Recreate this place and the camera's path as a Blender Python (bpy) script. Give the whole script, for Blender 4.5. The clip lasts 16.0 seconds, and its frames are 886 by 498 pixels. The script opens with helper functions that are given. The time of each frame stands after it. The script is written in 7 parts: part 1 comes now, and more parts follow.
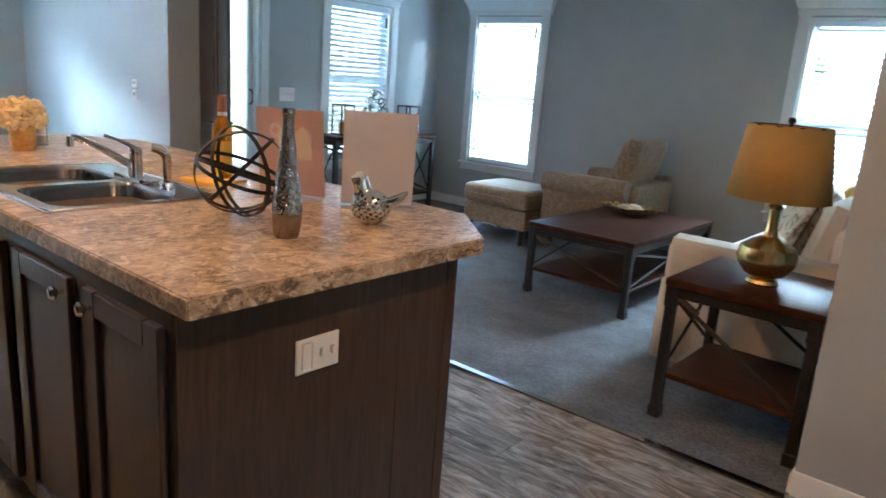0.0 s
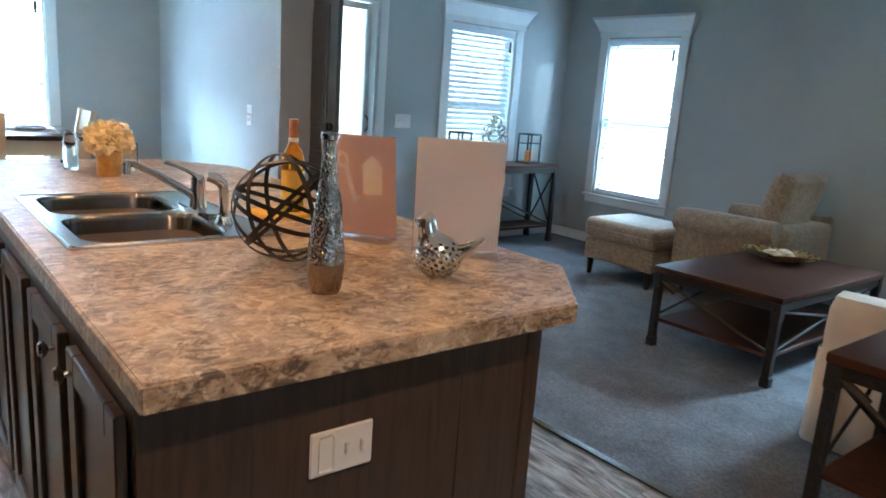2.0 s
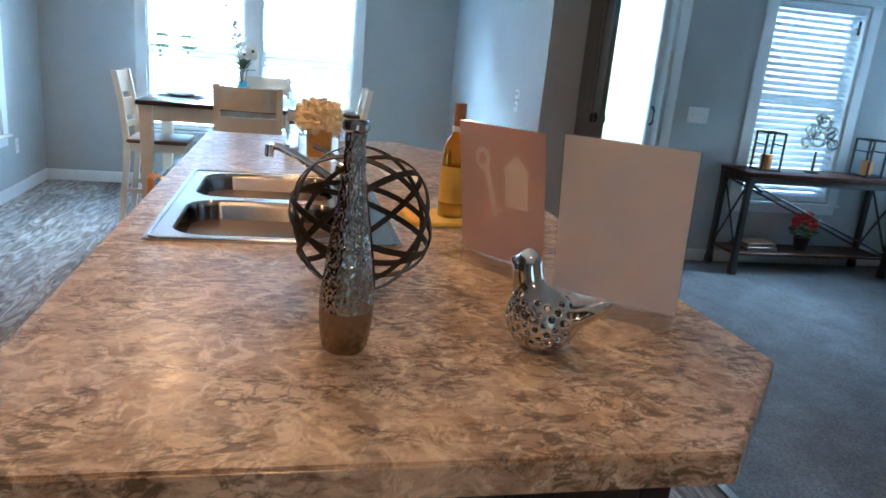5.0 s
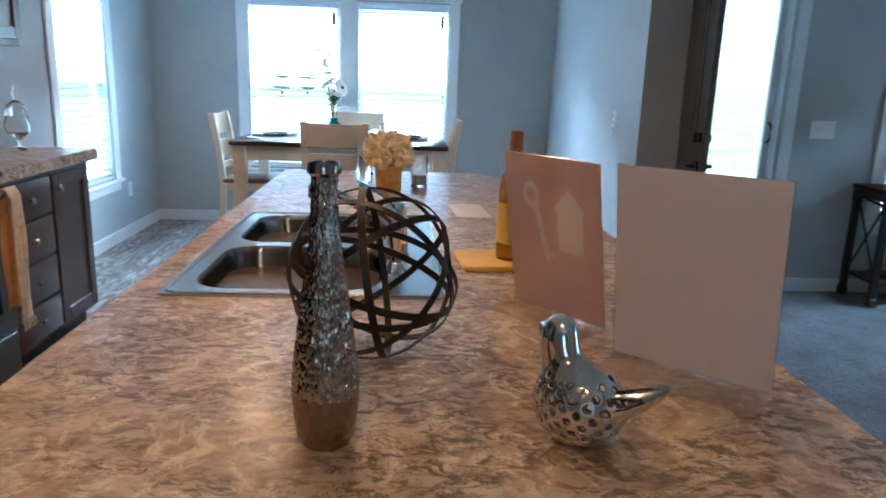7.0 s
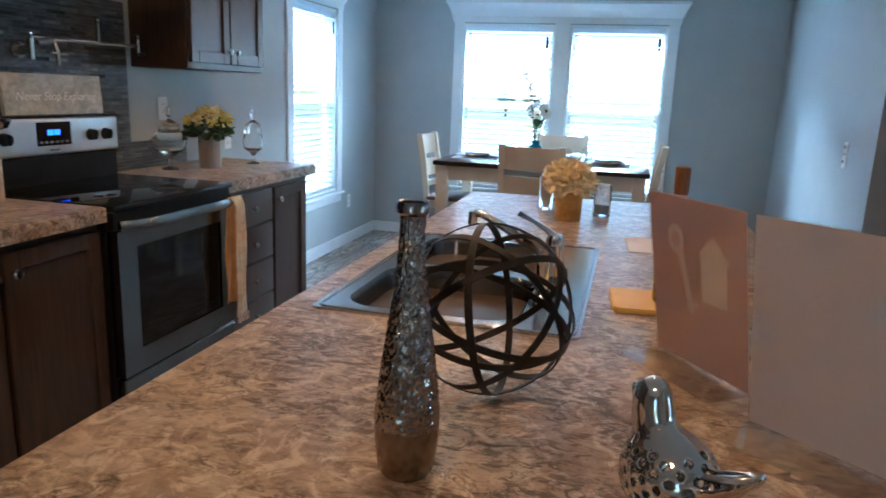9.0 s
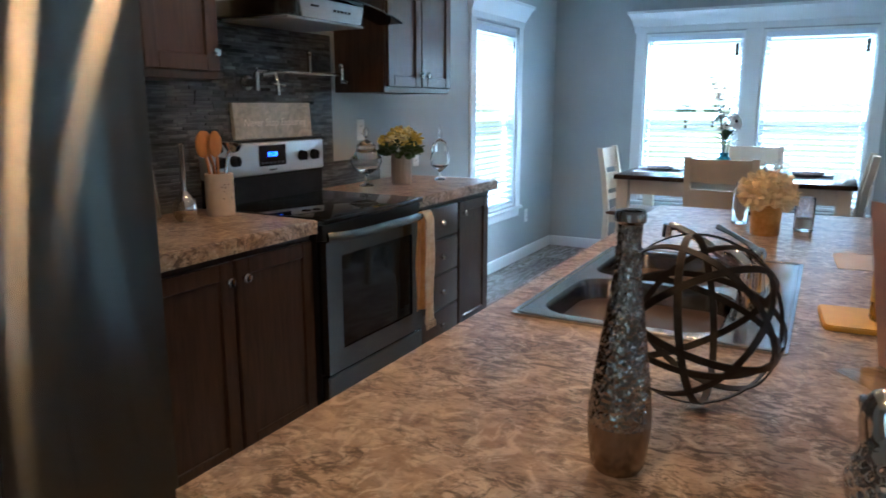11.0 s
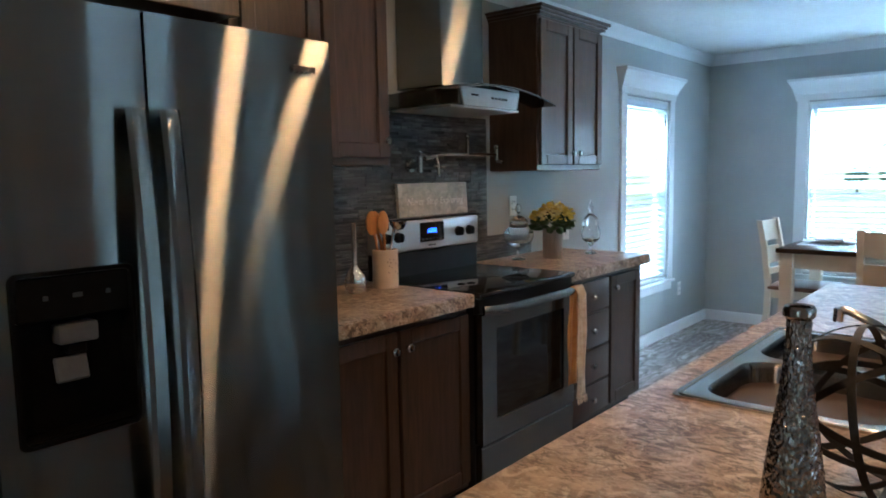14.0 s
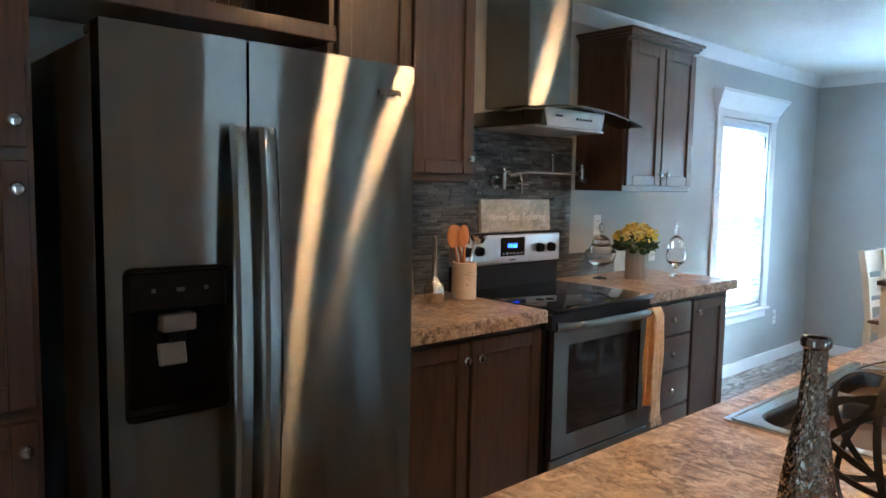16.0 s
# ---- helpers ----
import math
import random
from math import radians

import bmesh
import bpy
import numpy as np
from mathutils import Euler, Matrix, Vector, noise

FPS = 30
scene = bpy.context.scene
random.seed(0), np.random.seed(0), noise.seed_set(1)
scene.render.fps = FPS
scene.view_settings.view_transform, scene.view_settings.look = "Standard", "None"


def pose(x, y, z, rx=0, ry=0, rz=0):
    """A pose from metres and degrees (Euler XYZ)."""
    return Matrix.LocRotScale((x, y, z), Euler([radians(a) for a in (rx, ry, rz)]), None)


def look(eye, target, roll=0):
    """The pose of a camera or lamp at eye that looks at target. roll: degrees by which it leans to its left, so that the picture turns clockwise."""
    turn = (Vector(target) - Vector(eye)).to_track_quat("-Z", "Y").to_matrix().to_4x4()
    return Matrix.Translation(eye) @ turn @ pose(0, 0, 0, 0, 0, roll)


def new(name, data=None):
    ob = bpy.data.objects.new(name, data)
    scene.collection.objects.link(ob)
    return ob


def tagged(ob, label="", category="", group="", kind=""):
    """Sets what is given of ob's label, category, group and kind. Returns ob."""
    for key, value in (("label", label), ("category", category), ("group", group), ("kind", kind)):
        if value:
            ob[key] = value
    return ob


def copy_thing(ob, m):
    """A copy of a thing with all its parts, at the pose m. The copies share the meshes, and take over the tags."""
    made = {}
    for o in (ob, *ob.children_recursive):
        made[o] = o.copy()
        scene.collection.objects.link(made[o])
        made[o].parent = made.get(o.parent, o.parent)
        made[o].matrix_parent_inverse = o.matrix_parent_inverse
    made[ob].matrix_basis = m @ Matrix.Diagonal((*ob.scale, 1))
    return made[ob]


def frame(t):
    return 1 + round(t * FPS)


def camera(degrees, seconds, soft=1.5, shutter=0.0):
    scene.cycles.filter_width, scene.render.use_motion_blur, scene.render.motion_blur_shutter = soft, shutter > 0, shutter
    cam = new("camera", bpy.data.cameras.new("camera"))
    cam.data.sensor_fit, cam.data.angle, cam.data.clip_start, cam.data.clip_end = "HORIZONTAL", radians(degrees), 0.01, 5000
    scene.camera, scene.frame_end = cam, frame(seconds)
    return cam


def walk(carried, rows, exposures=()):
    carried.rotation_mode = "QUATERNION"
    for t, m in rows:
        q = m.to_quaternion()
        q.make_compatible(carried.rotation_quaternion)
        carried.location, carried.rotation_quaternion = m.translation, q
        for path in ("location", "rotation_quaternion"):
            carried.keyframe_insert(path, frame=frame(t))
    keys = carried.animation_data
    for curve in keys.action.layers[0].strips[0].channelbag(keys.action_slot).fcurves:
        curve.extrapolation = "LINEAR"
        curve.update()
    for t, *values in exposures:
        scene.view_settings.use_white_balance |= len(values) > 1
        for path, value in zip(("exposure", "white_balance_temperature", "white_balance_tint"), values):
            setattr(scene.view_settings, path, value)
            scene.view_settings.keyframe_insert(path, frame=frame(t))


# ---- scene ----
cam = camera(64.7, 16.0, soft=1.6, shutter=0.5)
PATH = [
    (0, (1.134, 1.063, 1.349), (-0.11, 2.555, 0.872), 4.2),
    (0.5, (1.093, 1.16, 1.358), (-0.252, 2.554, 0.86), 4.3),
    (1, (1.052, 1.247, 1.346), (-0.365, 2.561, 0.827), 4.3),
    (1.5, (1.004, 1.35, 1.333), (-0.457, 2.621, 0.834), 4.1),
    (2, (0.938, 1.45, 1.335), (-0.577, 2.685, 0.908), 4.1),
    (2.5, (0.873, 1.533, 1.339), (-0.7, 2.69, 0.905), 3.6),
    (3, (0.836, 1.629, 1.336), (-0.808, 2.675, 0.888), 2.8),
    (3.5, (0.801, 1.735, 1.331), (-0.929, 2.629, 0.875), 3.0),
    (4, (0.758, 1.873, 1.34), (-1.054, 2.562, 0.849), 4.5),
    (6.5, (0.482, 2.194, 1.334), (-1.441, 2.429, 0.838), 3.2),
    (7, (0.451, 2.235, 1.336), (-1.489, 2.351, 0.865), 2.0),
    (7.5, (0.422, 2.291, 1.344), (-1.528, 2.232, 0.903), 1.3),
    (8, (0.416, 2.366, 1.363), (-1.525, 2.139, 0.935), 2.2),
    (10.5, (0.484, 2.374, 1.367), (-1.29, 1.555, 0.941), 0.0),
    (11, (0.515, 2.344, 1.369), (-1.205, 1.407, 0.962), 0.1),
    (11.5, (0.559, 2.328, 1.382), (-1.12, 1.325, 0.965), 0.4),
    (12, (0.58, 2.305, 1.374), (-1.074, 1.247, 0.991), -0.0),
    (12.5, (0.603, 2.296, 1.382), (-1.039, 1.213, 1.022), 0.2),
    (13, (0.613, 2.306, 1.385), (-1.002, 1.165, 1.083), -0.2),
    (13.5, (0.622, 2.331, 1.396), (-0.958, 1.131, 1.145), -1.1),
    (14, (0.623, 2.364, 1.415), (-0.892, 1.076, 1.202), -1.0),
    (14.5, (0.632, 2.403, 1.429), (-0.825, 1.042, 1.267), -0.3),
    (15, (0.641, 2.438, 1.433), (-0.755, 1.013, 1.291), 0.4),
    (15.5, (0.65, 2.472, 1.436), (-0.704, 1.008, 1.281), 1.2),
    (16, (0.654, 2.489, 1.432), (-0.676, 1.005, 1.254), 1.0),
]
EXPOSURE = [(0.0, 2.46, 5700, 1), (2.5, 2.48, 5350, -3), (4.0, 2.18, 5200, -2), (7.5, 1.74, 5150, 0), (10.5, 1.46, 5200, 0), (13.5, 1.48, 5250, -2), (14.5, 1.64, 5250, -2), (16.0, 2.10, 5550, 0)]
walk(cam, [(t, look(eye, target, roll)) for t, eye, target, roll in PATH], EXPOSURE)
SKY, SUN, DAY, WARM = 0.16, 4.0, 320.0, 3.1

# world, sun and large lights
world = bpy.data.worlds.new("world")
world.use_nodes = True
scene.world = world
wn = world.node_tree.nodes
sky = wn.new("ShaderNodeTexSky")
sky.sky_type = "NISHITA"
sky.sun_disc = False
sky.sun_elevation = radians(58)
sky.sun_rotation = radians(200)
wn["Background"].inputs["Strength"].default_value = SKY
world.node_tree.links.new(sky.outputs[0], wn["Background"].inputs["Color"])
sun_data = bpy.data.lights.new("sun", "SUN")
sun_data.energy, sun_data.angle, sun_data.color = SUN, radians(0.6), (1.0, 0.95, 0.88)
sun = new("sun", sun_data)
sun.matrix_world = look((-3, -9, 16), (-1, 1, 0))


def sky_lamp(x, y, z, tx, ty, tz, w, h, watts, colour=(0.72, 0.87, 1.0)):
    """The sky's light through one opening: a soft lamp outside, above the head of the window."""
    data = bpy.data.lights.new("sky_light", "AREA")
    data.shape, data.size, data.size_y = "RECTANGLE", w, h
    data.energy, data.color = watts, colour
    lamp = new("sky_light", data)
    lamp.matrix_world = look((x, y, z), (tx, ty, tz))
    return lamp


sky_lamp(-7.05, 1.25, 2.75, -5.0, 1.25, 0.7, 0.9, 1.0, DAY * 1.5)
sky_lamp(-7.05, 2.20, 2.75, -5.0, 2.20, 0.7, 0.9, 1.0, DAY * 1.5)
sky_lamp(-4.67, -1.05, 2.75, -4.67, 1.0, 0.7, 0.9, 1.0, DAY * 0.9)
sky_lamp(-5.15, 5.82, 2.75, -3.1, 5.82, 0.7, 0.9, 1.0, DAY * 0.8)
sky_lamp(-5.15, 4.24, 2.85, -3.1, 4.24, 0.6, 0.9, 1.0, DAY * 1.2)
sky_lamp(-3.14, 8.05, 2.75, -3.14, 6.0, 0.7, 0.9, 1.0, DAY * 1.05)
# Lamp for the added east window; brings cool light onto the island's end.
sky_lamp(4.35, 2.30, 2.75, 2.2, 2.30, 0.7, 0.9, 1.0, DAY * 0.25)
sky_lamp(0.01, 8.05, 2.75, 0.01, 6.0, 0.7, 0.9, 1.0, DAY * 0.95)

def bulb(x, y, watts):
    """The warm light of one ceiling fixture."""
    data = bpy.data.lights.new("bulb", "AREA")
    data.shape, data.size = "DISK", 0.13
    data.energy, data.color = watts, (1.0, 0.49, 0.21)
    lamp = new("bulb", data)
    lamp.matrix_world = look((x, y, 2.425), (x, y, 0))
    return lamp


# The last fixture is an unseen addition that warms the island's end panel.
FIXTURES = [(-1.40, 2.12), (-1.36, 1.25), (-3.35, 1.42), (0.95, 2.05)]
for fx, fy in FIXTURES:
    bulb(fx, fy, WARM * (1.45 if fx > 0 else 1.0))

# ---------------------------------------------------------------- materials
MATS = {}


def mat(name, c1, c2=None, c3=None, scale=10.0, detail=5.0, stretch=(1, 1, 1), dist=0.0, lo=0.35, hi=0.65, rough=0.5, metal=0.0,
        bump=0.0, bscale=60.0, bstretch=None, spec=0.5, coat=0.0, aniso=0.0, blotch=0.12, sheen=0.0, vary=0.0, trans=0.0, ior=1.45,
        rvar=0.06, emit=0.0, subs=0.0, bigs=0.0):
    """A procedural surface: two or three colours broken by a noise, a broad blotchiness, a fine relief and an uneven gloss."""
    if name in MATS:
        return MATS[name]
    m = bpy.data.materials.new(name)
    m.use_nodes = True
    t = m.node_tree
    n, k = t.nodes, t.links.new
    p = n["Principled BSDF"]
    p.inputs["Metallic"].default_value = metal
    p.inputs["Specular IOR Level"].default_value = spec
    p.inputs["Coat Weight"].default_value = coat
    p.inputs["Coat Roughness"].default_value = 0.12
    p.inputs["Anisotropic"].default_value = aniso
    p.inputs["Sheen Weight"].default_value = sheen
    p.inputs["Transmission Weight"].default_value = trans
    p.inputs["IOR"].default_value = ior
    p.inputs["Subsurface Weight"].default_value = subs
    co = n.new("ShaderNodeTexCoord")
    src = co.outputs["Object"]
    if vary > 0:
        info = n.new("ShaderNodeObjectInfo")
        off = n.new("ShaderNodeVectorMath")
        off.operation = "MULTIPLY_ADD"
        comb = n.new("ShaderNodeCombineXYZ")
        for i in range(3):
            k(info.outputs["Random"], comb.inputs[i])
        off.inputs[1].default_value = (37.0, 23.0, 11.0)
        k(comb.outputs[0], off.inputs[0])
        k(src, off.inputs[2])
        src = off.outputs[0]
    mp = n.new("ShaderNodeMapping")
    mp.inputs["Scale"].default_value = stretch
    k(src, mp.inputs[0])
    nz = n.new("ShaderNodeTexNoise")
    nz.inputs["Scale"].default_value, nz.inputs["Detail"].default_value, nz.inputs["Distortion"].default_value = scale, detail, dist
    nz.inputs["Roughness"].default_value = 0.62
    k(mp.outputs[0], nz.inputs["Vector"])
    rp = n.new("ShaderNodeValToRGB")
    e = rp.color_ramp.elements
    e[0].position, e[1].position = lo, hi
    e[0].color = (*c1, 1)
    e[1].color = (*(c2 or [min(1, v * 1.12) for v in c1]), 1)
    if c3:
        mid = rp.color_ramp.elements.new((lo + hi) / 2)
        mid.color = (*c3, 1)
    k(nz.outputs["Fac"], rp.inputs[0])
    big = n.new("ShaderNodeTexNoise")
    big.inputs["Scale"].default_value, big.inputs["Detail"].default_value = bigs or max(0.7, scale * 0.12), 3.0
    k(src, big.inputs["Vector"])
    ran = n.new("ShaderNodeMapRange")
    ran.inputs["From Min"].default_value, ran.inputs["From Max"].default_value = 0.3, 0.7
    ran.inputs["To Min"].default_value, ran.inputs["To Max"].default_value = 1 - blotch, 1 + blotch
    k(big.outputs["Fac"], ran.inputs["Value"])
    val = ran.outputs["Result"]
    if vary > 0:
        r2 = n.new("ShaderNodeMapRange")
        r2.inputs["To Min"].default_value, r2.inputs["To Max"].default_value = 1 - vary, 1 + vary
        k(info.outputs["Random"], r2.inputs["Value"])
        mm = n.new("ShaderNodeMath")
        mm.operation = "MULTIPLY"
        k(val, mm.inputs[0])
        k(r2.outputs["Result"], mm.inputs[1])
        val = mm.outputs[0]
    hsv = n.new("ShaderNodeHueSaturation")
    k(rp.outputs[0], hsv.inputs["Color"])
    k(val, hsv.inputs["Value"])
    k(hsv.outputs[0], p.inputs["Base Color"])
    rr = n.new("ShaderNodeMapRange")
    rr.inputs["To Min"].default_value, rr.inputs["To Max"].default_value = max(0.02, rough - rvar), min(1, rough + rvar)
    k(nz.outputs["Fac"], rr.inputs["Value"])
    k(rr.outputs["Result"], p.inputs["Roughness"])
    if bump:
        b = n.new("ShaderNodeBump")
        b.inputs["Strength"].default_value, b.inputs["Distance"].default_value = bump, 0.004
        nb = n.new("ShaderNodeTexNoise")
        nb.inputs["Scale"].default_value, nb.inputs["Detail"].default_value = bscale, 3.0
        mb = n.new("ShaderNodeMapping")
        mb.inputs["Scale"].default_value = bstretch or stretch
        k(src, mb.inputs[0])
        k(mb.outputs[0], nb.inputs["Vector"])
        k(nb.outputs["Fac"], b.inputs["Height"])
        k(b.outputs[0], p.inputs["Normal"])
    if emit:
        k(hsv.outputs[0], p.inputs["Emission Color"])
        p.inputs["Emission Strength"].default_value = emit
    if aniso:
        p.inputs["Anisotropic Rotation"].default_value = 0.25
        tan = n.new("ShaderNodeTangent")
        tan.direction_type, tan.axis = "RADIAL", "Z"
        k(tan.outputs[0], p.inputs["Tangent"])
    MATS[name] = m
    return m


def thin_glass(name, tint=(0.95, 0.98, 0.98), gloss=0.08, rough=0.02):
    """A thin clear pane: light goes through, with a faint gloss."""
    if name in MATS:
        return MATS[name]
    m = bpy.data.materials.new(name)
    m.use_nodes = True
    n, k = m.node_tree.nodes, m.node_tree.links.new
    n.remove(n["Principled BSDF"])
    out = n["Material Output"]
    tr, gl, mx, fr, pw = (n.new(s) for s in ("ShaderNodeBsdfTransparent", "ShaderNodeBsdfGlossy", "ShaderNodeMixShader", "ShaderNodeLayerWeight", "ShaderNodeMath"))
    ad = n.new("ShaderNodeMath")
    tr.inputs[0].default_value = (*tint, 1)
    gl.inputs["Roughness"].default_value = rough
    pw.operation, ad.operation = "POWER", "MULTIPLY_ADD"
    pw.inputs[1].default_value = 2.6
    ad.inputs[1].default_value, ad.inputs[2].default_value = 0.55, gloss * 0.5
    k(fr.outputs["Facing"], pw.inputs[0])
    k(pw.outputs[0], ad.inputs[0])
    k(ad.outputs[0], mx.inputs[0])
    k(tr.outputs[0], mx.inputs[1])
    k(gl.outputs[0], mx.inputs[2])
    k(mx.outputs[0], out.inputs[0])
    MATS[name] = m
    return m


def translucent(name, colour, amount=0.5):
    """Thin stuff that lets light through: slats, paper, petals and lamp shades."""
    if name in MATS:
        return MATS[name]
    m = mat(name, colour, blotch=0.06, rough=0.6, bump=0.05, bscale=200)
    n, k = m.node_tree.nodes, m.node_tree.links.new
    tl, mx = n.new("ShaderNodeBsdfTranslucent"), n.new("ShaderNodeMixShader")
    tl.inputs[0].default_value = (*colour, 1)
    mx.inputs[0].default_value = amount
    k(n["Principled BSDF"].outputs[0], mx.inputs[1])
    k(tl.outputs[0], mx.inputs[2])
    k(mx.outputs[0], n["Material Output"].inputs[0])
    return m


def laminate():
    """Beige laminate printed like stone: broad clouds, dark brown flecks lying one way, and a fine grain."""
    m = mat("laminate", (0.35, 0.265, 0.19), (0.56, 0.465, 0.36), scale=7, detail=6, stretch=(1.2, 0.8, 1), dist=0.9, lo=0.34, hi=0.64, rough=0.33, bump=0.02, bscale=150, blotch=0.06, coat=0.05)
    n, k = m.node_tree.nodes, m.node_tree.links.new
    p = n["Principled BSDF"]
    base = p.inputs["Base Color"].links[0].from_socket
    co = n.new("ShaderNodeTexCoord")
    def layer(sc, det, dist, stretch, turn, lo, hi, rough, ridge=False):
        """One noise, cut between lo and hi; ridge: thin lines where it crosses its middle."""
        mp, nz, mr = (n.new(x) for x in ("ShaderNodeMapping", "ShaderNodeTexNoise", "ShaderNodeMapRange"))
        mp.inputs["Scale"].default_value = stretch
        mp.inputs["Rotation"].default_value = (0, 0, radians(turn))
        mp.inputs["Location"].default_value = (sc, sc * 0.7, 0)
        nz.inputs["Scale"].default_value, nz.inputs["Detail"].default_value, nz.inputs["Distortion"].default_value = sc, det, dist
        nz.inputs["Roughness"].default_value = rough
        mr.inputs["From Min"].default_value, mr.inputs["From Max"].default_value = lo, hi
        k(co.outputs["Object"], mp.inputs[0])
        k(mp.outputs[0], nz.inputs["Vector"])
        out = nz.outputs["Fac"]
        if ridge:
            sub, ab = n.new("ShaderNodeMath"), n.new("ShaderNodeMath")
            sub.operation, ab.operation = "SUBTRACT", "ABSOLUTE"
            sub.inputs[1].default_value = 0.5
            k(out, sub.inputs[0])
            k(sub.outputs[0], ab.inputs[0])
            out = ab.outputs[0]
        k(out, mr.inputs["Value"])
        return mr.outputs["Result"]

    mask = layer(7, 4, 0.8, (1, 1, 1), 10, 0.38, 0.54, 0.6)
    for fac, masked, colour, amount in (
            (layer(19, 8, 1.0, (1.0, 0.75, 1), 35, 0.48, 0.57, 0.66), False, (0.25, 0.165, 0.108), 0.56),
            (layer(22, 8, 1.2, (0.8, 1.0, 1), -20, 0.52, 0.60, 0.66), False, (0.70, 0.61, 0.49), 0.78),
            (layer(10, 7, 2.2, (1.0, 0.6, 1), 30, 0.022, 0.005, 0.62, True), True, (0.075, 0.050, 0.036), 0.70),
            (layer(50, 8, 0.9, (1.0, 0.5, 1), 25, 0.50, 0.56, 0.7), True, (0.062, 0.042, 0.031), 0.80),
            (layer(60, 6, 0.5, (1.0, 0.6, 1), 50, 0.55, 0.63, 0.7), False, (0.11, 0.075, 0.055), 0.45)):
        mul, mx = n.new("ShaderNodeMath"), n.new("ShaderNodeMix")
        mul.operation = "MULTIPLY"
        mul.inputs[1].default_value = amount
        k(fac, mul.inputs[0])
        fac = mul.outputs[0]
        if masked:
            both = n.new("ShaderNodeMath")
            both.operation = "MULTIPLY"
            k(fac, both.inputs[0])
            k(mask, both.inputs[1])
            fac = both.outputs[0]
        mx.data_type = "RGBA"
        mx.inputs[7].default_value = (*colour, 1)
        k(fac, mx.inputs[0])
        k(base, mx.inputs[6])
        base = mx.outputs[2]
    k(base, p.inputs["Base Color"])
    return m


WALL = mat("wall_paint", (0.36, 0.385, 0.39), (0.385, 0.41, 0.415), scale=3, rough=0.62, bump=0.06, bscale=180, blotch=0.03)
TRIM = mat("trim_paint", (0.66, 0.69, 0.70), (0.70, 0.73, 0.74), scale=4, rough=0.4, bump=0.03, bscale=90, blotch=0.03)
CEIL = mat("ceiling_paint", (0.62, 0.64, 0.62), (0.68, 0.70, 0.68), scale=40, rough=0.8, bump=0.25, bscale=70, blotch=0.03)
PLANK = mat("plank_vinyl", (0.085, 0.070, 0.060), (0.42, 0.41, 0.40), (0.23, 0.21, 0.195), scale=3.2, detail=10, stretch=(0.75, 3.4, 1), dist=3.0, lo=0.34, hi=0.64, rough=0.48, spec=0.22, bump=0.10, bscale=40, bstretch=(1, 14, 1), vary=0.22, blotch=0.25)
CARPET = mat("carpet", (0.059, 0.064, 0.073), (0.162, 0.176, 0.196), scale=95, detail=4, rough=0.95, bump=0.9, bscale=420, spec=0.1, sheen=0.15, blotch=0.28, bigs=5.0)
CAB = mat("cabinet_wood", (0.035, 0.0225, 0.0165), (0.067, 0.0415, 0.0295), scale=9, detail=7, stretch=(6, 6, 0.5), dist=0.8, rough=0.36, bump=0.06, bscale=50, bstretch=(10, 10, 0.6), blotch=0.18, coat=0.12)
# Cabinet wood with toe-kick shade in its colour; also the blind tag and crock pattern.
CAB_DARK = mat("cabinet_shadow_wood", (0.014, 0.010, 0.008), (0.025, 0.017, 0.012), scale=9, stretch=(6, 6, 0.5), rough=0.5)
LAM = laminate()
STEEL = mat("brushed_steel", (0.25, 0.258, 0.245), (0.285, 0.292, 0.28), scale=30, stretch=(0.5, 0.5, 30), metal=1.0, blotch=0.03)


def brushed(m, rough, spread):
    """Turns a steel into one brushed crosswise: reflections smear up and down and stay narrow across."""
    n, k = m.node_tree.nodes, m.node_tree.links.new
    g, tan = n.new("ShaderNodeBsdfAnisotropic"), n.new("ShaderNodeTangent")
    tan.direction_type, tan.axis = "RADIAL", "Z"
    g.distribution = "BECKMANN"
    g.inputs["Roughness"].default_value, g.inputs["Anisotropy"].default_value = rough, spread
    k(n["Principled BSDF"].inputs["Base Color"].links[0].from_socket, g.inputs["Color"])
    k(tan.outputs[0], g.inputs["Tangent"])
    k(g.outputs[0], n["Material Output"].inputs[0])
    return m


STEEL = brushed(STEEL, 0.20, 0.90)
# Brushed steel with the dim reflection on the oven front darkened into its colour.
STEEL_DIM = brushed(mat("dimmed_brushed_steel", (0.175, 0.172, 0.165), (0.205, 0.202, 0.195), scale=30, stretch=(0.5, 0.5, 30), metal=1.0, blotch=0.03), 0.24, 0.82)
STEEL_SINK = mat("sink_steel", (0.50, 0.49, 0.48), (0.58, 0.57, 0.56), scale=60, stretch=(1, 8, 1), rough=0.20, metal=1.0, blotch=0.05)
# The sink's steel again, with the bowls' shade and warm reflections in its colour.
BOWL_SHADE_STEEL = mat("bowl_shade_steel", (0.22, 0.205, 0.19), (0.28, 0.26, 0.245), scale=60, stretch=(1, 8, 1), metal=1.0, blotch=0.05)
BOWL_SHADE_STEEL = brushed(BOWL_SHADE_STEEL, 0.25, 0.72)
CHROME = mat("chrome", (0.62, 0.62, 0.63), (0.68, 0.68, 0.69), scale=20, rough=0.10, metal=1.0, blotch=0.03, rvar=0.03)
NICKEL = mat("nickel", (0.50, 0.48, 0.45), (0.58, 0.56, 0.53), scale=20, rough=0.16, metal=1.0, blotch=0.04)
BLACK_GLASS = mat("black_glass", (0.006, 0.006, 0.007), (0.010, 0.010, 0.011), scale=4, rough=0.05, spec=0.4, rvar=0.02)
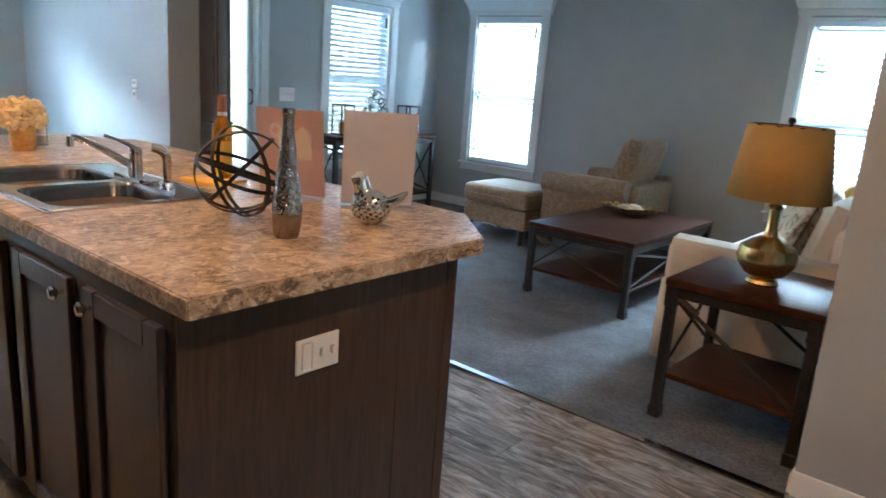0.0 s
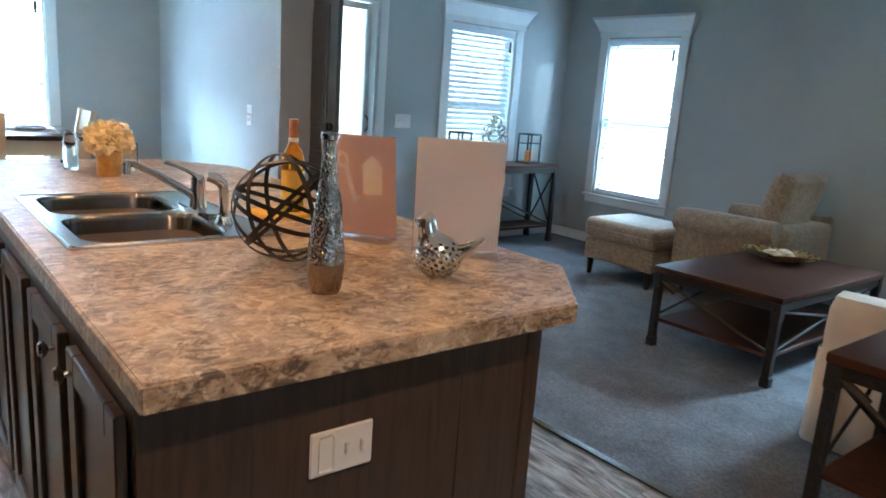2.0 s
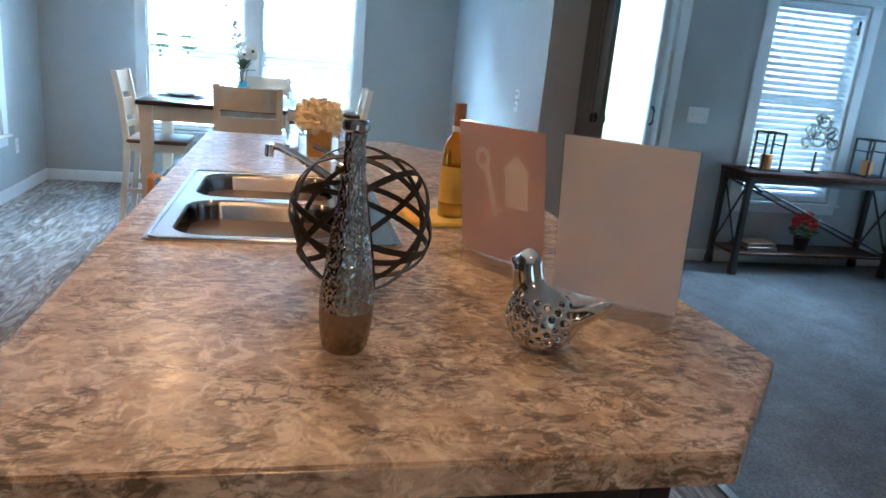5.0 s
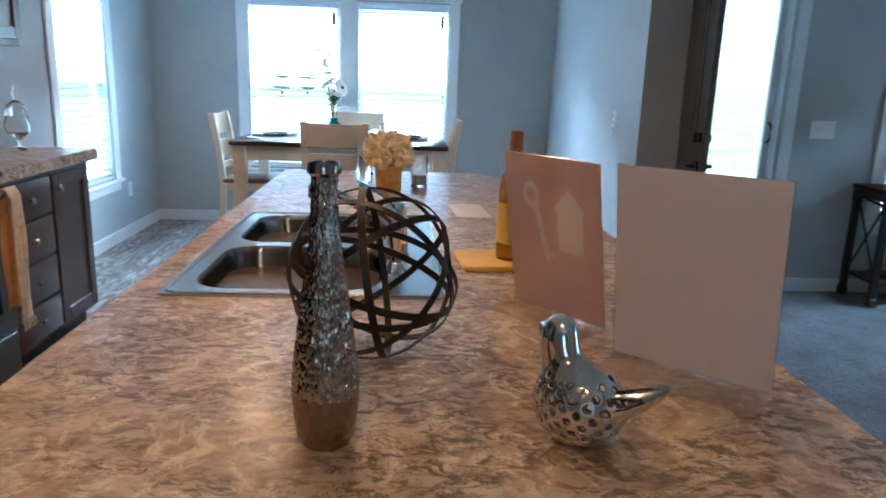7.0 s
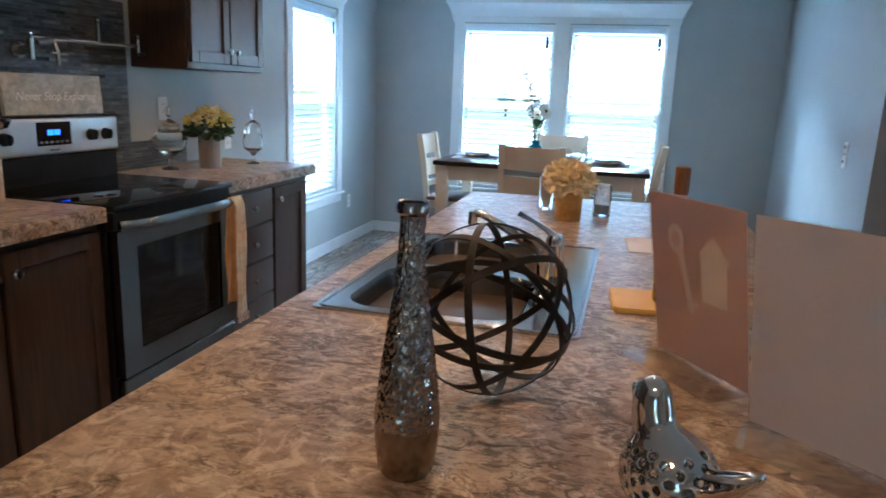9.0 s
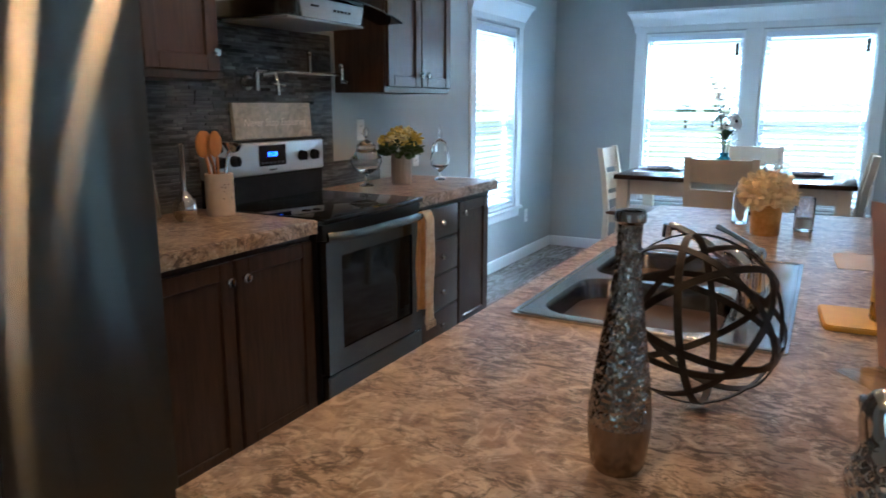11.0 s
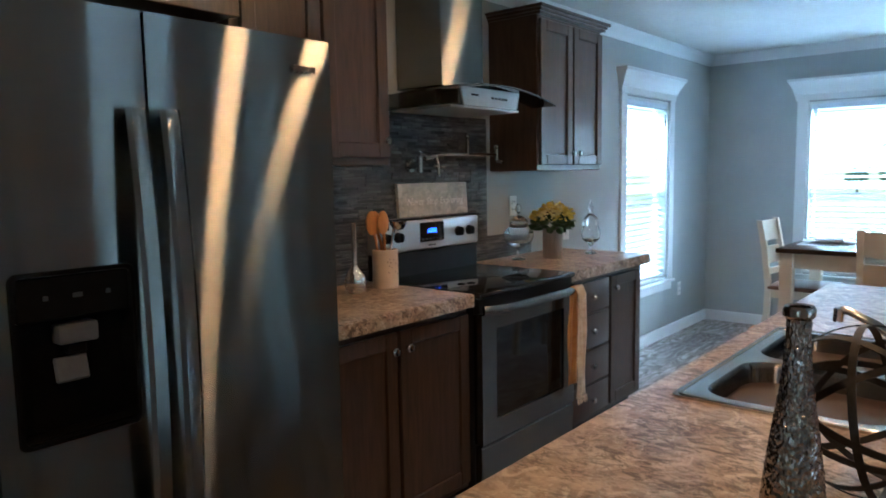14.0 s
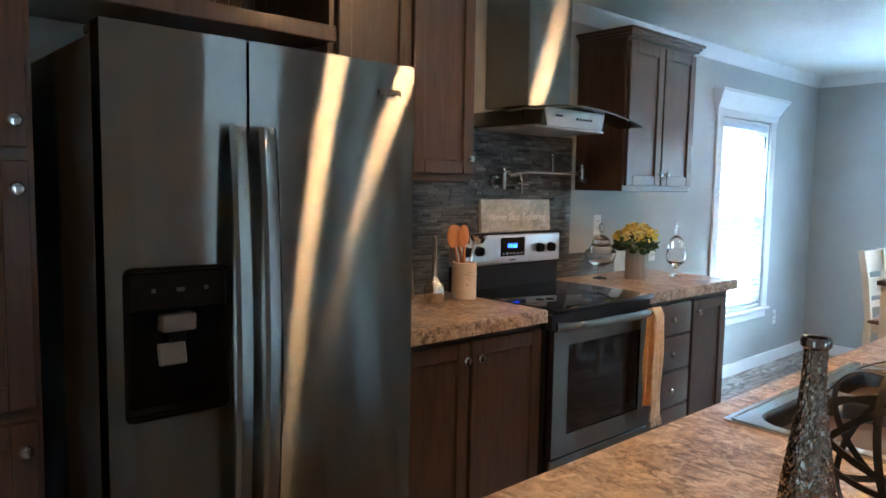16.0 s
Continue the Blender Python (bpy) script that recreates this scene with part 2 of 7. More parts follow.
BLACK = mat("black_enamel", (0.008, 0.008, 0.009), (0.013, 0.013, 0.014), scale=30, rough=0.35, spec=0.25, bump=0.03)
BLACK_METAL = mat("black_iron", (0.012, 0.011, 0.011), (0.028, 0.026, 0.024), scale=70, rough=0.48, bump=0.12, bscale=160, metal=0.3)
FRIDGE_SIDE = mat("fridge_side", (0.035, 0.036, 0.037), (0.05, 0.05, 0.052), scale=200, rough=0.5, bump=0.12, bscale=400)
WHITE_PLASTIC = mat("white_plastic", (0.72, 0.72, 0.70), (0.76, 0.76, 0.74), scale=8, rough=0.35)
SLAT = translucent("blind_slat", (0.66, 0.71, 0.77), 0.42)
PANE = thin_glass("window_glass")
CLEAR = thin_glass("clear_glass", (0.985, 0.99, 0.99), 0.10)
ACRYLIC = thin_glass("acrylic", (0.97, 0.975, 0.975), 0.10, 0.10)
CRYSTAL = mat("crystal", (0.97, 0.98, 0.98), (0.98, 0.985, 0.985), rough=0.02, rvar=0.0, trans=1.0, ior=1.45, blotch=0.0)
VINYL = mat("window_vinyl", (0.74, 0.77, 0.78), (0.78, 0.81, 0.82), scale=6, rough=0.35)


# ---------------------------------------------------------------- builders
def bx(bm, x0, x1, y0, y1, z0, z1, bev=0.0, seg=1):
    """A box, with its edges rounded by bev."""
    r = bmesh.ops.create_cube(bm, size=1.0)
    v = r["verts"]
    bmesh.ops.scale(bm, vec=(abs(x1 - x0), abs(y1 - y0), abs(z1 - z0)), verts=v)
    bmesh.ops.translate(bm, vec=((x0 + x1) / 2, (y0 + y1) / 2, (z0 + z1) / 2), verts=v)
    if bev:
        ed = list({e for w in v for e in w.link_edges})
        bmesh.ops.bevel(bm, geom=ed, offset=bev, segments=seg, affect="EDGES", profile=0.5)
    return bm


def box(*a, **k):
    return bx(bmesh.new(), *a, **k)


def prism(bm, poly, z0, z1, bev=0.0, seg=2):
    """A flat outline (anticlockwise) raised from z0 to z1."""
    lo = [bm.verts.new((x, y, z0)) for x, y in poly]
    hi = [bm.verts.new((x, y, z1)) for x, y in poly]
    n = len(poly)
    fs = [bm.faces.new(lo[::-1]), bm.faces.new(hi)] + [bm.faces.new((lo[i], lo[(i + 1) % n], hi[(i + 1) % n], hi[i])) for i in range(n)]
    if bev:
        bmesh.ops.bevel(bm, geom=list({e for f in fs for e in f.edges}), offset=bev, segments=seg, affect="EDGES")
    return bm


def lathe(bm, prof, n=28, c=(0, 0, 0), sx=1.0, sy=1.0):
    """A turned shape from (radius, height) pairs."""
    rings = []
    for r, z in prof:
        if r < 1e-5:
            rings.append([bm.verts.new((c[0], c[1], c[2] + z))])
        else:
            rings.append([bm.verts.new((c[0] + sx * r * math.cos(2 * math.pi * i / n), c[1] + sy * r * math.sin(2 * math.pi * i / n), c[2] + z)) for i in range(n)])
    for a, b in zip(rings, rings[1:]):
        for i in range(n):
            j = (i + 1) % n
            if len(a) == 1 and len(b) == 1:
                continue
            if len(a) == 1:
                bm.faces.new((a[0], b[j], b[i]))
            elif len(b) == 1:
                bm.faces.new((a[i], a[j], b[0]))
            else:
                bm.faces.new((a[i], a[j], b[j], b[i]))
    return bm


def tube(bm, pts, r, n=8, closed=False, flat=1.0):
    """A rod along points; r is one radius or one for each point."""
    pts = [Vector(p) for p in pts]
    m = len(pts)
    rr = r if isinstance(r, (list, tuple)) else [r] * m
    up = Vector((0, 0, 1))
    rings = []
    for i, p in enumerate(pts):
        a = pts[(i - 1) % m] if (closed or i) else p
        b = pts[(i + 1) % m] if (closed or i < m - 1) else p
        d = (b - a).normalized()
        s = d.cross(up)
        if s.length < 0.05:
            s = d.cross(Vector((1, 0, 0)))
        s.normalize()
        u = s.cross(d).normalized()
        rings.append([bm.verts.new(p + rr[i] * (math.cos(2 * math.pi * j / n) * s + flat * math.sin(2 * math.pi * j / n) * u)) for j in range(n)])
    for i in range(m if closed else m - 1):
        a, b = rings[i], rings[(i + 1) % m]
        for j in range(n):
            bm.faces.new((a[j], a[(j + 1) % n], b[(j + 1) % n], b[j]))
    if not closed:
        bm.faces.new(rings[0][::-1])
        bm.faces.new(rings[-1])
    return bm


def blob(bm, c, rx, ry, rz, sub=2, rough=0.0, seed=0):
    """A rounded lump, made uneven by rough."""
    r = bmesh.ops.create_icosphere(bm, subdivisions=sub, radius=1.0)
    for v in r["verts"]:
        d = v.co.copy()
        f = 1.0 + (rough * noise.noise(d * 1.7 + Vector((seed * 3.1, seed * 1.7, seed))) if rough else 0.0)
        v.co = Vector((c[0] + d.x * rx * f, c[1] + d.y * ry * f, c[2] + d.z * rz * f))
    return bm


def cushion(bm, w, d, h, c=(0, 0, 0), p=3.0, n=14, flat=0.0, m=None):
    """A stuffed cushion: thick in the middle and thin at its seams. flat: thickness left at the rim."""
    lay = []
    for s in (1, -1):
        g = []
        for i in range(n + 1):
            row = []
            for j in range(n + 1):
                u, v = 2 * i / n - 1, 2 * j / n - 1
                t = max(0.0, (1 - abs(u) ** p) * (1 - abs(v) ** p)) ** 0.5
                rim = flat if (0 < i < n and 0 < j < n) else flat * 0.8
                pull = 1 - 0.05 * (1 - t)
                q = Vector((w / 2 * u * pull, d / 2 * v * pull, s * (h / 2 * t * (1 - flat) + h / 2 * rim)))
                q = (m @ q) if m else q
                row.append(bm.verts.new(q + Vector(c)))
            g.append(row)
        lay.append(g)
    a, b = lay
    for i in range(n):
        for j in range(n):
            bm.faces.new((a[i][j], a[i + 1][j], a[i + 1][j + 1], a[i][j + 1]))
            bm.faces.new((b[i][j], b[i][j + 1], b[i + 1][j + 1], b[i + 1][j]))
    rim = [(i, 0) for i in range(n)] + [(n, j) for j in range(n)] + [(i, n) for i in range(n, 0, -1)] + [(0, j) for j in range(n, 0, -1)]
    for q, (i, j) in enumerate(rim):
        i2, j2 = rim[(q + 1) % len(rim)]
        bm.faces.new((a[i][j], b[i][j], b[i2][j2], a[i2][j2]))
    return bm


def rounded(x0, x1, y0, y1, r, n=6):
    pts = []
    for cx, cy, a0 in ((x1 - r, y1 - r, 0), (x0 + r, y1 - r, 90), (x0 + r, y0 + r, 180), (x1 - r, y0 + r, 270)):
        for i in range(n + 1):
            a = radians(a0 + 90 * i / n)
            pts.append((cx + r * math.cos(a), cy + r * math.sin(a)))
    return pts


def mesh_of(name, bm, material, smooth=True):
    bmesh.ops.recalc_face_normals(bm, faces=bm.faces)
    for f in bm.faces:
        f.smooth = smooth
    if smooth:
        for e in bm.edges:
            if len(e.link_faces) == 2 and e.calc_face_angle(0.0) > 0.6:
                e.smooth = False
    me = bpy.data.meshes.new(name)
    bm.to_mesh(me)
    bm.free()
    me.materials.append(material)
    return me


def part(name, bm, material, parent, label="", smooth=True):
    """One mesh part under a thing or under a part."""
    ob = new(name, mesh_of(name, bm, material, smooth))
    ob.parent = parent
    if label:
        tagged(ob, label)
    return ob


def shared(name, me, parent, x=0, y=0, z=0, rx=0, ry=0, rz=0):
    """One more piece on a mesh that alike pieces share."""
    ob = new(name, me)
    ob.parent = parent
    ob.matrix_basis = pose(x, y, z, rx, ry, rz)
    return ob


def thing(name, label, category, x=0, y=0, z=0, rz=0, group="", kind=""):
    """An empty at the base of a thing, for its parts."""
    ob = new(name)
    ob.empty_display_size = 0.05
    ob.matrix_world = pose(x, y, z, 0, 0, rz)
    return tagged(ob, label, category, group, kind)


def single(name, bm, material, label, category, x=0, y=0, z=0, rz=0, group="", kind="", smooth=True):
    """A thing that is one mesh."""
    ob = new(name, mesh_of(name, bm, material, smooth))
    ob.matrix_world = pose(x, y, z, 0, 0, rz)
    return tagged(ob, label, category, group, kind)


def wall(name, axis, lo, hi, a, b, top, holes, label):
    """A wall between lo and hi across, from a to b along it, with holes (a0, a1, z0, z1) through it."""
    bm = bmesh.new()

    def put(u0, u1, z0, z1):
        if u1 - u0 > 1e-4 and z1 - z0 > 1e-4:
            bx(bm, *((lo, hi, u0, u1) if axis == "x" else (u0, u1, lo, hi)), z0, z1)

    u = a
    for h0, h1, z0, z1 in sorted(holes):
        put(u, h0, 0, top)
        put(h0, h1, 0, z0)
        put(h0, h1, z1, top)
        u = h1
    put(u, b, 0, top)
    return single(name, bm, WALL, label, "wall", kind="structure", smooth=False)

# ---------------------------------------------------------------- the large structure
H = 2.44
X_DIN, X_LIV, Y_LIV, X_END = -6.00, -4.04, 6.95, 3.2
W0, W1 = 0.51, 1.97
wall("wall_kitchen", "y", -0.12, 0.0, X_DIN, X_END + 0.12, H, [(-5.07, -4.27, W0, W1)], "grey-blue painted kitchen wall behind the range")
wall("wall_dining", "x", X_DIN - 0.12, X_DIN, -0.12, 3.785, H, [(0.845, 1.660, W0, W1), (1.795, 2.610, W0, W1)], "grey-blue painted dining wall with two windows")
wall("wall_stub", "y", 3.55, 3.785, X_DIN, -3.47, H, [], "pale grey painted wall between dining space and entry")
wall("wall_entry", "x", X_LIV - 0.12, X_LIV, 3.786, Y_LIV + 0.12, H, [(3.80, 4.68, 0.0, 2.05), (5.43, 6.21, W0, W1)], "grey-blue painted entry wall with front door and window")
wall("wall_living", "y", Y_LIV, Y_LIV + 0.12, X_LIV, X_END + 0.12, H, [(-3.53, -2.75, W0, W1), (-0.38, 0.40, W0, W1)], "grey-blue painted living room wall with two windows")
wall("wall_partition", "y", 3.60, 3.72, 0.70, X_END, H, [], "pale grey painted end of a partition wall")
# The opening here is for the added window 7, which is never in view.
wall("wall_east", "x", X_END, X_END + 0.12, 0.0, Y_LIV, H, [(1.91, 2.69, W0, W1)], "grey-blue painted wall closing the room")
single("ceiling", box(X_DIN - 0.1, X_END + 0.1, -0.1, Y_LIV + 0.1, H, H + 0.1), CEIL, "white textured ceiling", "ceiling", kind="structure", smooth=False)
single("subfloor", box(X_DIN - 0.1, X_END + 0.1, -0.1, 3.56, -0.06, -0.006), BLACK, "dark joints under the floor planks", "floor", kind="structure", smooth=False)
single("carpet_floor", box(X_LIV, X_END, 3.56, Y_LIV, -0.06, 0.004), CARPET, "grey cut-pile living room carpet", "carpet", kind="structure", smooth=False)
single("carpet_entry", box(X_LIV - 0.06, -3.47, 3.786, 3.80, -0.06, 0.0), CARPET, "grey carpet at the door", "carpet", kind="structure", smooth=False)
single("transition_strip", prism(bmesh.new(), [(-3.47, 3.535), (0.72, 3.535), (0.72, 3.575), (-3.47, 3.575)], 0.0, 0.010, 0.004), NICKEL, "thin metal strip between planks and carpet", "trim", kind="structure")


def run(name, p0, p1, prof, material, label):
    """A moulding of profile (out, up) along a straight wall; out is to the left of the way from p0 to p1."""
    a, b = Vector((*p0, 0)), Vector((*p1, 0))
    d = (b - a).normalized()
    s = Vector((-d.y, d.x, 0))
    bm = bmesh.new()
    ends = [[bm.verts.new(q + s * o + Vector((0, 0, z))) for o, z in prof] for q in (a, b)]
    n = len(prof)
    for i in range(n):
        bm.faces.new((ends[0][i], ends[0][(i + 1) % n], ends[1][(i + 1) % n], ends[1][i]))
    bm.faces.new(ends[0][::-1])
    bm.faces.new(ends[1])
    return single(name, bm, material, label, "moulding", kind="structure")


BASE = [(0.0, 0.0), (0.014, 0.0), (0.014, 0.075), (0.008, 0.092), (0.0, 0.095)]
CROWN = [(0.0, H - 0.085), (0.010, H - 0.085), (0.016, H - 0.070), (0.030, H - 0.045), (0.055, H - 0.022), (0.062, H - 0.004), (0.062, H), (0.0, H)]
for a, b in (((-3.30, 0.0), (X_DIN, 0.0)), ((X_DIN, 0.0), (X_DIN, 3.55)), ((X_DIN, 3.55), (-3.47, 3.55)), ((-3.47, 3.55), (-3.47, 3.785)),
             ((X_LIV, 4.76), (X_LIV, Y_LIV)), ((X_LIV, Y_LIV), (X_END, Y_LIV)), ((X_END, Y_LIV), (X_END, 3.72)), ((X_END, 3.72), (0.70, 3.72)), ((0.70, 3.72), (0.70, 3.60)), ((0.70, 3.60), (X_END, 3.60))):
    run("baseboard", b, a, BASE, TRIM, "pale painted baseboard along the wall")
for a, b in (((X_END, 0.0), (X_DIN, 0.0)), ((X_DIN, 0.0), (X_DIN, 3.55)), ((X_DIN, 3.55), (-3.47, 3.55)), ((X_LIV, 3.786), (X_LIV, Y_LIV)), ((X_LIV, Y_LIV), (X_END, Y_LIV))):
    run("crown_moulding", b, a, CROWN, TRIM, "white crown moulding at the ceiling")


def window(n, x, y, rz, w, label, tilt, cover=(0.09, 0.09), sill=True):
    """A hung window: two sashes, jambs, casing, a deep cornice and a slatted blind. Local x runs along the wall, y to the outside."""
    h = thing(f"window_{n}", label, "window", x, y, 0, rz, kind="structure")
    a = w / 2
    j = bmesh.new()
    for x0, x1 in ((-a, -a + 0.018), (a - 0.018, a)):
        bx(j, x0, x1, 0.002, 0.118, W0, W1)
    bx(j, -a + 0.018, a - 0.018, 0.002, 0.118, W1 - 0.018, W1)
    bx(j, -a + 0.018, a - 0.018, 0.002, 0.118, W0, W0 + 0.018)
    part("window_frame", j, VINYL, h)
    mid = (W0 + W1) / 2 + 0.01
    for z0, z1, y0 in ((mid - 0.02, W1 - 0.018, 0.088), (W0 + 0.018, mid + 0.02, 0.060)):
        s = bmesh.new()
        b0, b1 = -a + 0.018, a - 0.018
        bx(s, b0, b0 + 0.035, y0, y0 + 0.026, z0, z1, 0.003)
        bx(s, b1 - 0.035, b1, y0, y0 + 0.026, z0, z1, 0.003)
        bx(s, b0 + 0.035, b1 - 0.035, y0, y0 + 0.026, z0, z0 + 0.036, 0.003)
        bx(s, b0 + 0.035, b1 - 0.035, y0, y0 + 0.026, z1 - 0.036, z1, 0.003)
        sash = part("sash", s, VINYL, h)
        pane = part("pane", box(b0 + 0.03, b1 - 0.03, y0 + 0.010, y0 + 0.014, z0 + 0.03, z1 - 0.03), PANE, sash, smooth=False)
        pane.visible_shadow = False
    part("sash_lock", box(-0.03, 0.03, 0.045, 0.060, mid + 0.005, mid + 0.020, 0.004), WHITE_PLASTIC, h)
    for x0, x1 in ((-a - cover[0], -a), (a, a + cover[1])):
        part("side_casing", box(x0, x1, -0.018, -0.001, W0 - 0.012, W1 + 0.012, 0.003), TRIM, h)
    if sill:
        part("window_sill", box(-a - 0.10, a + 0.10, -0.045, 0.0, W0 - 0.034, W0 - 0.012, 0.005), TRIM, h)
        part("apron", box(-a - 0.08, a + 0.08, -0.016, -0.001, W0 - 0.10, W0 - 0.034, 0.003), TRIM, h)
        cornice(h, -a - 0.10, a + 0.10)
    # blind
    part("headrail", box(-a + 0.02, a - 0.02, 0.006, 0.050, W1 - 0.062, W1 - 0.02, 0.003), SLAT, h)
    count = 30
    key = f"slat_{round(w * 1000)}"
    me = bpy.data.meshes.get(key)
    if not me:
        sb = bmesh.new()
        m = 5
        top = [[sb.verts.new((sx * (a - 0.028), 0.024 * (2 * i / m - 1), 0.0035 * (1 - (2 * i / m - 1) ** 2) + dz)) for i in range(m + 1)] for dz in (0.0, -0.0022) for sx in (-1, 1)]
        for p, q in ((0, 1), (2, 3)):
            for i in range(m):
                sb.faces.new((top[p][i], top[q][i], top[q][i + 1], top[p][i + 1]))
        for i in (0, m):
            sb.faces.new((top[0][i], top[1][i], top[3][i], top[2][i]))
        me = mesh_of(key, sb, SLAT)
    for i in range(count):
        z = W1 - 0.085 - i * (W1 - W0 - 0.13) / (count - 1)
        shared("slat", me, h, 0, 0.029, z, tilt + random.uniform(-1.2, 1.2), 0, 0)
    part("bottom_rail", box(-a + 0.026, a - 0.026, 0.012, 0.044, W0 + 0.020, W0 + 0.036, 0.004), VINYL, h)
    cords = bmesh.new()
    for cx in (-a + 0.12, a - 0.12):
        bx(cords, cx - 0.001, cx + 0.001, 0.0045, 0.0060, W0 + 0.03, W1 - 0.06)
    part("ladder_cord", cords, SLAT, h)
    part("cord_tassel", box(a - 0.075, a - 0.050, 0.0, 0.004, W1 - 0.20, W1 - 0.10, 0.002), CAB_DARK, h, "small dark tag on a cord")
    return h


def cornice(h, x0, x1):
    """The deep white moulded head over a window, from x0 to x1."""
    prof = [(0.0, W1 + 0.012), (-0.022, W1 + 0.012), (-0.022, W1 + 0.062), (-0.034, W1 + 0.074), (-0.050, W1 + 0.110), (-0.078, W1 + 0.160), (-0.090, W1 + 0.168), (-0.090, W1 + 0.192), (0.0, W1 + 0.192)]
    bm = bmesh.new()
    grow = [0.0, 0.0, 0.0, 0.010, 0.024, 0.050, 0.060, 0.060, 0.060]
    ends = []
    for s, xx in ((-1, x0), (1, x1)):
        ends.append([bm.verts.new((xx + s * g, y - 0.001, z)) for (y, z), g in zip(prof, grow)])
    n = len(prof)
    for i in range(n):
        bm.faces.new((ends[0][i], ends[0][(i + 1) % n], ends[1][(i + 1) % n], ends[1][i]))
    bm.faces.new(ends[0])
    bm.faces.new(ends[1][::-1])
    return part("cornice", bm, TRIM, h, "white moulded cornice over the window")


window(1, -4.67, 0.0, 180, 0.80, "white kitchen window with a raised slatted blind and cornice", 14)
din = window(2, X_DIN, 1.2525, 90, 0.815, "white dining window with an open slatted blind", 14, cover=(0.09, 0.135), sill=False)
window(3, X_DIN, 2.2025, 90, 0.815, "white dining window beside its twin, blind open", 14, cover=(0.0, 0.09), sill=False)
part("window_sill", box(-0.4075 - 0.10, 0.95 + 0.4075 + 0.10, -0.045, 0.0, W0 - 0.034, W0 - 0.012, 0.005), TRIM, din)
part("apron", box(-0.4075 - 0.08, 0.95 + 0.4075 + 0.08, -0.016, -0.001, W0 - 0.10, W0 - 0.034, 0.003), TRIM, din)
cornice(din, -0.4075 - 0.10, 0.95 + 0.4075 + 0.10)
window(4, X_LIV, 5.82, 90, 0.78, "white window with half-closed slatted blind beside the front door", 38)
window(5, -3.14, Y_LIV, 0, 0.78, "white living room window with an open blind", 20)
window(6, 0.01, Y_LIV, 0, 0.78, "white living room window with half-closed slatted blind behind the sofa", 26)

# Unseen extra window, added so cool light comes from behind the camera.
window(7, X_END, 2.30, -90, 0.78, "unseen white window with an open blind, added to let light in from the east", 6)

# front door, standing open into the room, with its frame and the white storm door outside
DOOR_PAINT = mat("door_paint", (0.055, 0.050, 0.048), (0.075, 0.068, 0.064), scale=8, rough=0.4, bump=0.05, bscale=80)
BRONZE = mat("dark_bronze", (0.030, 0.022, 0.017), (0.05, 0.036, 0.026), scale=40, rough=0.35, metal=0.8)
door = thing("door_1", "dark brown front door standing open with bronze lever and deadbolt", "door", -4.0, 3.806, 0.012, kind="structure")
leaf = bmesh.new()
bx(leaf, 0.0, 0.855, -0.016, 0.016, 0.0, 2.02, 0.002)
for x0, x1, z0, z1 in ((0.12, 0.40, 0.22, 0.90), (0.47, 0.75, 0.22, 0.90), (0.12, 0.40, 1.05, 1.85), (0.47, 0.75, 1.05, 1.85)):
    for s in (-1, 1):
        bx(leaf, x0, x1, s * 0.016, s * 0.022, z0, z1, 0.005)
        bx(leaf, x0 + 0.04, x1 - 0.04, s * 0.021, s * 0.026, z0 + 0.04, z1 - 0.04, 0.004)
part("door_leaf", leaf, DOOR_PAINT, door)
lev = bmesh.new()
for s in (-1, 1):
    tube(lev, [(0.80, s * 0.016, 0.92), (0.80, s * 0.030, 0.92)], 0.030, 16)
    tube(lev, [(0.80, s * 0.03, 0.92), (0.80, s * 0.060, 0.92)], 0.010, 10)
    tube(lev, [(0.80, s * 0.058, 0.92), (0.74, s * 0.060, 0.922), (0.69, s * 0.056, 0.918)], [0.011, 0.010, 0.008], 10)
part("door_lever", lev, BRONZE, door, "dark bronze lever")
db = bmesh.new()
for s in (-1, 1):
    tube(db, [(0.80, s * 0.016, 1.07), (0.80, s * 0.034, 1.07)], 0.030, 16)
bx(db, 0.792, 0.808, -0.052, -0.034, 1.045, 1.095, 0.003)
part("deadbolt", db, BRONZE, door, "dark bronze deadbolt")
for z in (0.25, 1.0, 1.78):
    part("hinge", tube(bmesh.new(), [(-0.004, 0.022, z), (-0.004, 0.022, z + 0.09)], 0.007, 8), BRONZE, door)
fr = thing("door_frame", "white painted front door frame and casing", "door frame", X_LIV, 4.24, 0, kind="structure")
part("jamb", box(-0.12, 0.0, -0.44, -0.42, 0.0, 2.05), TRIM, fr)
part("jamb", box(-0.12, 0.0, 0.42, 0.44, 0.0, 2.05), TRIM, fr)
part("head_jamb", box(-0.12, 0.0, -0.42, 0.42, 2.03, 2.05), TRIM, fr)
part("casing", box(0.001, 0.018, 0.44, 0.52, 0.0, 2.06, 0.003), TRIM, fr)
part("head_casing", box(0.001, 0.018, -0.44, 0.52, 2.06, 2.13, 0.003), TRIM, fr)
part("threshold", box(-0.12, 0.015, -0.42, 0.42, 0.005, 0.022, 0.005), BRONZE, fr, "brown threshold")
st = thing("storm_door", "white storm door with a tall glass pane, closed", "storm door", X_LIV - 0.10, 4.24, 0.02, kind="structure")
sd = bmesh.new()
bx(sd, -0.018, 0.018, -0.415, -0.375, 0.0, 2.0, 0.003)
bx(sd, -0.018, 0.018, 0.375, 0.415, 0.0, 2.0, 0.003)
bx(sd, -0.018, 0.018, -0.375, 0.375, 1.95, 2.0, 0.003)
bx(sd, -0.018, 0.018, -0.375, 0.375, 0.0, 0.30, 0.003)
part("storm_frame", sd, VINYL, st)
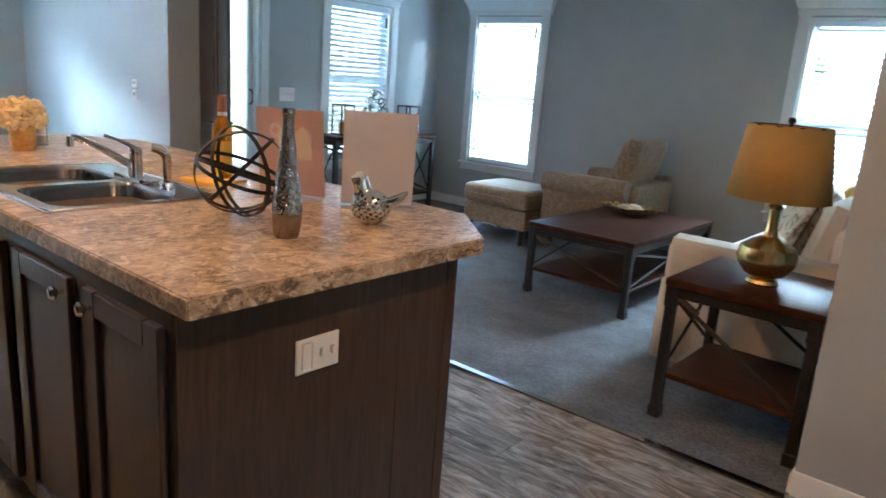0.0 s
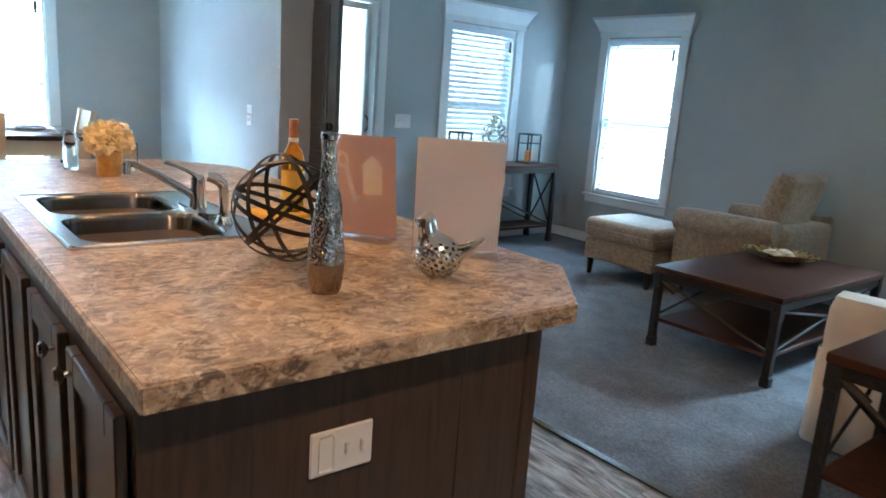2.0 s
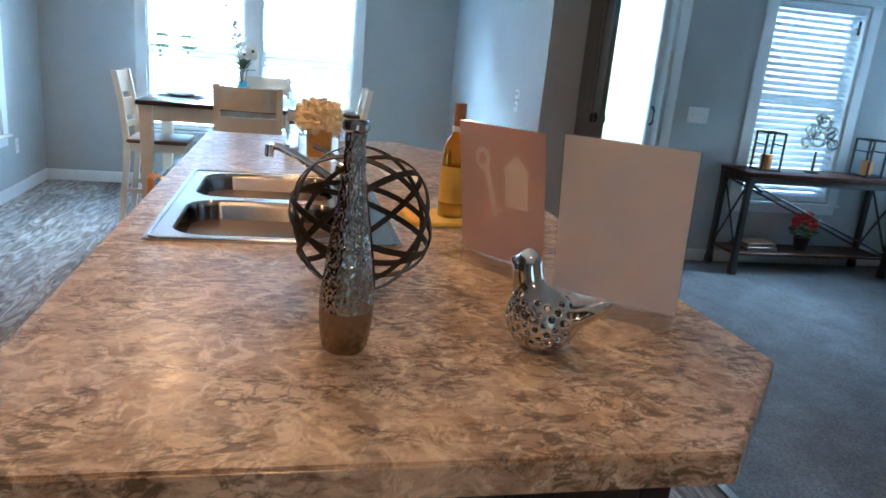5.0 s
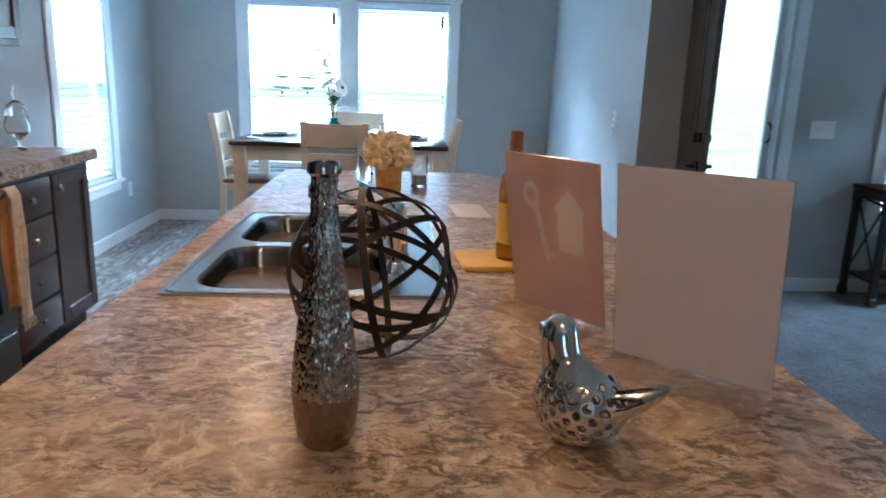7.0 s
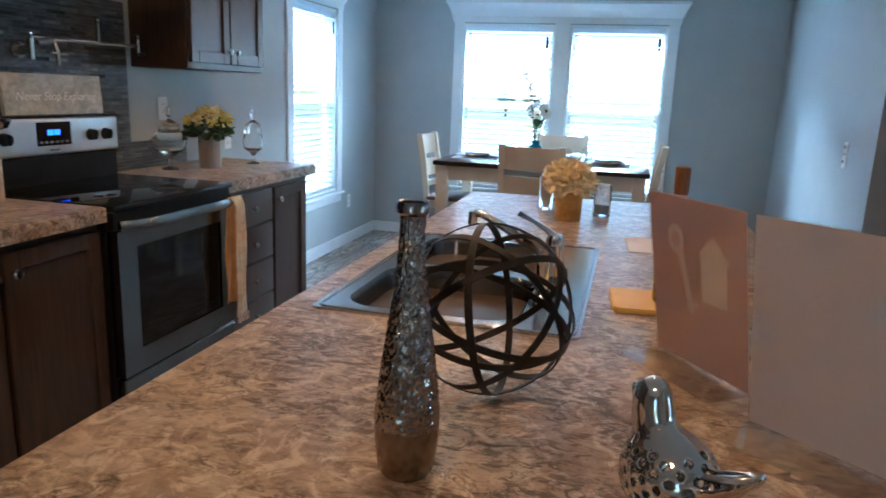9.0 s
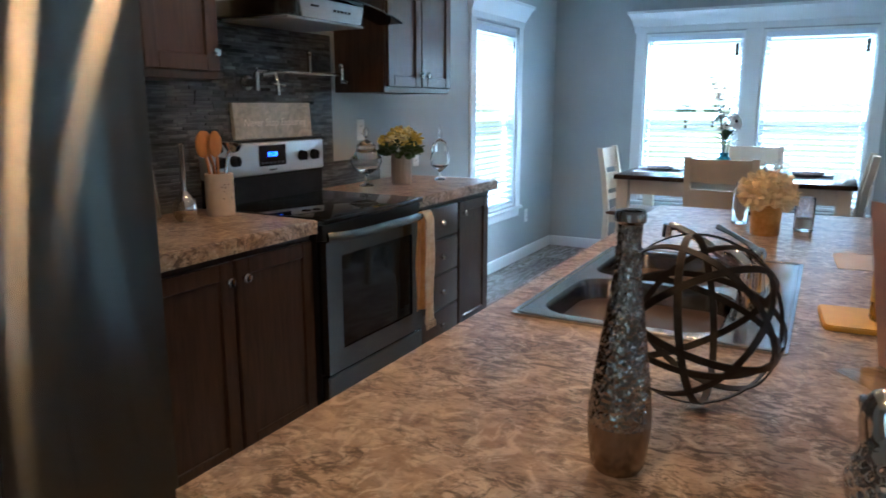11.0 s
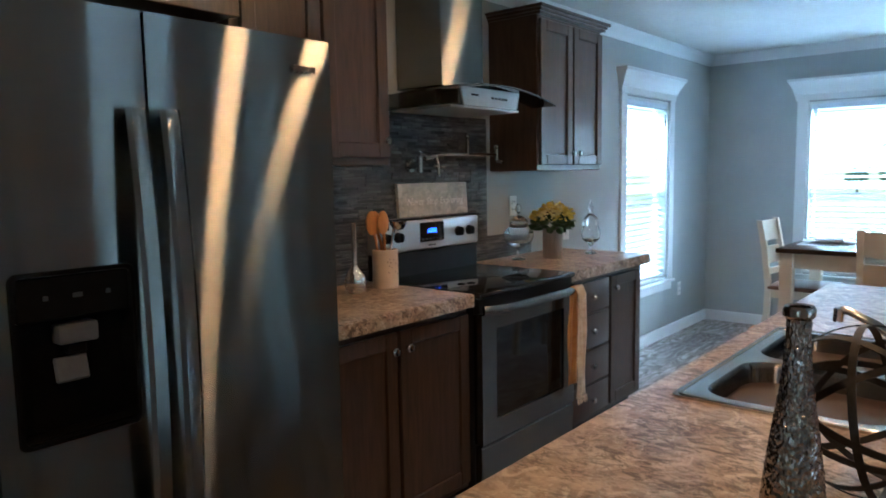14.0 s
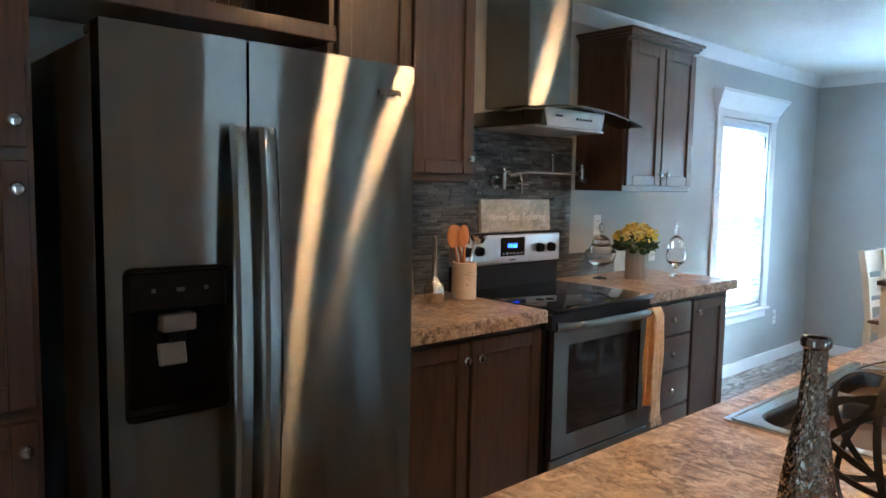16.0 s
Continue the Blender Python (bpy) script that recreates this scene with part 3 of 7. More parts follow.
sp = part("pane", box(-0.003, 0.003, -0.38, 0.38, 0.295, 1.955), PANE, st, smooth=False)
sp.visible_shadow = False
hd = tube(bmesh.new(), [(0.016, 0.395, 0.98), (0.055, 0.395, 1.0), (0.055, 0.395, 1.09), (0.016, 0.395, 1.11)], 0.007, 8)
part("pull_handle", hd, BRONZE, st)

# switches and outlets
def plate(n_gang, x, y, z, rz, label, toggles=True, wide=None, tall=0.117):
    w = wide or (0.073 + 0.046 * (n_gang - 1))
    p = thing("wall_plate", label, "switch" if toggles else "outlet", x, y, z, rz)
    part("cover", box(-w / 2, w / 2, -0.006, -0.0005, -tall / 2, tall / 2, 0.003), WHITE_PLASTIC, p)
    for i in range(n_gang):
        cx = (i - (n_gang - 1) / 2) * 0.046
        if toggles:
            part("toggle", box(cx - 0.005, cx + 0.005, -0.018, -0.006, -0.004, 0.014, 0.002), WHITE_PLASTIC, p)
        else:
            for dz in (-0.021, 0.021):
                s = part("socket", box(cx - 0.016, cx + 0.016, -0.0085, -0.006, dz - 0.014, dz + 0.014, 0.004), WHITE_PLASTIC, p)
                for dx in (-0.006, 0.006):
                    part("slot", box(cx + dx - 0.0012, cx + dx + 0.0012, -0.0092, -0.0084, dz - 0.004, dz + 0.006), BLACK, s)
    return p


plate(1, -3.95, 3.55, 1.145, 0, "white thermostat plate above a switch on pale grey wall", True, 0.075, 0.06)
plate(1, -3.95, 3.55, 1.065, 0, "white single switch on pale grey wall", True, 0.075, 0.07)
plate(3, X_LIV, 4.96, 1.10, 90, "white triple switch plate beside the front door")
plate(1, -2.80, 0.0, 1.222, 180, "white single outlet above the counter", False)
plate(1, -3.41, 0.0, 1.03, 180, "white outlet at the counter's end", False)
plate(1, -5.35, 0.0, 0.38, 180, "white wall outlet near the dining corner", False)

# ---------------------------------------------------------------- kitchen
def shaker(x0, x1, z0, z1, y=0.0, t=0.020, rail=0.058, drawer=False):
    """A framed door or drawer front whose face looks to local -y, from y (back) to y - t."""
    bm = bmesh.new()
    if drawer:
        bx(bm, x0, x1, y - t, y, z0, z1, 0.004, 2)
        return bm
    bx(bm, x0, x0 + rail, y - t, y, z0, z1, 0.003)
    bx(bm, x1 - rail, x1, y - t, y, z0, z1, 0.003)
    bx(bm, x0 + rail, x1 - rail, y - t, y, z0, z0 + rail, 0.003)
    bx(bm, x0 + rail, x1 - rail, y - t, y, z1 - rail, z1, 0.003)
    bx(bm, x0 + rail - 0.002, x1 - rail + 0.002, y - t * 0.45, y - 0.001, z0 + rail - 0.002, z1 - rail + 0.002)
    return bm


KNOB_PROF = [(0.0, 0.0), (0.006, 0.0), (0.006, 0.012), (0.015, 0.018), (0.017, 0.024), (0.013, 0.030), (0.0, 0.032)]


def knob(parent, x, y, z):
    bm = lathe(bmesh.new(), KNOB_PROF, 14)
    bmesh.ops.rotate(bm, verts=bm.verts, cent=(0, 0, 0), matrix=Matrix.Rotation(radians(90), 3, "X"))
    bmesh.ops.translate(bm, verts=bm.verts, vec=(x, y, z))
    return part("knob", bm, CHROME, parent, "round polished knob")


def cabinet(label, x, y, rz, w, d, z0, z1, doors, drawers=(), toe=0.10, name="base_cabinet", knob_top=True, top_trim=False):
    """A cabinet whose back is at local y = 0 and whose front looks to -y. doors: (x0, x1, z0, z1, knob side or 0)."""
    c = thing(name, label, "cabinet", x, y, z0 if name != "base_cabinet" else 0, rz)
    b0 = 0.0
    zz0, zz1 = (toe, z1) if name == "base_cabinet" else (0.0, z1 - z0)
    body = bmesh.new()
    bx(body, 0.0, w, -d, b0 - 0.001, zz0, zz1, 0.002)
    part("body", body, CAB, c)
    if name == "base_cabinet":
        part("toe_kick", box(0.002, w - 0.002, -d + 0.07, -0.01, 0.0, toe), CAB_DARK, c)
    for x0, x1, a, b, side in doors:
        dr = part("door", shaker(x0, x1, a, b, -d - 0.001), CAB, c)
        if side:
            kx = x0 + 0.030 if side < 0 else x1 - 0.030
            knob(dr, kx, -d - 0.021, (b - 0.065) if knob_top else (a + 0.065))
    for x0, x1, a, b in drawers:
        dr = part("drawer_front", shaker(x0, x1, a, b, -d - 0.001, drawer=True), CAB, c)
        knob(dr, (x0 + x1) / 2, -d - 0.021, (a + b) / 2)
    if top_trim:
        t = bmesh.new()
        for k, (o, h0, h1) in enumerate(((0.010, 0.0, 0.014), (0.020, 0.014, 0.030), (0.034, 0.030, 0.046))):
            bx(t, -o, w + o, -d - 0.02 - o, -0.001, zz1 + h0, zz1 + h1, 0.003)
        part("top_moulding", t, CAB, c, "stepped dark wood moulding")
    return c


# local x runs to world -x for units on the kitchen wall (turned 180 degrees)
cabinet("dark brown base cabinet with two framed doors beside the refrigerator", -0.745, 0.0, 180, 0.855, 0.595, 0.0, 0.875,
        [(0.010, 0.424, 0.13, 0.845, 1), (0.440, 0.845, 0.13, 0.845, -1)])
cabinet("dark brown base cabinet with a stack of four drawers", -2.385, 0.0, 180, 0.45, 0.595, 0.0, 0.875, [],
        [(0.035, 0.440, 0.685, 0.845), (0.035, 0.440, 0.495, 0.670), (0.035, 0.440, 0.305, 0.480), (0.035, 0.440, 0.13, 0.290)])
cabinet("narrow dark brown base cabinet with one framed door", -2.836, 0.0, 180, 0.425, 0.595, 0.0, 0.875, [(0.012, 0.375, 0.13, 0.845, -1)])
cabinet("dark brown wall cabinet with two framed doors beside the hood", -2.575, 0.0, 180, 0.70, 0.315, 1.425, 2.24,
        [(0.012, 0.345, 0.03, 0.795, 1), (0.355, 0.688, 0.03, 0.795, -1)], name="wall_cabinet", knob_top=False, top_trim=True)
cabinet("tall dark brown wall cabinet with two framed doors", -0.725, 0.0, 180, 0.725, 0.315, 1.455, 2.40,
        [(0.035, 0.370, 0.03, 0.93, 1), (0.385, 0.715, 0.03, 0.93, 1)], name="wall_cabinet", knob_top=False)
cabinet("tall dark brown pantry cabinet with stacked framed doors", 0.82, 0.0, 180, 0.55, 0.62, 0.0, 2.38,
        [(0.015, 0.535, 0.13, 0.86, 1), (0.015, 0.535, 0.89, 1.475, 1), (0.015, 0.535, 1.505, 2.34, 0)], name="pantry_cabinet")
knob(bpy.data.objects["pantry_cabinet"].children[1], 0.505, -0.641, 1.565)
# open cubby over the refrigerator
cub = thing("cubby_shelf", "dark brown open cubby with grooved back above the refrigerator", "cabinet", 0.268, 0.0, 1.93, 180)
part("shelf", box(0.0, 0.990, -0.36, -0.001, 0.0, 0.02, 0.002), CAB, cub)
part("front_rail", box(0.0, 0.990, -0.385, -0.361, -0.005, 0.05, 0.003), CAB, cub)
part("side_panel", box(0.0, 0.018, -0.36, -0.001, 0.021, 0.47), CAB, cub)
part("side_panel", box(0.972, 0.990, -0.36, -0.001, 0.021, 0.47), CAB, cub)
part("top_panel", box(0.019, 0.971, -0.36, -0.001, 0.452, 0.47), CAB, cub)
for i in range(19):
    part("bead_board", box(0.020 + i * 0.05, 0.067 + i * 0.05, -0.012, -0.002, 0.021, 0.45, 0.003), CAB, cub)


def edge_bands(top, poly, sides, z0, z1):
    """Thin laminate strips along the given sides of a worktop's outline (anticlockwise)."""
    for i in sides:
        a, b = (Vector((*poly[k % len(poly)], 0)) for k in (i, i + 1))
        d = (b - a).normalized()
        out = Vector((d.y, -d.x, 0))
        a, b = a + d * 0.0006, b - d * 0.0006
        ring = [(p.x, p.y) for p in (a + out * 0.0004, a + out * 0.0026, b + out * 0.0026, b + out * 0.0004)]
        part("edge_band", prism(bmesh.new(), ring, z0, z1, 0.0006, 1), LAM, top, "laminate edge band")


def worktop(name, poly, label, z=0.92, t=0.052):
    top = thing(name, label, "counter", 0.0, 0.0, 0.0)
    part("slab", prism(bmesh.new(), poly, z - t, z, 0.004, 2), LAM, top)
    edge_bands(top, poly, (1, 2, 3), z - t - 0.001, z - 0.0045)
    return top


worktop("worktop", [(-1.600, 0.0005), (-0.746, 0.0005), (-0.746, 0.635), (-1.600, 0.635)], "beige marbled laminate worktop beside the refrigerator", 0.927)
worktop("worktop", [(-3.30, 0.0005), (-2.375, 0.0005), (-2.375, 0.635), (-3.30, 0.635)], "beige marbled laminate worktop beside the range", 0.927)

# refrigerator; local x to world -x, front to world +y
fg = thing("refrigerator", "stainless steel side-by-side refrigerator with black ice and water dispenser", "refrigerator", 0.172, 0.02, 0.0, 180)
part("cabinet_body", box(0.006, 0.906, -0.695, -0.004, 0.03, 1.775, 0.006), FRIDGE_SIDE, fg, "dark grey textured body")
part("kick_grille", box(0.02, 0.892, -0.69, -0.66, 0.012, 0.085, 0.003), BLACK, fg)
for fx in (0.06, 0.85):
    for fy in (-0.08, -0.62):
        part("foot", tube(bmesh.new(), [(fx, fy, 0.0), (fx, fy, 0.035)], 0.018, 10), BLACK, fg)


def fridge_door(x0, x1, z0, z1, hole=None):
    """A door whose face bows outwards a little; hole: the recess of a dispenser."""
    bm = bmesh.new()
    n = 24
    face = lambda x: -0.770 - 0.0014 * (1 - ((x - (x0 + x1) / 2) / ((x1 - x0) / 2)) ** 2)
    xs = [x0 + (x1 - x0) * i / n for i in range(n + 1)]
    zs = [z0, z1]
    if hole:
        xs = sorted(set(xs) | {hole[0], hole[1]})
        zs = [z0, hole[2], hole[3], z1]
    g = [[bm.verts.new((x, face(x), z)) for z in zs] for x in xs]
    for i in range(len(xs) - 1):
        for j in range(len(zs) - 1):
            if hole and j == 1 and hole[0] - 1e-6 <= xs[i] and xs[i + 1] <= hole[1] + 1e-6:
                continue
            bm.faces.new((g[i][j], g[i][j + 1], g[i + 1][j + 1], g[i + 1][j]))
    back = [[bm.verts.new((x, -0.703, z)) for z in (z0, z1)] for x in (x0, x1)]
    bm.faces.new((back[0][0], back[1][0], back[1][1], back[0][1]))
    for a, i in ((0, 0), (1, len(xs) - 1)):
        bm.faces.new([back[a][0], *[g[i][j] for j in range(len(zs))], back[a][1]])
    for j, q in ((0, 0), (len(zs) - 1, 1)):
        bm.faces.new([back[0][q], *[g[i][j] for i in range(len(xs))], back[1][q]])
    return bm


lf = part("freezer_door", fridge_door(0.002, 0.354, 0.10, 1.795, (0.045, 0.297, 0.858, 1.222)), STEEL, fg)
rf = part("fridge_door", fridge_door(0.362, 0.910, 0.10, 1.795), STEEL, fg)
part("hinge_cap", box(0.01, 0.07, -0.74, -0.62, 1.777, 1.800, 0.004), FRIDGE_SIDE, fg)
part("hinge_cap", box(0.84, 0.90, -0.74, -0.62, 1.777, 1.800, 0.004), FRIDGE_SIDE, fg)
DEEP_BLACK = mat("deep_black_plastic", (0.004, 0.004, 0.004), (0.006, 0.006, 0.006), scale=30, rough=0.35, spec=0.06)
dfm = bmesh.new()
dl = [[dfm.verts.new((x, y, z)) for x, z in rounded(0.040 + o, 0.302 - o, 0.853 + o, 1.227 - o, 0.018)] for y, o in ((-0.7725, 0.0), (-0.776, 0.002), (-0.776, 0.010), (-0.7065, 0.010))]
for a, b in zip(dl, dl[1:]):
    for i in range(len(a)):
        dfm.faces.new((a[i], a[(i + 1) % len(a)], b[(i + 1) % len(b)], b[i]))
part("dispenser_frame", dfm, DEEP_BLACK, lf, "glossy black rounded surround")
part("dispenser_face", box(0.052, 0.290, -0.7735, -0.718, 1.122, 1.2155, 0.004), DEEP_BLACK, lf, "glossy black control face")
part("drip_tray", box(0.056, 0.286, -0.765, -0.7065, 0.8635, 0.8685, 0.002), DEEP_BLACK, lf, "black drip tray")
part("dispenser_back", box(0.0525, 0.2895, -0.716, -0.706, 0.867, 1.1215), DEEP_BLACK, lf)
GREY = mat("grey_plastic", (0.085, 0.09, 0.095), (0.115, 0.12, 0.125), scale=20, rough=0.4)
pad = bmesh.new()
bx(pad, 0.126, 0.196, -0.748, -0.738, 0.978, 1.034, 0.004)
bmesh.ops.transform(pad, matrix=Matrix.Translation((0, -0.745, 1.03)) @ Matrix.Rotation(radians(-14), 4, "X") @ Matrix.Translation((0, 0.745, -1.03)), verts=pad.verts)
part("paddle", pad, GREY, lf, "grey push paddle")
part("dispenser_spout", box(0.135, 0.220, -0.762, -0.7165, 1.062, 1.106, 0.006, seg=2), GREY, lf, "grey spout block")
part("spout_neck", box(0.158, 0.196, -0.752, -0.7165, 1.036, 1.0615, 0.003), DEEP_BLACK, lf)
part("trim_line", box(0.062, 0.290, -0.7785, -0.7765, 0.8535, 0.8555), CHROME, lf)
for ix, iw in ((0.105, 0.010), (0.165, 0.020), (0.235, 0.010)):
    part("icon", box(ix, ix + iw, -0.7745, -0.7737, 1.165, 1.175), FRIDGE_SIDE, lf, "small grey control mark")
for hx, pr in ((0.318, lf), (0.398, rf)):
    h = bmesh.new()
    m = 22
    rings = []
    for i in range(m + 1):
        u = i / m
        z = 0.44 + u * 1.135
        out = 0.022 + 0.034 * max(0.0, 1 - (2 * u - 1) ** 2)
        y = -0.781 - out
        wx = 0.025
        rings.append([h.verts.new(q) for q in ((hx - wx, y + 0.006, z), (hx - wx * 0.6, y - 0.003, z), (hx + wx * 0.6, y - 0.003, z), (hx + wx, y + 0.006, z), (hx + wx * 0.8, y + 0.014, z), (hx - wx * 0.8, y + 0.014, z))])
    for a, b in zip(rings, rings[1:]):
        for i in range(6):
            h.faces.new((a[i], a[(i + 1) % 6], b[(i + 1) % 6], b[i]))
    h.faces.new(rings[0])
    h.faces.new(rings[-1][::-1])
    for zc in (0.455, 1.555):
        bx(h, hx - 0.012, hx + 0.012, -0.800, -0.776, zc - 0.015, zc + 0.015, 0.002)
    part("handle", h, STEEL, pr, "long bowed steel handle")
mk = bmesh.new()
for i in range(9):
    bx(mk, 0.775 + i * 0.0085, 0.781 + i * 0.0085, -0.7795, -0.777, 1.700 + 0.003 * (i % 2), 1.718)
part("badge", mk, FRIDGE_SIDE, rf, "small grey maker's mark")

# range
rg = thing("range", "stainless steel electric range with black glass top and oven window", "range", -1.607, 0.0, 0.0, 180)
part("range_body", box(0.002, 0.758, -0.62, -0.01, 0.03, 0.905, 0.003), BLACK, rg)
tp = bmesh.new()
bx(tp, 0.0, 0.76, -0.668, -0.065, 0.906, 0.930, 0.008, 3)
part("cooktop", tp, BLACK_GLASS, rg, "black glass cooktop")
bg = bmesh.new()
bx(bg, 0.002, 0.758, -0.064, -0.004, 0.906, 1.045, 0.004)
part("backguard_base", bg, BLACK, rg)
# Base colour raised to carry the windows' reflection; the hood filter shares it.
PANEL = mat("panel_steel", (0.70, 0.72, 0.73), (0.76, 0.78, 0.79), scale=30, stretch=(1, 1, 10), rough=0.34, metal=0.85)
cp = part("control_panel", box(0.0, 0.76, -0.075, -0.004, 1.046, 1.195, 0.010, 3), PANEL, rg, "steel control panel with window reflection in its pale colour")
part("top_cap", box(-0.002, 0.762, -0.072, -0.004, 1.1955, 1.206, 0.003), BLACK, rg, "black top edge")
part("display", box(0.29, 0.47, -0.079, -0.0745, 1.085, 1.180, 0.003), BLACK_GLASS, cp)
BLUE = mat("blue_digits", (0.05, 0.12, 1.0), rough=0.5, emit=3.5)
dg = bmesh.new()
for i, dx in enumerate((0.0, 0.016, 0.036, 0.052)):
    for (a, b, c, d) in ((0, 0.009, 0.018, 0.020), (0, 0.009, 0.009, 0.011), (0, 0.009, 0, 0.002), (0.0, 0.002, 0, 0.02), (0.008, 0.010, 0, 0.02)):
        bx(dg, 0.345 + dx + a, 0.345 + dx + b, -0.0800, -0.0792, 1.128 + c, 1.128 + d)
part("digits", dg, BLUE, cp, "glowing blue clock digits")
btn = bmesh.new()
for i in range(6):
    bx(btn, 0.300 + i * 0.027, 0.318 + i * 0.027, -0.0800, -0.0792, 1.094, 1.104)
part("buttons", btn, GREY, cp)
for kx in (0.055, 0.135, 0.585, 0.675):
    kb = tube(bmesh.new(), [(kx, -0.074, 1.12), (kx, -0.100, 1.12)], [0.026, 0.022], 18)
    bx(kb, kx - 0.004, kx + 0.004, -0.112, -0.100, 1.100, 1.140, 0.002)
    part("knob", kb, BLACK, cp, "black knob")
mk = bmesh.new()
for i in range(6):
    bx(mk, 0.355 + i * 0.009, 0.361 + i * 0.009, -0.0765, -0.0748, 1.062, 1.070)
part("badge", mk, GREY, cp)
od = bmesh.new()
loops = []
for yy in (-0.665, -0.622):
    for x0, x1, z0, z1 in ((0.006, 0.754, 0.285, 0.835), (0.105, 0.655, 0.375, 0.768)):
        loops.append([od.verts.new((x, yy, z)) for x, z in ((x0, z0), (x1, z0), (x1, z1), (x0, z1))])
fo, fi, bo, bi = loops
for i in range(4):
    j = (i + 1) % 4
    for a, b in ((fo, fi), (fi, bi), (bi, bo), (bo, fo)):
        od.faces.new((a[i], a[j], b[j], b[i]))
odoor = part("oven_door", od, STEEL_DIM, rg)
part("oven_window", box(0.100, 0.660, -0.658, -0.640, 0.370, 0.772, 0.004), BLACK_GLASS, odoor, "dark oven window")
oh = bmesh.new()
pts = [(0.02 + 0.72 * i / 16, -0.665 - 0.050 * (1 - (i / 8 - 1) ** 6), 0.855) for i in range(17)]
tube(oh, pts, 0.015, 10, flat=1.35)
part("oven_handle", oh, STEEL, odoor, "wide bowed steel handle")
part("vent_strip", box(0.004, 0.756, -0.650, -0.622, 0.838, 0.903, 0.003), BLACK, rg)
part("storage_drawer", box(0.006, 0.754, -0.662, -0.622, 0.075, 0.275, 0.006), STEEL_DIM, rg)
for fx in (0.05, 0.71):
    part("foot", tube(bmesh.new(), [(fx, -0.55, 0.0), (fx, -0.55, 0.035)], 0.018, 8), BLACK, rg)

# dish towel over the oven handle
TOWEL = mat("towel", (0.62, 0.47, 0.30), (0.80, 0.71, 0.56), (0.72, 0.58, 0.40), scale=22, stretch=(0.6, 1, 1.4), rough=0.9, bump=0.5, bscale=260, sheen=0.3)
TOWEL_ORANGE = mat("orange_towel", (0.50, 0.21, 0.06), (0.64, 0.32, 0.10), scale=30, rough=0.9, bump=0.5, bscale=260, sheen=0.3)
tw, tw_back = bmesh.new(), bmesh.new()
cols, rows_ = 10, 26
for q, s, zl, off, side, wide in ((tw, 1, 0.335, 0.022, 0.006, 0.078), (tw_back, -1, 0.40, -0.010, -0.016, 0.080)):
    g = []
    for i in range(cols + 1):
        r = []
        for j in range(rows_ + 1):
            u, v = i / cols, j / rows_
            x = side + (u - 0.5) * (wide + 0.02 * v) + 0.006 * math.sin(v * 9 + u * 4)
            y = -(off + s * 0.004 * math.sin(u * 14 + v * 3) + s * 0.010 * math.sin(u * 6) * v) * min(1.0, 0.2 + v * 12)
            r.append(q.verts.new((x, y, 0.8785 - (0.8785 - zl) * v)))
        g.append(r)
    for i in range(cols):
        for j in range(rows_):
            q.faces.new((g[i][j], g[i + 1][j], g[i + 1][j + 1], g[i][j + 1]))
towel = thing("dish_towel", "orange and cream dish towel with fringe hanging on the oven handle", "towel", -2.300, 0.715, 0.0, 180)
for nm, q, m_, lb in (("front_fall", tw, TOWEL, "cream patterned front fall"), ("back_fall", tw_back, TOWEL_ORANGE, "plain orange back fall")):
    tm = part(nm, q, m_, towel, lb)
    sol = tm.modifiers.new("thick", "SOLIDIFY")
    sol.thickness = 0.003
frg = bmesh.new()
for i in range(16):
    x = 0.012 + (i / 15 - 0.5) * 0.088
    tube(frg, [(x, -0.022, 0.337), (x + random.uniform(-0.004, 0.004), -0.024, 0.318), (x + random.uniform(-0.008, 0.008), -0.022, 0.300)], 0.0018, 5)
part("fringe", frg, TOWEL, towel, "pale knotted fringe")

# hood with a glass canopy
hood = thing("range_hood", "stainless steel chimney hood with curved glass canopy", "range hood", -1.99, 0.0, 0.0, 180)
part("chimney", box(-0.155, 0.155, -0.285, -0.002, 1.815, 2.438, 0.003), STEEL, hood)
hb = bmesh.new()
prism(hb, [(-0.30, -0.002), (-0.30, -0.30), (-0.235, -0.44), (0.235, -0.44), (0.30, -0.30), (0.30, -0.002)][::-1], 1.715, 1.780, 0.004)
part("hood_box", hb, STEEL, hood)
cg = bmesh.new()
n = 20
lay = []
for dz in (0.0, 0.007):
    g = []
    for i in range(n + 1):
        u = 2 * i / n - 1
        yf = -0.50 + 0.02 * u * u
        z = 1.800 - 0.055 * u * u + dz
        g.append((cg.verts.new((0.49 * u, yf, z)), cg.verts.new((0.49 * u, -0.345, z))))
    lay.append(g)
for i in range(n):
    a, b, c, d = lay[0][i], lay[0][i + 1], lay[1][i], lay[1][i + 1]
    cg.faces.new((a[0], b[0], b[1], a[1]))
    cg.faces.new((c[0], c[1], d[1], d[0]))
    cg.faces.new((a[0], c[0], d[0], b[0]))
cg.faces.new((lay[0][0][0], lay[0][0][1], lay[1][0][1], lay[1][0][0]))
cg.faces.new((lay[0][n][0], lay[1][n][0], lay[1][n][1], lay[0][n][1]))
SMOKE = thin_glass("smoked_glass", (0.22, 0.21, 0.20), 0.20)
part("glass_canopy", cg, SMOKE, hood, "curved smoked glass canopy")
EDGE = mat("glass_edge", (0.020, 0.026, 0.026), (0.035, 0.042, 0.042), scale=20, rough=0.08, spec=0.8)
ce = bmesh.new()
tube(ce, [(0.492 * u, -0.502 + 0.02 * u * u, 1.8035 - 0.055 * u * u) for u in [i / 15 - 1 for i in range(31)]], 0.0048, 8)
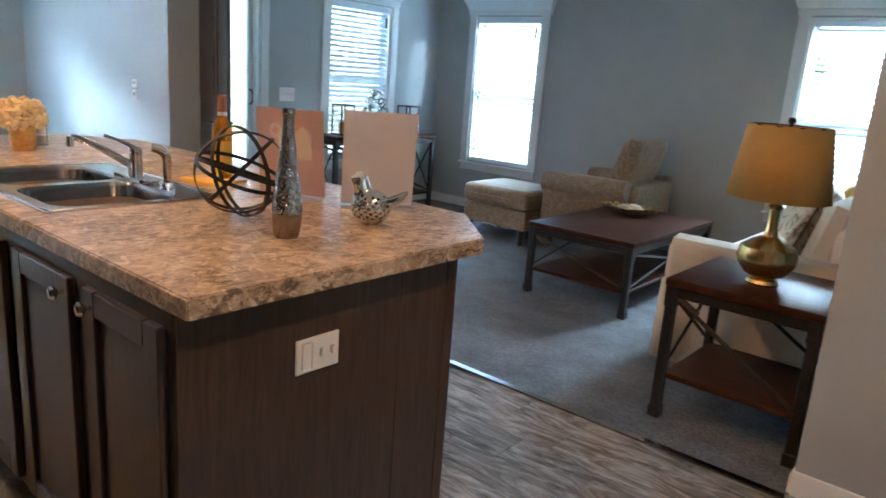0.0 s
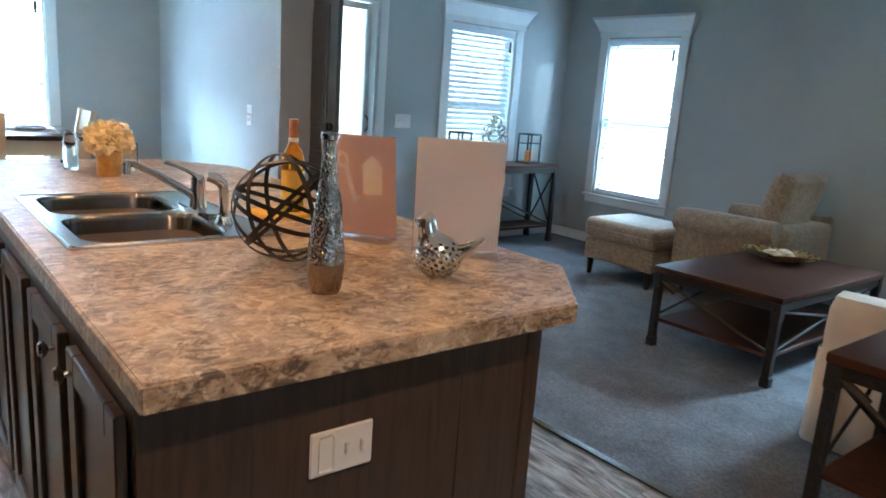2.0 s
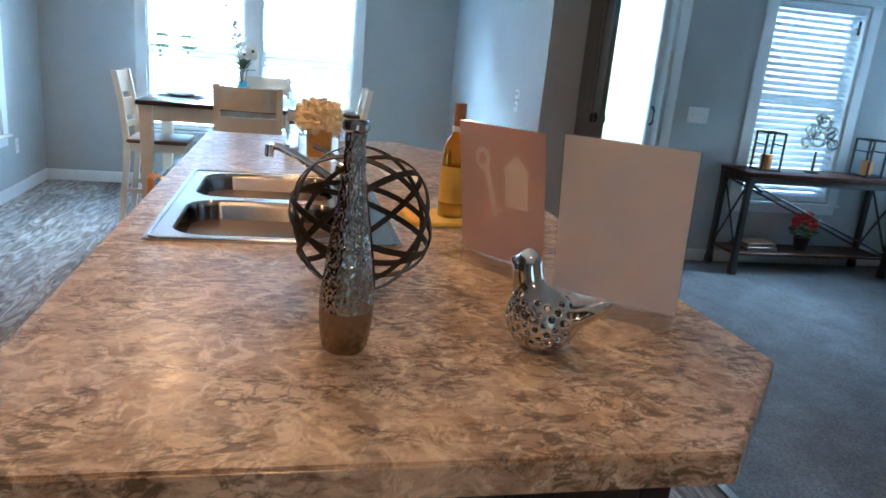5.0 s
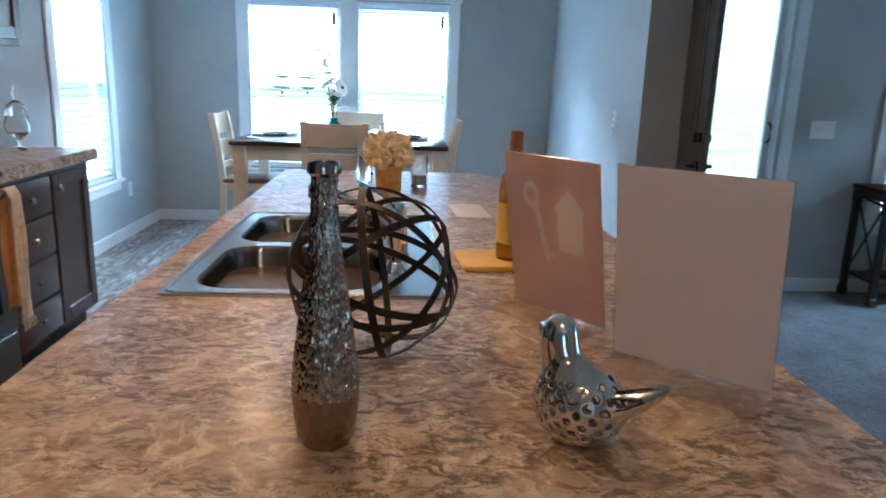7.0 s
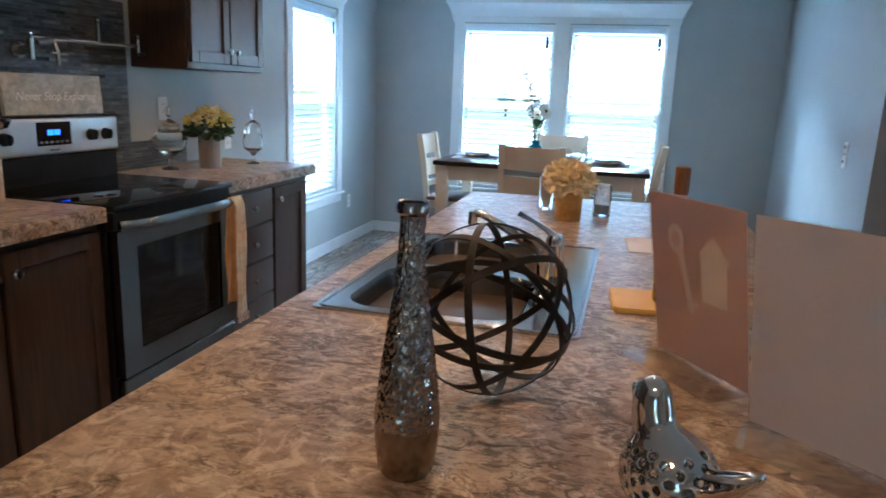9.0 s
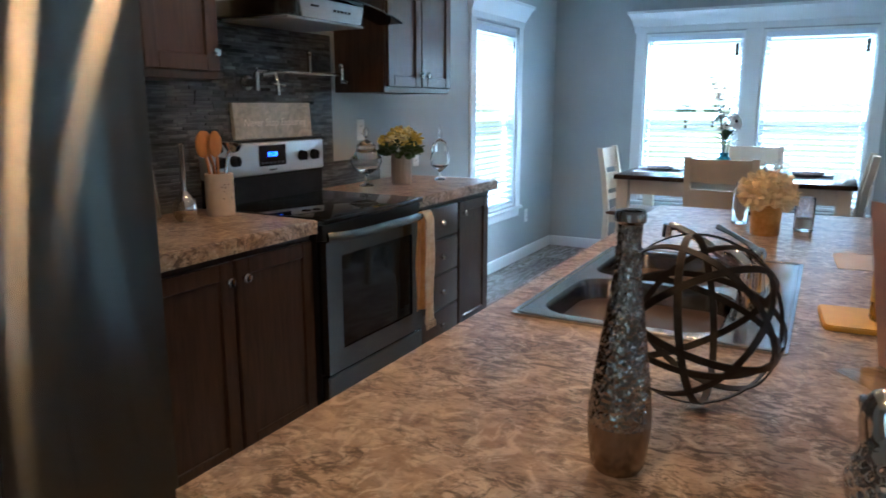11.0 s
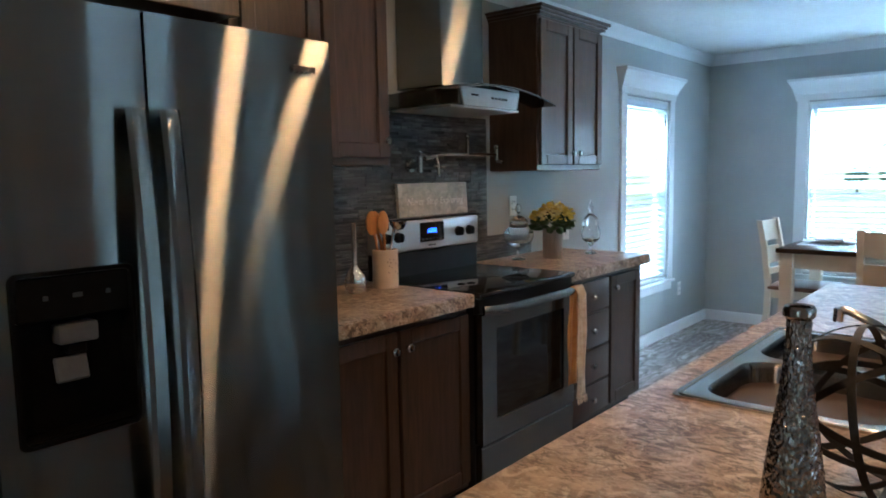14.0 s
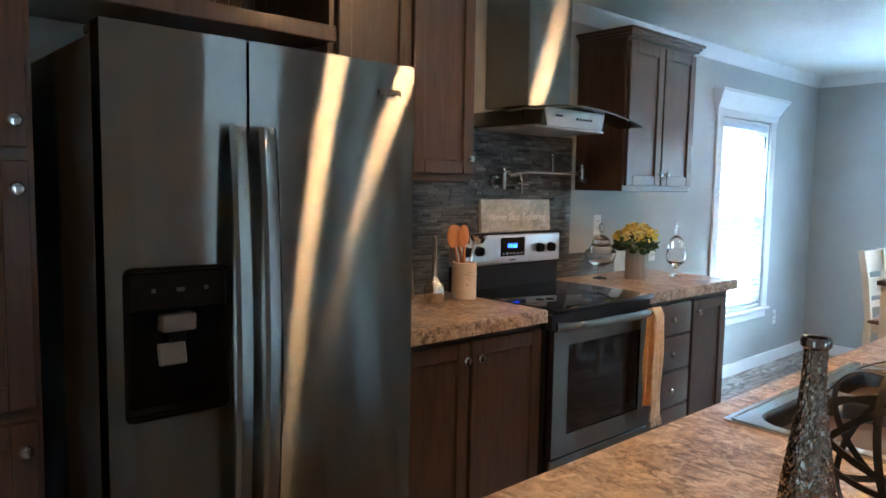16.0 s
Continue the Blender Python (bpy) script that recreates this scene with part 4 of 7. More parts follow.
part("canopy_edge", ce, EDGE, hood, "dark polished glass edge")
STRIP = mat("strip_steel", (0.40, 0.41, 0.41), (0.46, 0.47, 0.47), scale=30, stretch=(1, 1, 10), rough=0.34, metal=0.85)
hc = bmesh.new()
prism(hc, [(-0.225, -0.448), (0.225, -0.448), (0.225, -0.441), (-0.225, -0.441)], 1.712, 1.792, 0.002)
for v in hc.verts:
    if v.co.z < 1.75:
        v.co.x *= 0.90
part("control_strip", hc, STRIP, hood)
for i in range(5):
    part("button", box(i * 0.026, 0.014 + i * 0.026, -0.4515, -0.448, 1.748, 1.758), BLACK, hood)
part("badge", box(-0.15, -0.10, -0.4512, -0.448, 1.756, 1.764), BLACK, hood)
part("filter", box(-0.26, 0.26, -0.42, -0.06, 1.704, 1.714, 0.002), PANEL, hood)

# pot filler on the tiles
pf = thing("pot_filler", "polished nickel folding pot filler tap on the tiled wall", "tap", -1.90, 0.012, 1.46, 180)
q = bmesh.new()
tube(q, [(0, 0, 0), (0, -0.012, 0)], 0.034, 18)
tube(q, [(0, -0.012, 0), (0, -0.075, 0)], [0.020, 0.016], 14)
part("wall_flange", q, NICKEL, pf)
q = tube(bmesh.new(), [(0, -0.07, -0.035), (0, -0.07, 0.045)], 0.015, 14)
tube(q, [(0, -0.07, 0.058), (0.0, -0.07, 0.066)], 0.010, 10)
tube(q, [(0.0, -0.07, 0.05), (0.61, -0.085, 0.055)], 0.0085, 10)
part("arm", q, NICKEL, pf)
q = tube(bmesh.new(), [(0.61, -0.085, 0.025), (0.61, -0.085, 0.085)], 0.013, 14)
blob(q, (0.61, -0.085, 0.096), 0.015, 0.015, 0.015)
tube(q, [(0.61, -0.085, 0.02), (0.61, -0.105, 0.02), (0.61, -0.125, 0.012)], 0.009, 10)
part("joint", q, NICKEL, pf)
q = tube(bmesh.new(), [(0.36, -0.08, 0.052), (0.36, -0.08, 0.135)], [0.011, 0.009], 12)
blob(q, (0.36, -0.08, 0.145), 0.013, 0.013, 0.013)
part("joint", q, NICKEL, pf)
q = tube(bmesh.new(), [(0.085, -0.10, 0.040), (0.085, -0.115, 0.0), (0.085, -0.118, -0.055)], 0.010, 12)
tube(q, [(0.02, -0.085, 0.03), (0.09, -0.100, 0.04)], 0.011, 12)
tube(q, [(0.05, -0.118, -0.005), (0.13, -0.118, -0.010)], 0.006, 10)
part("spout", q, NICKEL, pf)

# sign on the back of the range
MARBLE = mat("whitewashed_board", (0.34, 0.36, 0.34), (0.62, 0.62, 0.58), scale=16, detail=7, dist=1.8, rough=0.6, bump=0.15, bscale=50, blotch=0.2)
WHITE_INK = mat("white_ink", (0.78, 0.78, 0.75), rough=0.7)
sg = thing("wooden_sign", "grey whitewashed wooden sign with white script leaning above the range", "sign", -2.06, 0.030, 1.2065, 180)
sb = box(-0.265, 0.265, -0.010, 0.010, 0.0, 0.165, 0.003)
bmesh.ops.rotate(sb, verts=sb.verts, cent=(0, 0, 0), matrix=Matrix.Rotation(radians(-4), 3, "X"))
part("board", sb, MARBLE, sg)
tc = bpy.data.curves.new("script", "FONT")
tc.body, tc.size, tc.align_x, tc.extrude, tc.shear = "Never Stop Exploring", 0.049, "CENTER", 0.0006, 0.25
tob = new("tmp", tc)
dg_ = bpy.context.evaluated_depsgraph_get()
tme = bpy.data.meshes.new_from_object(tob.evaluated_get(dg_))
bpy.data.objects.remove(tob)
tme.materials.clear()
tme.materials.append(WHITE_INK)
script = new("lettering", tme)
script.parent = sg
script.matrix_basis = pose(0, -0.0125, 0.06, 86, 0, 0)
tagged(script, "white script lettering")

# ---------------------------------------------------------------- island
isl = thing("kitchen_island", "dark brown kitchen island base with framed doors and panelled end", "island", -0.05, 1.705, 0.0, 0)
part("body", box(-1.828, -0.012, 0.0, 0.80, 0.10, 0.876), CAB, isl)
part("body", box(-2.60, -2.432, 0.0, 0.80, 0.10, 0.876), CAB, isl)
part("back_panel", box(-2.431, -1.829, 0.60, 0.80, 0.10, 0.876), CAB, isl)
# Shade under the island is in this wood's darker colour.
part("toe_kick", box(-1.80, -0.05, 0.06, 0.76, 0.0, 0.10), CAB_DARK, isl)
for i, (a, b) in enumerate(((0.0, 0.6235), (0.6247, 0.802))):
    part("end_panel", box(-0.0115, 0.0, a, b, 0.02, 0.876, 0.0012), CAB, isl)
part("corner_post", box(-0.03, 0.004, 0.803, 0.845, 0.0, 0.876, 0.003), CAB, isl)
part("shoe_moulding", box(0.0045, 0.018, 0.745, 0.850, 0.0, 0.085, 0.004), CAB, isl)
part("bar_panel", box(-2.60, -0.031, 0.8025, 0.816, 0.02, 0.876, 0.002), CAB, isl)
for x0, x1, side in ((-0.368, -0.032, -1), (-0.793, -0.444, 1), (-1.215, -0.872, -1), (-1.640, -1.292, 1)):
    d = part("door", shaker(x0, x1, 0.13, 0.842, -0.001), CAB, isl)
    knob(d, x0 + 0.045 if side < 0 else x1 - 0.025, -0.021, 0.805)
part("filler_strip", box(-1.825, -1.650, -0.004, -0.0005, 0.12, 0.872, 0.001), CAB, isl)
for bxp in (-0.5, -1.5, -2.4):
    part("corbel", prism(bmesh.new(), [(bxp, 0.817), (bxp + 0.05, 0.817), (bxp + 0.05, 0.98), (bxp, 0.98)], 0.79, 0.876, 0.004), CAB, isl)

SK = (-1.672, -0.838, 1.772, 2.318)
ctop = bmesh.new()
outer = [(0.0, 1.702), (0.0, 2.597), (-0.255, 2.832), (-2.43, 2.832), (-2.76, 2.56), (-2.72, 1.702)]
hole = [(SK[1] - 0.015, SK[2] + 0.015), (SK[1] - 0.015, SK[3] - 0.015), (SK[0] + 0.015, SK[3] - 0.015), (SK[0] + 0.015, SK[2] + 0.015)]
T0, T1 = 0.878, 0.920
def ring_face(z, up):
    o = [ctop.verts.new((x, y, z)) for x, y in outer]
    h = [ctop.verts.new((x, y, z)) for x, y in hole]
    quads = [(o[5], o[0], h[0], h[3]), (o[0], o[1], o[2], h[1], h[0]), (o[2], o[3], h[2], h[1]), (o[3], o[4], o[5], h[3], h[2])]
    for f in quads:
        ctop.faces.new(f if up else f[::-1])
    return o, h
o1, h1 = ring_face(T1, True)
o0, h0 = ring_face(T0, False)
for i in range(6):
    ctop.faces.new((o0[i], o0[(i + 1) % 6], o1[(i + 1) % 6], o1[i]))
for i in range(4):
    ctop.faces.new((h0[i], h1[i], h1[(i + 1) % 4], h0[(i + 1) % 4]))
bmesh.ops.recalc_face_normals(ctop, faces=ctop.faces)
rim = [e for e in ctop.edges if all(any(abs(v.co.x - x) < 1e-4 and abs(v.co.y - y) < 1e-4 for x, y in outer) for v in e.verts) and abs(e.verts[0].co.z - T1) < 1e-4 and abs(e.verts[1].co.z - T1) < 1e-4]
bmesh.ops.bevel(ctop, geom=rim, offset=0.003, segments=2, affect="EDGES")
itop = thing("island_worktop", "beige and brown marbled laminate island top with cut corners", "counter", 0.0, 0.0, 0.0)
part("slab", ctop, LAM, itop)
edge_bands(itop, outer, range(6), T0 - 0.001, T1 - 0.0035)

plate_i = thing("wall_plate", "white double switch and outlet plate on the island's end", "outlet", -0.05, 2.052, 0.708, 90)
part("cover", box(-0.064, 0.064, -0.0065, -0.0005, -0.043, 0.043, 0.003), WHITE_PLASTIC, plate_i)
for cx in (0.008, 0.040):
    part("toggle", box(cx - 0.005, cx + 0.005, -0.016, -0.0065, -0.008, 0.012, 0.002), WHITE_PLASTIC, plate_i)
part("socket", box(-0.048, -0.018, -0.008, -0.0065, -0.034, 0.034, 0.004), WHITE_PLASTIC, plate_i)

# dishwasher in the island, with a towel over its bowed handle
dw = thing("dishwasher", "black built-in dishwasher with steel control panel and bowed handle", "dishwasher", -1.88, 1.705, 0.0, 0)
part("tub", box(-0.598, -0.002, 0.0, 0.58, 0.09, 0.872, 0.002), BLACK, dw)
part("door", box(-0.596, -0.004, -0.026, -0.001, 0.115, 0.782, 0.005, 2), BLACK, dw, "black door panel")
part("kick_plate", box(-0.59, -0.01, 0.04, 0.06, 0.0, 0.0895), BLACK, dw)
pn = bmesh.new()
prism(pn, [(-0.596, -0.001), (-0.596, -0.040), (-0.50, -0.058), (-0.10, -0.058), (-0.004, -0.040), (-0.004, -0.001)], 0.786, 0.872, 0.004)
part("control_panel", pn, STEEL, dw, "bright steel control panel")
hn = tube(bmesh.new(), [(-0.30 + 0.27 * u, -0.050 - 0.062 * (1 - u ** 4), 0.800) for u in [i / 10 - 1 for i in range(21)]], 0.011, 10, flat=1.3)
part("bar_handle", hn, STEEL, dw, "bowed steel bar handle")
tw2 = thing("hand_towel", "orange fringed hand towel hanging from the dishwasher handle", "towel", -2.12, 1.593, 0.0, 30)
ORANGE = mat("orange_cloth", (0.50, 0.21, 0.05), (0.66, 0.33, 0.10), scale=30, stretch=(1, 1, 0.4), rough=0.92, bump=0.5, bscale=240, sheen=0.3, blotch=0.15)
for nm, yo, zl, s_ in (("front_fall", -0.024, 0.40, -1), ("back_fall", 0.020, 0.46, 1)):
    q = bmesh.new()
    g = [[q.verts.new(((i / 12 - 0.5) * (0.13 + 0.03 * v) + 0.006 * math.sin(v * 7), yo + s_ * (0.004 + 0.006 * v) * math.sin(i * 1.1 + v * 2) - (yo * 0.85 if v < 0.01 else 0), 0.816 - (0.816 - zl) * v)) for v in [j / 24 for j in range(25)]] for i in range(13)]
    for i in range(12):
        for j in range(24):
            q.faces.new((g[i][j], g[i + 1][j], g[i + 1][j + 1], g[i][j + 1]))
    ob = part(nm, q, ORANGE, tw2)
    so = ob.modifiers.new("thick", "SOLIDIFY")
    so.thickness = 0.003
q = bmesh.new()
for i in range(18):
    x = (i / 17 - 0.5) * 0.15
    tube(q, [(x, -0.019, 0.402), (x + random.uniform(-0.005, 0.005), -0.021, 0.375), (x + random.uniform(-0.009, 0.009), -0.019, 0.350)], 0.002, 5)
part("fringe", q, ORANGE, tw2)

# sink
sink = thing("kitchen_sink", "stainless steel double bowl sink set in the island", "sink", (SK[0] + SK[1]) / 2, (SK[2] + SK[3]) / 2, 0.920)
sw, sd_ = (SK[1] - SK[0]) / 2, (SK[3] - SK[2]) / 2

bowls = [(0.020, sw - 0.040, -sd_ + 0.045, sd_ - 0.125), (-sw + 0.040, -0.020, -sd_ + 0.045, sd_ - 0.125)]
rimb = bmesh.new()
# deck: strips round the bowls, filled out to the bowls' rounded mouths
oc = rounded(-sw, sw, -sd_, sd_, 0.012, 3)
allv = [rimb.verts.new((x, y, 0.0055)) for x, y in oc]
oe = [rimb.edges.new((allv[i], allv[(i + 1) % len(allv)])) for i in range(len(allv))]
edges = list(oe)
for b in bowls:
    pts = rounded(*b, 0.075)
    vs = [rimb.verts.new((x, y, 0.0055)) for x, y in pts]
    edges += [rimb.edges.new((vs[i], vs[(i + 1) % len(vs)])) for i in range(len(vs))]
bmesh.ops.triangle_fill(rimb, use_beauty=True, use_dissolve=False, edges=edges)
low = [rimb.verts.new((v.co.x * 1.0, v.co.y * 1.0, 0.0003)) for v in allv]
for i in range(len(allv)):
    j = (i + 1) % len(allv)
    rimb.faces.new((allv[i], low[i], low[j], allv[j]))
part("deck", rimb, STEEL_SINK, sink)
lip = bmesh.new()
tube(lip, [(x, y, 0.006) for x, y in rounded(-sw + 0.010, sw - 0.010, -sd_ + 0.010, sd_ - 0.010, 0.02, 3)], 0.0028, 6, closed=True)
part("raised_bead", lip, STEEL_SINK, sink)
for b in bowls:
    bb = bmesh.new()
    prof = [(0.0, 0.0055), (0.004, 0.002), (0.008, -0.01), (0.014, -0.12), (0.022, -0.16), (0.045, -0.182), (0.10, -0.186)]
    prev = None
    for ins, z in prof:
        pts = rounded(b[0] + ins, b[1] - ins, b[2] + ins, b[3] - ins, max(0.02, 0.075 - ins * 0.3))
        vs = [bb.verts.new((x, y, z)) for x, y in pts]
        if prev:
            for i in range(len(vs)):
                j = (i + 1) % len(vs)
                bb.faces.new((prev[i], prev[j], vs[j], vs[i]))
        prev = vs
    bb.faces.new(prev)
    bowl = part("bowl", bb, BOWL_SHADE_STEEL, sink)
    part("drain", lathe(bmesh.new(), [(0.0, -0.183), (0.030, -0.183), (0.044, -0.1815), (0.046, -0.1850)], 20, ((b[0] + b[1]) / 2, (b[2] + b[3]) / 2, 0)), CHROME, bowl)

fau = thing("kitchen_faucet", "single-lever chrome kitchen faucet on the sink deck", "faucet", -1.25, 2.222, 0.9258)
part("base_plate", prism(bmesh.new(), rounded(-0.13, 0.13, -0.028, 0.028, 0.026), 0.0, 0.012, 0.004), CHROME, fau)
q = lathe(bmesh.new(), [(0.0, 0.012), (0.027, 0.012), (0.025, 0.03), (0.022, 0.085), (0.023, 0.10), (0.017, 0.112), (0.0, 0.115)], 20)
part("column", q, CHROME, fau)
q = tube(bmesh.new(), [(0, -0.01, 0.045), (-0.004, -0.06, 0.078), (-0.008, -0.13, 0.120), (-0.012, -0.185, 0.145), (-0.013, -0.205, 0.147)], [0.014, 0.012, 0.011, 0.010, 0.010], 12)
tube(q, [(-0.013, -0.207, 0.150), (-0.013, -0.209, 0.118)], 0.0125, 12)
part("spout", q, CHROME, fau)
q = tube(bmesh.new(), [(0.0, 0.0, 0.105), (-0.006, -0.020, 0.120), (-0.016, -0.058, 0.138), (-0.025, -0.094, 0.152)], [0.016, 0.011, 0.008, 0.011], 10, flat=0.6)
part("lever", q, CHROME, fau)
spr = thing("sink_sprayer", "chrome side sprayer standing on the sink deck", "sprayer", -1.03, 2.220, 0.9258)
part("holder", lathe(bmesh.new(), [(0.0, 0.0), (0.026, 0.0), (0.024, 0.008), (0.017, 0.022), (0.0, 0.023)], 18), CHROME, spr)
q = tube(bmesh.new(), [(0, 0, 0.02), (0, 0, 0.09), (0.0, -0.004, 0.115), (-0.008, -0.022, 0.132), (-0.016, -0.042, 0.136)], [0.013, 0.014, 0.016, 0.017, 0.014], 14)
part("spray_head", q, CHROME, spr)

# hammered bottle vase
HAMMER = mat("hammered_silver", (0.32, 0.295, 0.275), (0.44, 0.41, 0.385), scale=60, rough=0.12, metal=1.0, blotch=0.08)
HAMMER_BASE = mat("bronzed_silver", (0.27, 0.22, 0.18), (0.34, 0.285, 0.24), scale=50, rough=0.24, metal=1.0, blotch=0.1)


def hammered(prof, n, z_lo, z_hi, depth):
    """A turned shape whose middle is beaten into small facets."""
    bm = bmesh.new()
    fine = []
    for (r0, a), (r1, b) in zip(prof, prof[1:]):
        st = max(1, int((b - a) / 0.0021))
        fine += [(r0 + (r1 - r0) * i / st, a + (b - a) * i / st) for i in range(st)]
    fine.append(prof[-1])
    rows = []
    for k, (r, z) in enumerate(fine):
        row = []
        for i in range(n):
            th = 2 * math.pi * (i + 0.5 * (k % 2)) / n
            f = 0.0
            if z_lo < z < z_hi:
                pt = Vector((r * math.cos(th) * 270, r * math.sin(th) * 270, z * 215))
                f = depth * (min(1.0, noise.voronoi(pt)[0][0]) - 0.6)
            row.append(bm.verts.new(((r + f) * math.cos(th), (r + f) * math.sin(th), z)))
        rows.append(row)
    for k, (a, b) in enumerate(zip(rows, rows[1:])):
        for i in range(n):
            j = (i + 1) % n
            bm.faces.new((a[i], a[j], b[j], b[i]))
    bm.faces.new(rows[0][::-1])
    return bm


vase = thing("bottle_vase", "tall slim hammered silver bottle vase on the island", "vase", -0.300, 2.150, 0.9205)
part("base", lathe(bmesh.new(), [(0.0, 0.0), (0.028, 0.0), (0.033, 0.008), (0.0365, 0.03), (0.0385, 0.055), (0.0384, 0.064)], 40), HAMMER_BASE, vase, "smooth bronze-toned base")
part("body", hammered([(0.0384, 0.064), (0.0382, 0.075), (0.036, 0.10), (0.0325, 0.13), (0.028, 0.165), (0.0225, 0.20), (0.018, 0.235), (0.0152, 0.27), (0.0140, 0.295), (0.0145, 0.312)], 150, 0.066, 0.308, 0.0034), HAMMER, vase, "hammered silver body")
q = lathe(bmesh.new(), [(0.0145, 0.311), (0.0185, 0.315), (0.019, 0.322), (0.017, 0.327), (0.0125, 0.326), (0.0110, 0.31), (0.0110, 0.25)], 28)
part("lip", q, HAMMER, vase)

# strap ball
orb = thing("metal_orb", "black metal strap orb standing on the island", "orb", -0.566, 2.193, 0.9205)
R_ORB = 0.129
PHI = (1 + 5 ** 0.5) / 2
AXES = [(0, 1, PHI), (0, -1, PHI), (1, PHI, 0), (-1, PHI, 0), (PHI, 0, 1), (-PHI, 0, 1), (0.1, 0.3, 1)]
ORB_TURN = Euler((0.35, 0.25, 0.6)).to_matrix()
for i, ax in enumerate(AXES):
    m = (ORB_TURN @ Vector(ax)).to_track_quat("Z", "Y").to_matrix()
    s = bmesh.new()
    n = 48
    off = 0.003 * (i % 3 - 1)
    rad = math.sqrt(R_ORB ** 2 - off ** 2)
    rings = []
    for k in range(n):
        a = 2 * math.pi * k / n
        rings.append([s.verts.new(m @ Vector(((rad + dr) * math.cos(a), (rad + dr) * math.sin(a), off + dz)) + Vector((0, 0, R_ORB + 0.001))) for dr, dz in ((0, -0.0055), (0, 0.0055), (-0.0022, 0.0055), (-0.0022, -0.0055))])
    for k in range(n):
        a, b = rings[k], rings[(k + 1) % n]
        for j in range(4):
            s.faces.new((a[j], a[(j + 1) % 4], b[(j + 1) % 4], b[j]))
    part("strap", s, BLACK_METAL, orb)

# pierced silver bird
bird_m = mat("mirror_ceramic", (0.66, 0.65, 0.63), (0.74, 0.73, 0.71), scale=30, rough=0.10, metal=1.0, blotch=0.05)
bb = bmesh.new()
r = bmesh.ops.create_icosphere(bb, subdivisions=6, radius=1.0)
holes_at = []
gold = math.pi * (3 - 5 ** 0.5)
for i in range(150):
    z = 1 - 2 * (i + 0.5) / 150
    if -0.6 < z < 0.75:
        w = math.sqrt(1 - z * z)
        holes_at.append(Vector((w * math.cos(i * gold), w * math.sin(i * gold), z)))
def lump(p, c, r, pitch=0.0):
    """Distance to an ellipsoid at c with half-axes r, its nose raised by pitch."""
    q = p - np.array(c)
    a, b = math.cos(pitch), math.sin(pitch)
    q = np.stack([a * q[:, 0] + b * q[:, 2], q[:, 1], -b * q[:, 0] + a * q[:, 2]], 1)
    k0, k1 = np.linalg.norm(q / np.array(r), axis=1), np.linalg.norm(q / np.array(r) ** 2, axis=1)
    return k0 * (k0 - 1) / np.maximum(k1, 1e-6)


def melt(a, b, k):
    h = np.clip(0.5 + 0.5 * (b - a) / k, 0, 1)
    return b + (a - b) * h - k * h * (1 - h)


ways = np.array([v.co.normalized()[:] for v in bb.verts])
reach = np.zeros(len(ways))
for rr_ in np.linspace(0.012, 0.165, 220):
    p = ways * rr_ + np.array((0, 0, 0.048))
    d = melt(lump(p, (0.004, 0, 0.049), (0.057, 0.050, 0.053)), lump(p, (-0.027, 0, 0.117), (0.024, 0.022, 0.036)), 0.024)
    d = melt(d, lump(p, (0.078, 0, 0.074), (0.042, 0.024, 0.012), radians(42)), 0.016)
    d = melt(d, lump(p, (-0.050, 0, 0.132), (0.012, 0.006, 0.005)), 0.006)
    reach = np.where(d < 0, rr_, reach)
dead = []
for v, w_, r_ in zip(bb.verts, ways, reach):
    v.co = Vector((w_[0] * r_, w_[1] * r_, max(w_[2] * r_ + 0.048, 0.0)))
    if 0.020 < v.co.z < 0.100 and v.co.x < 0.056 and any((Vector(w_) - h).length < 0.078 for h in holes_at):
        dead.append(v)
bmesh.ops.smooth_vert(bb, verts=bb.verts, factor=0.5, use_axis_x=True, use_axis_y=True, use_axis_z=True)
bmesh.ops.delete(bb, geom=dead, context="VERTS")
bird = single("bird_figurine", bb, bird_m, "pierced mirror-silver ceramic bird on the island", "figurine", -0.305, 2.445, 0.9205, 48)
so = bird.modifiers.new("thick", "SOLIDIFY")
so.thickness = 0.0035

# sign holders of clear acrylic with printed sheets
PINK = translucent("pink_print", (0.79, 0.575, 0.53), 0.5)
PALE = translucent("pale_print", (0.83, 0.765, 0.75), 0.55)
FADED = mat("faded_motif", (0.86, 0.76, 0.73), (0.90, 0.81, 0.79), scale=20, rough=0.6)


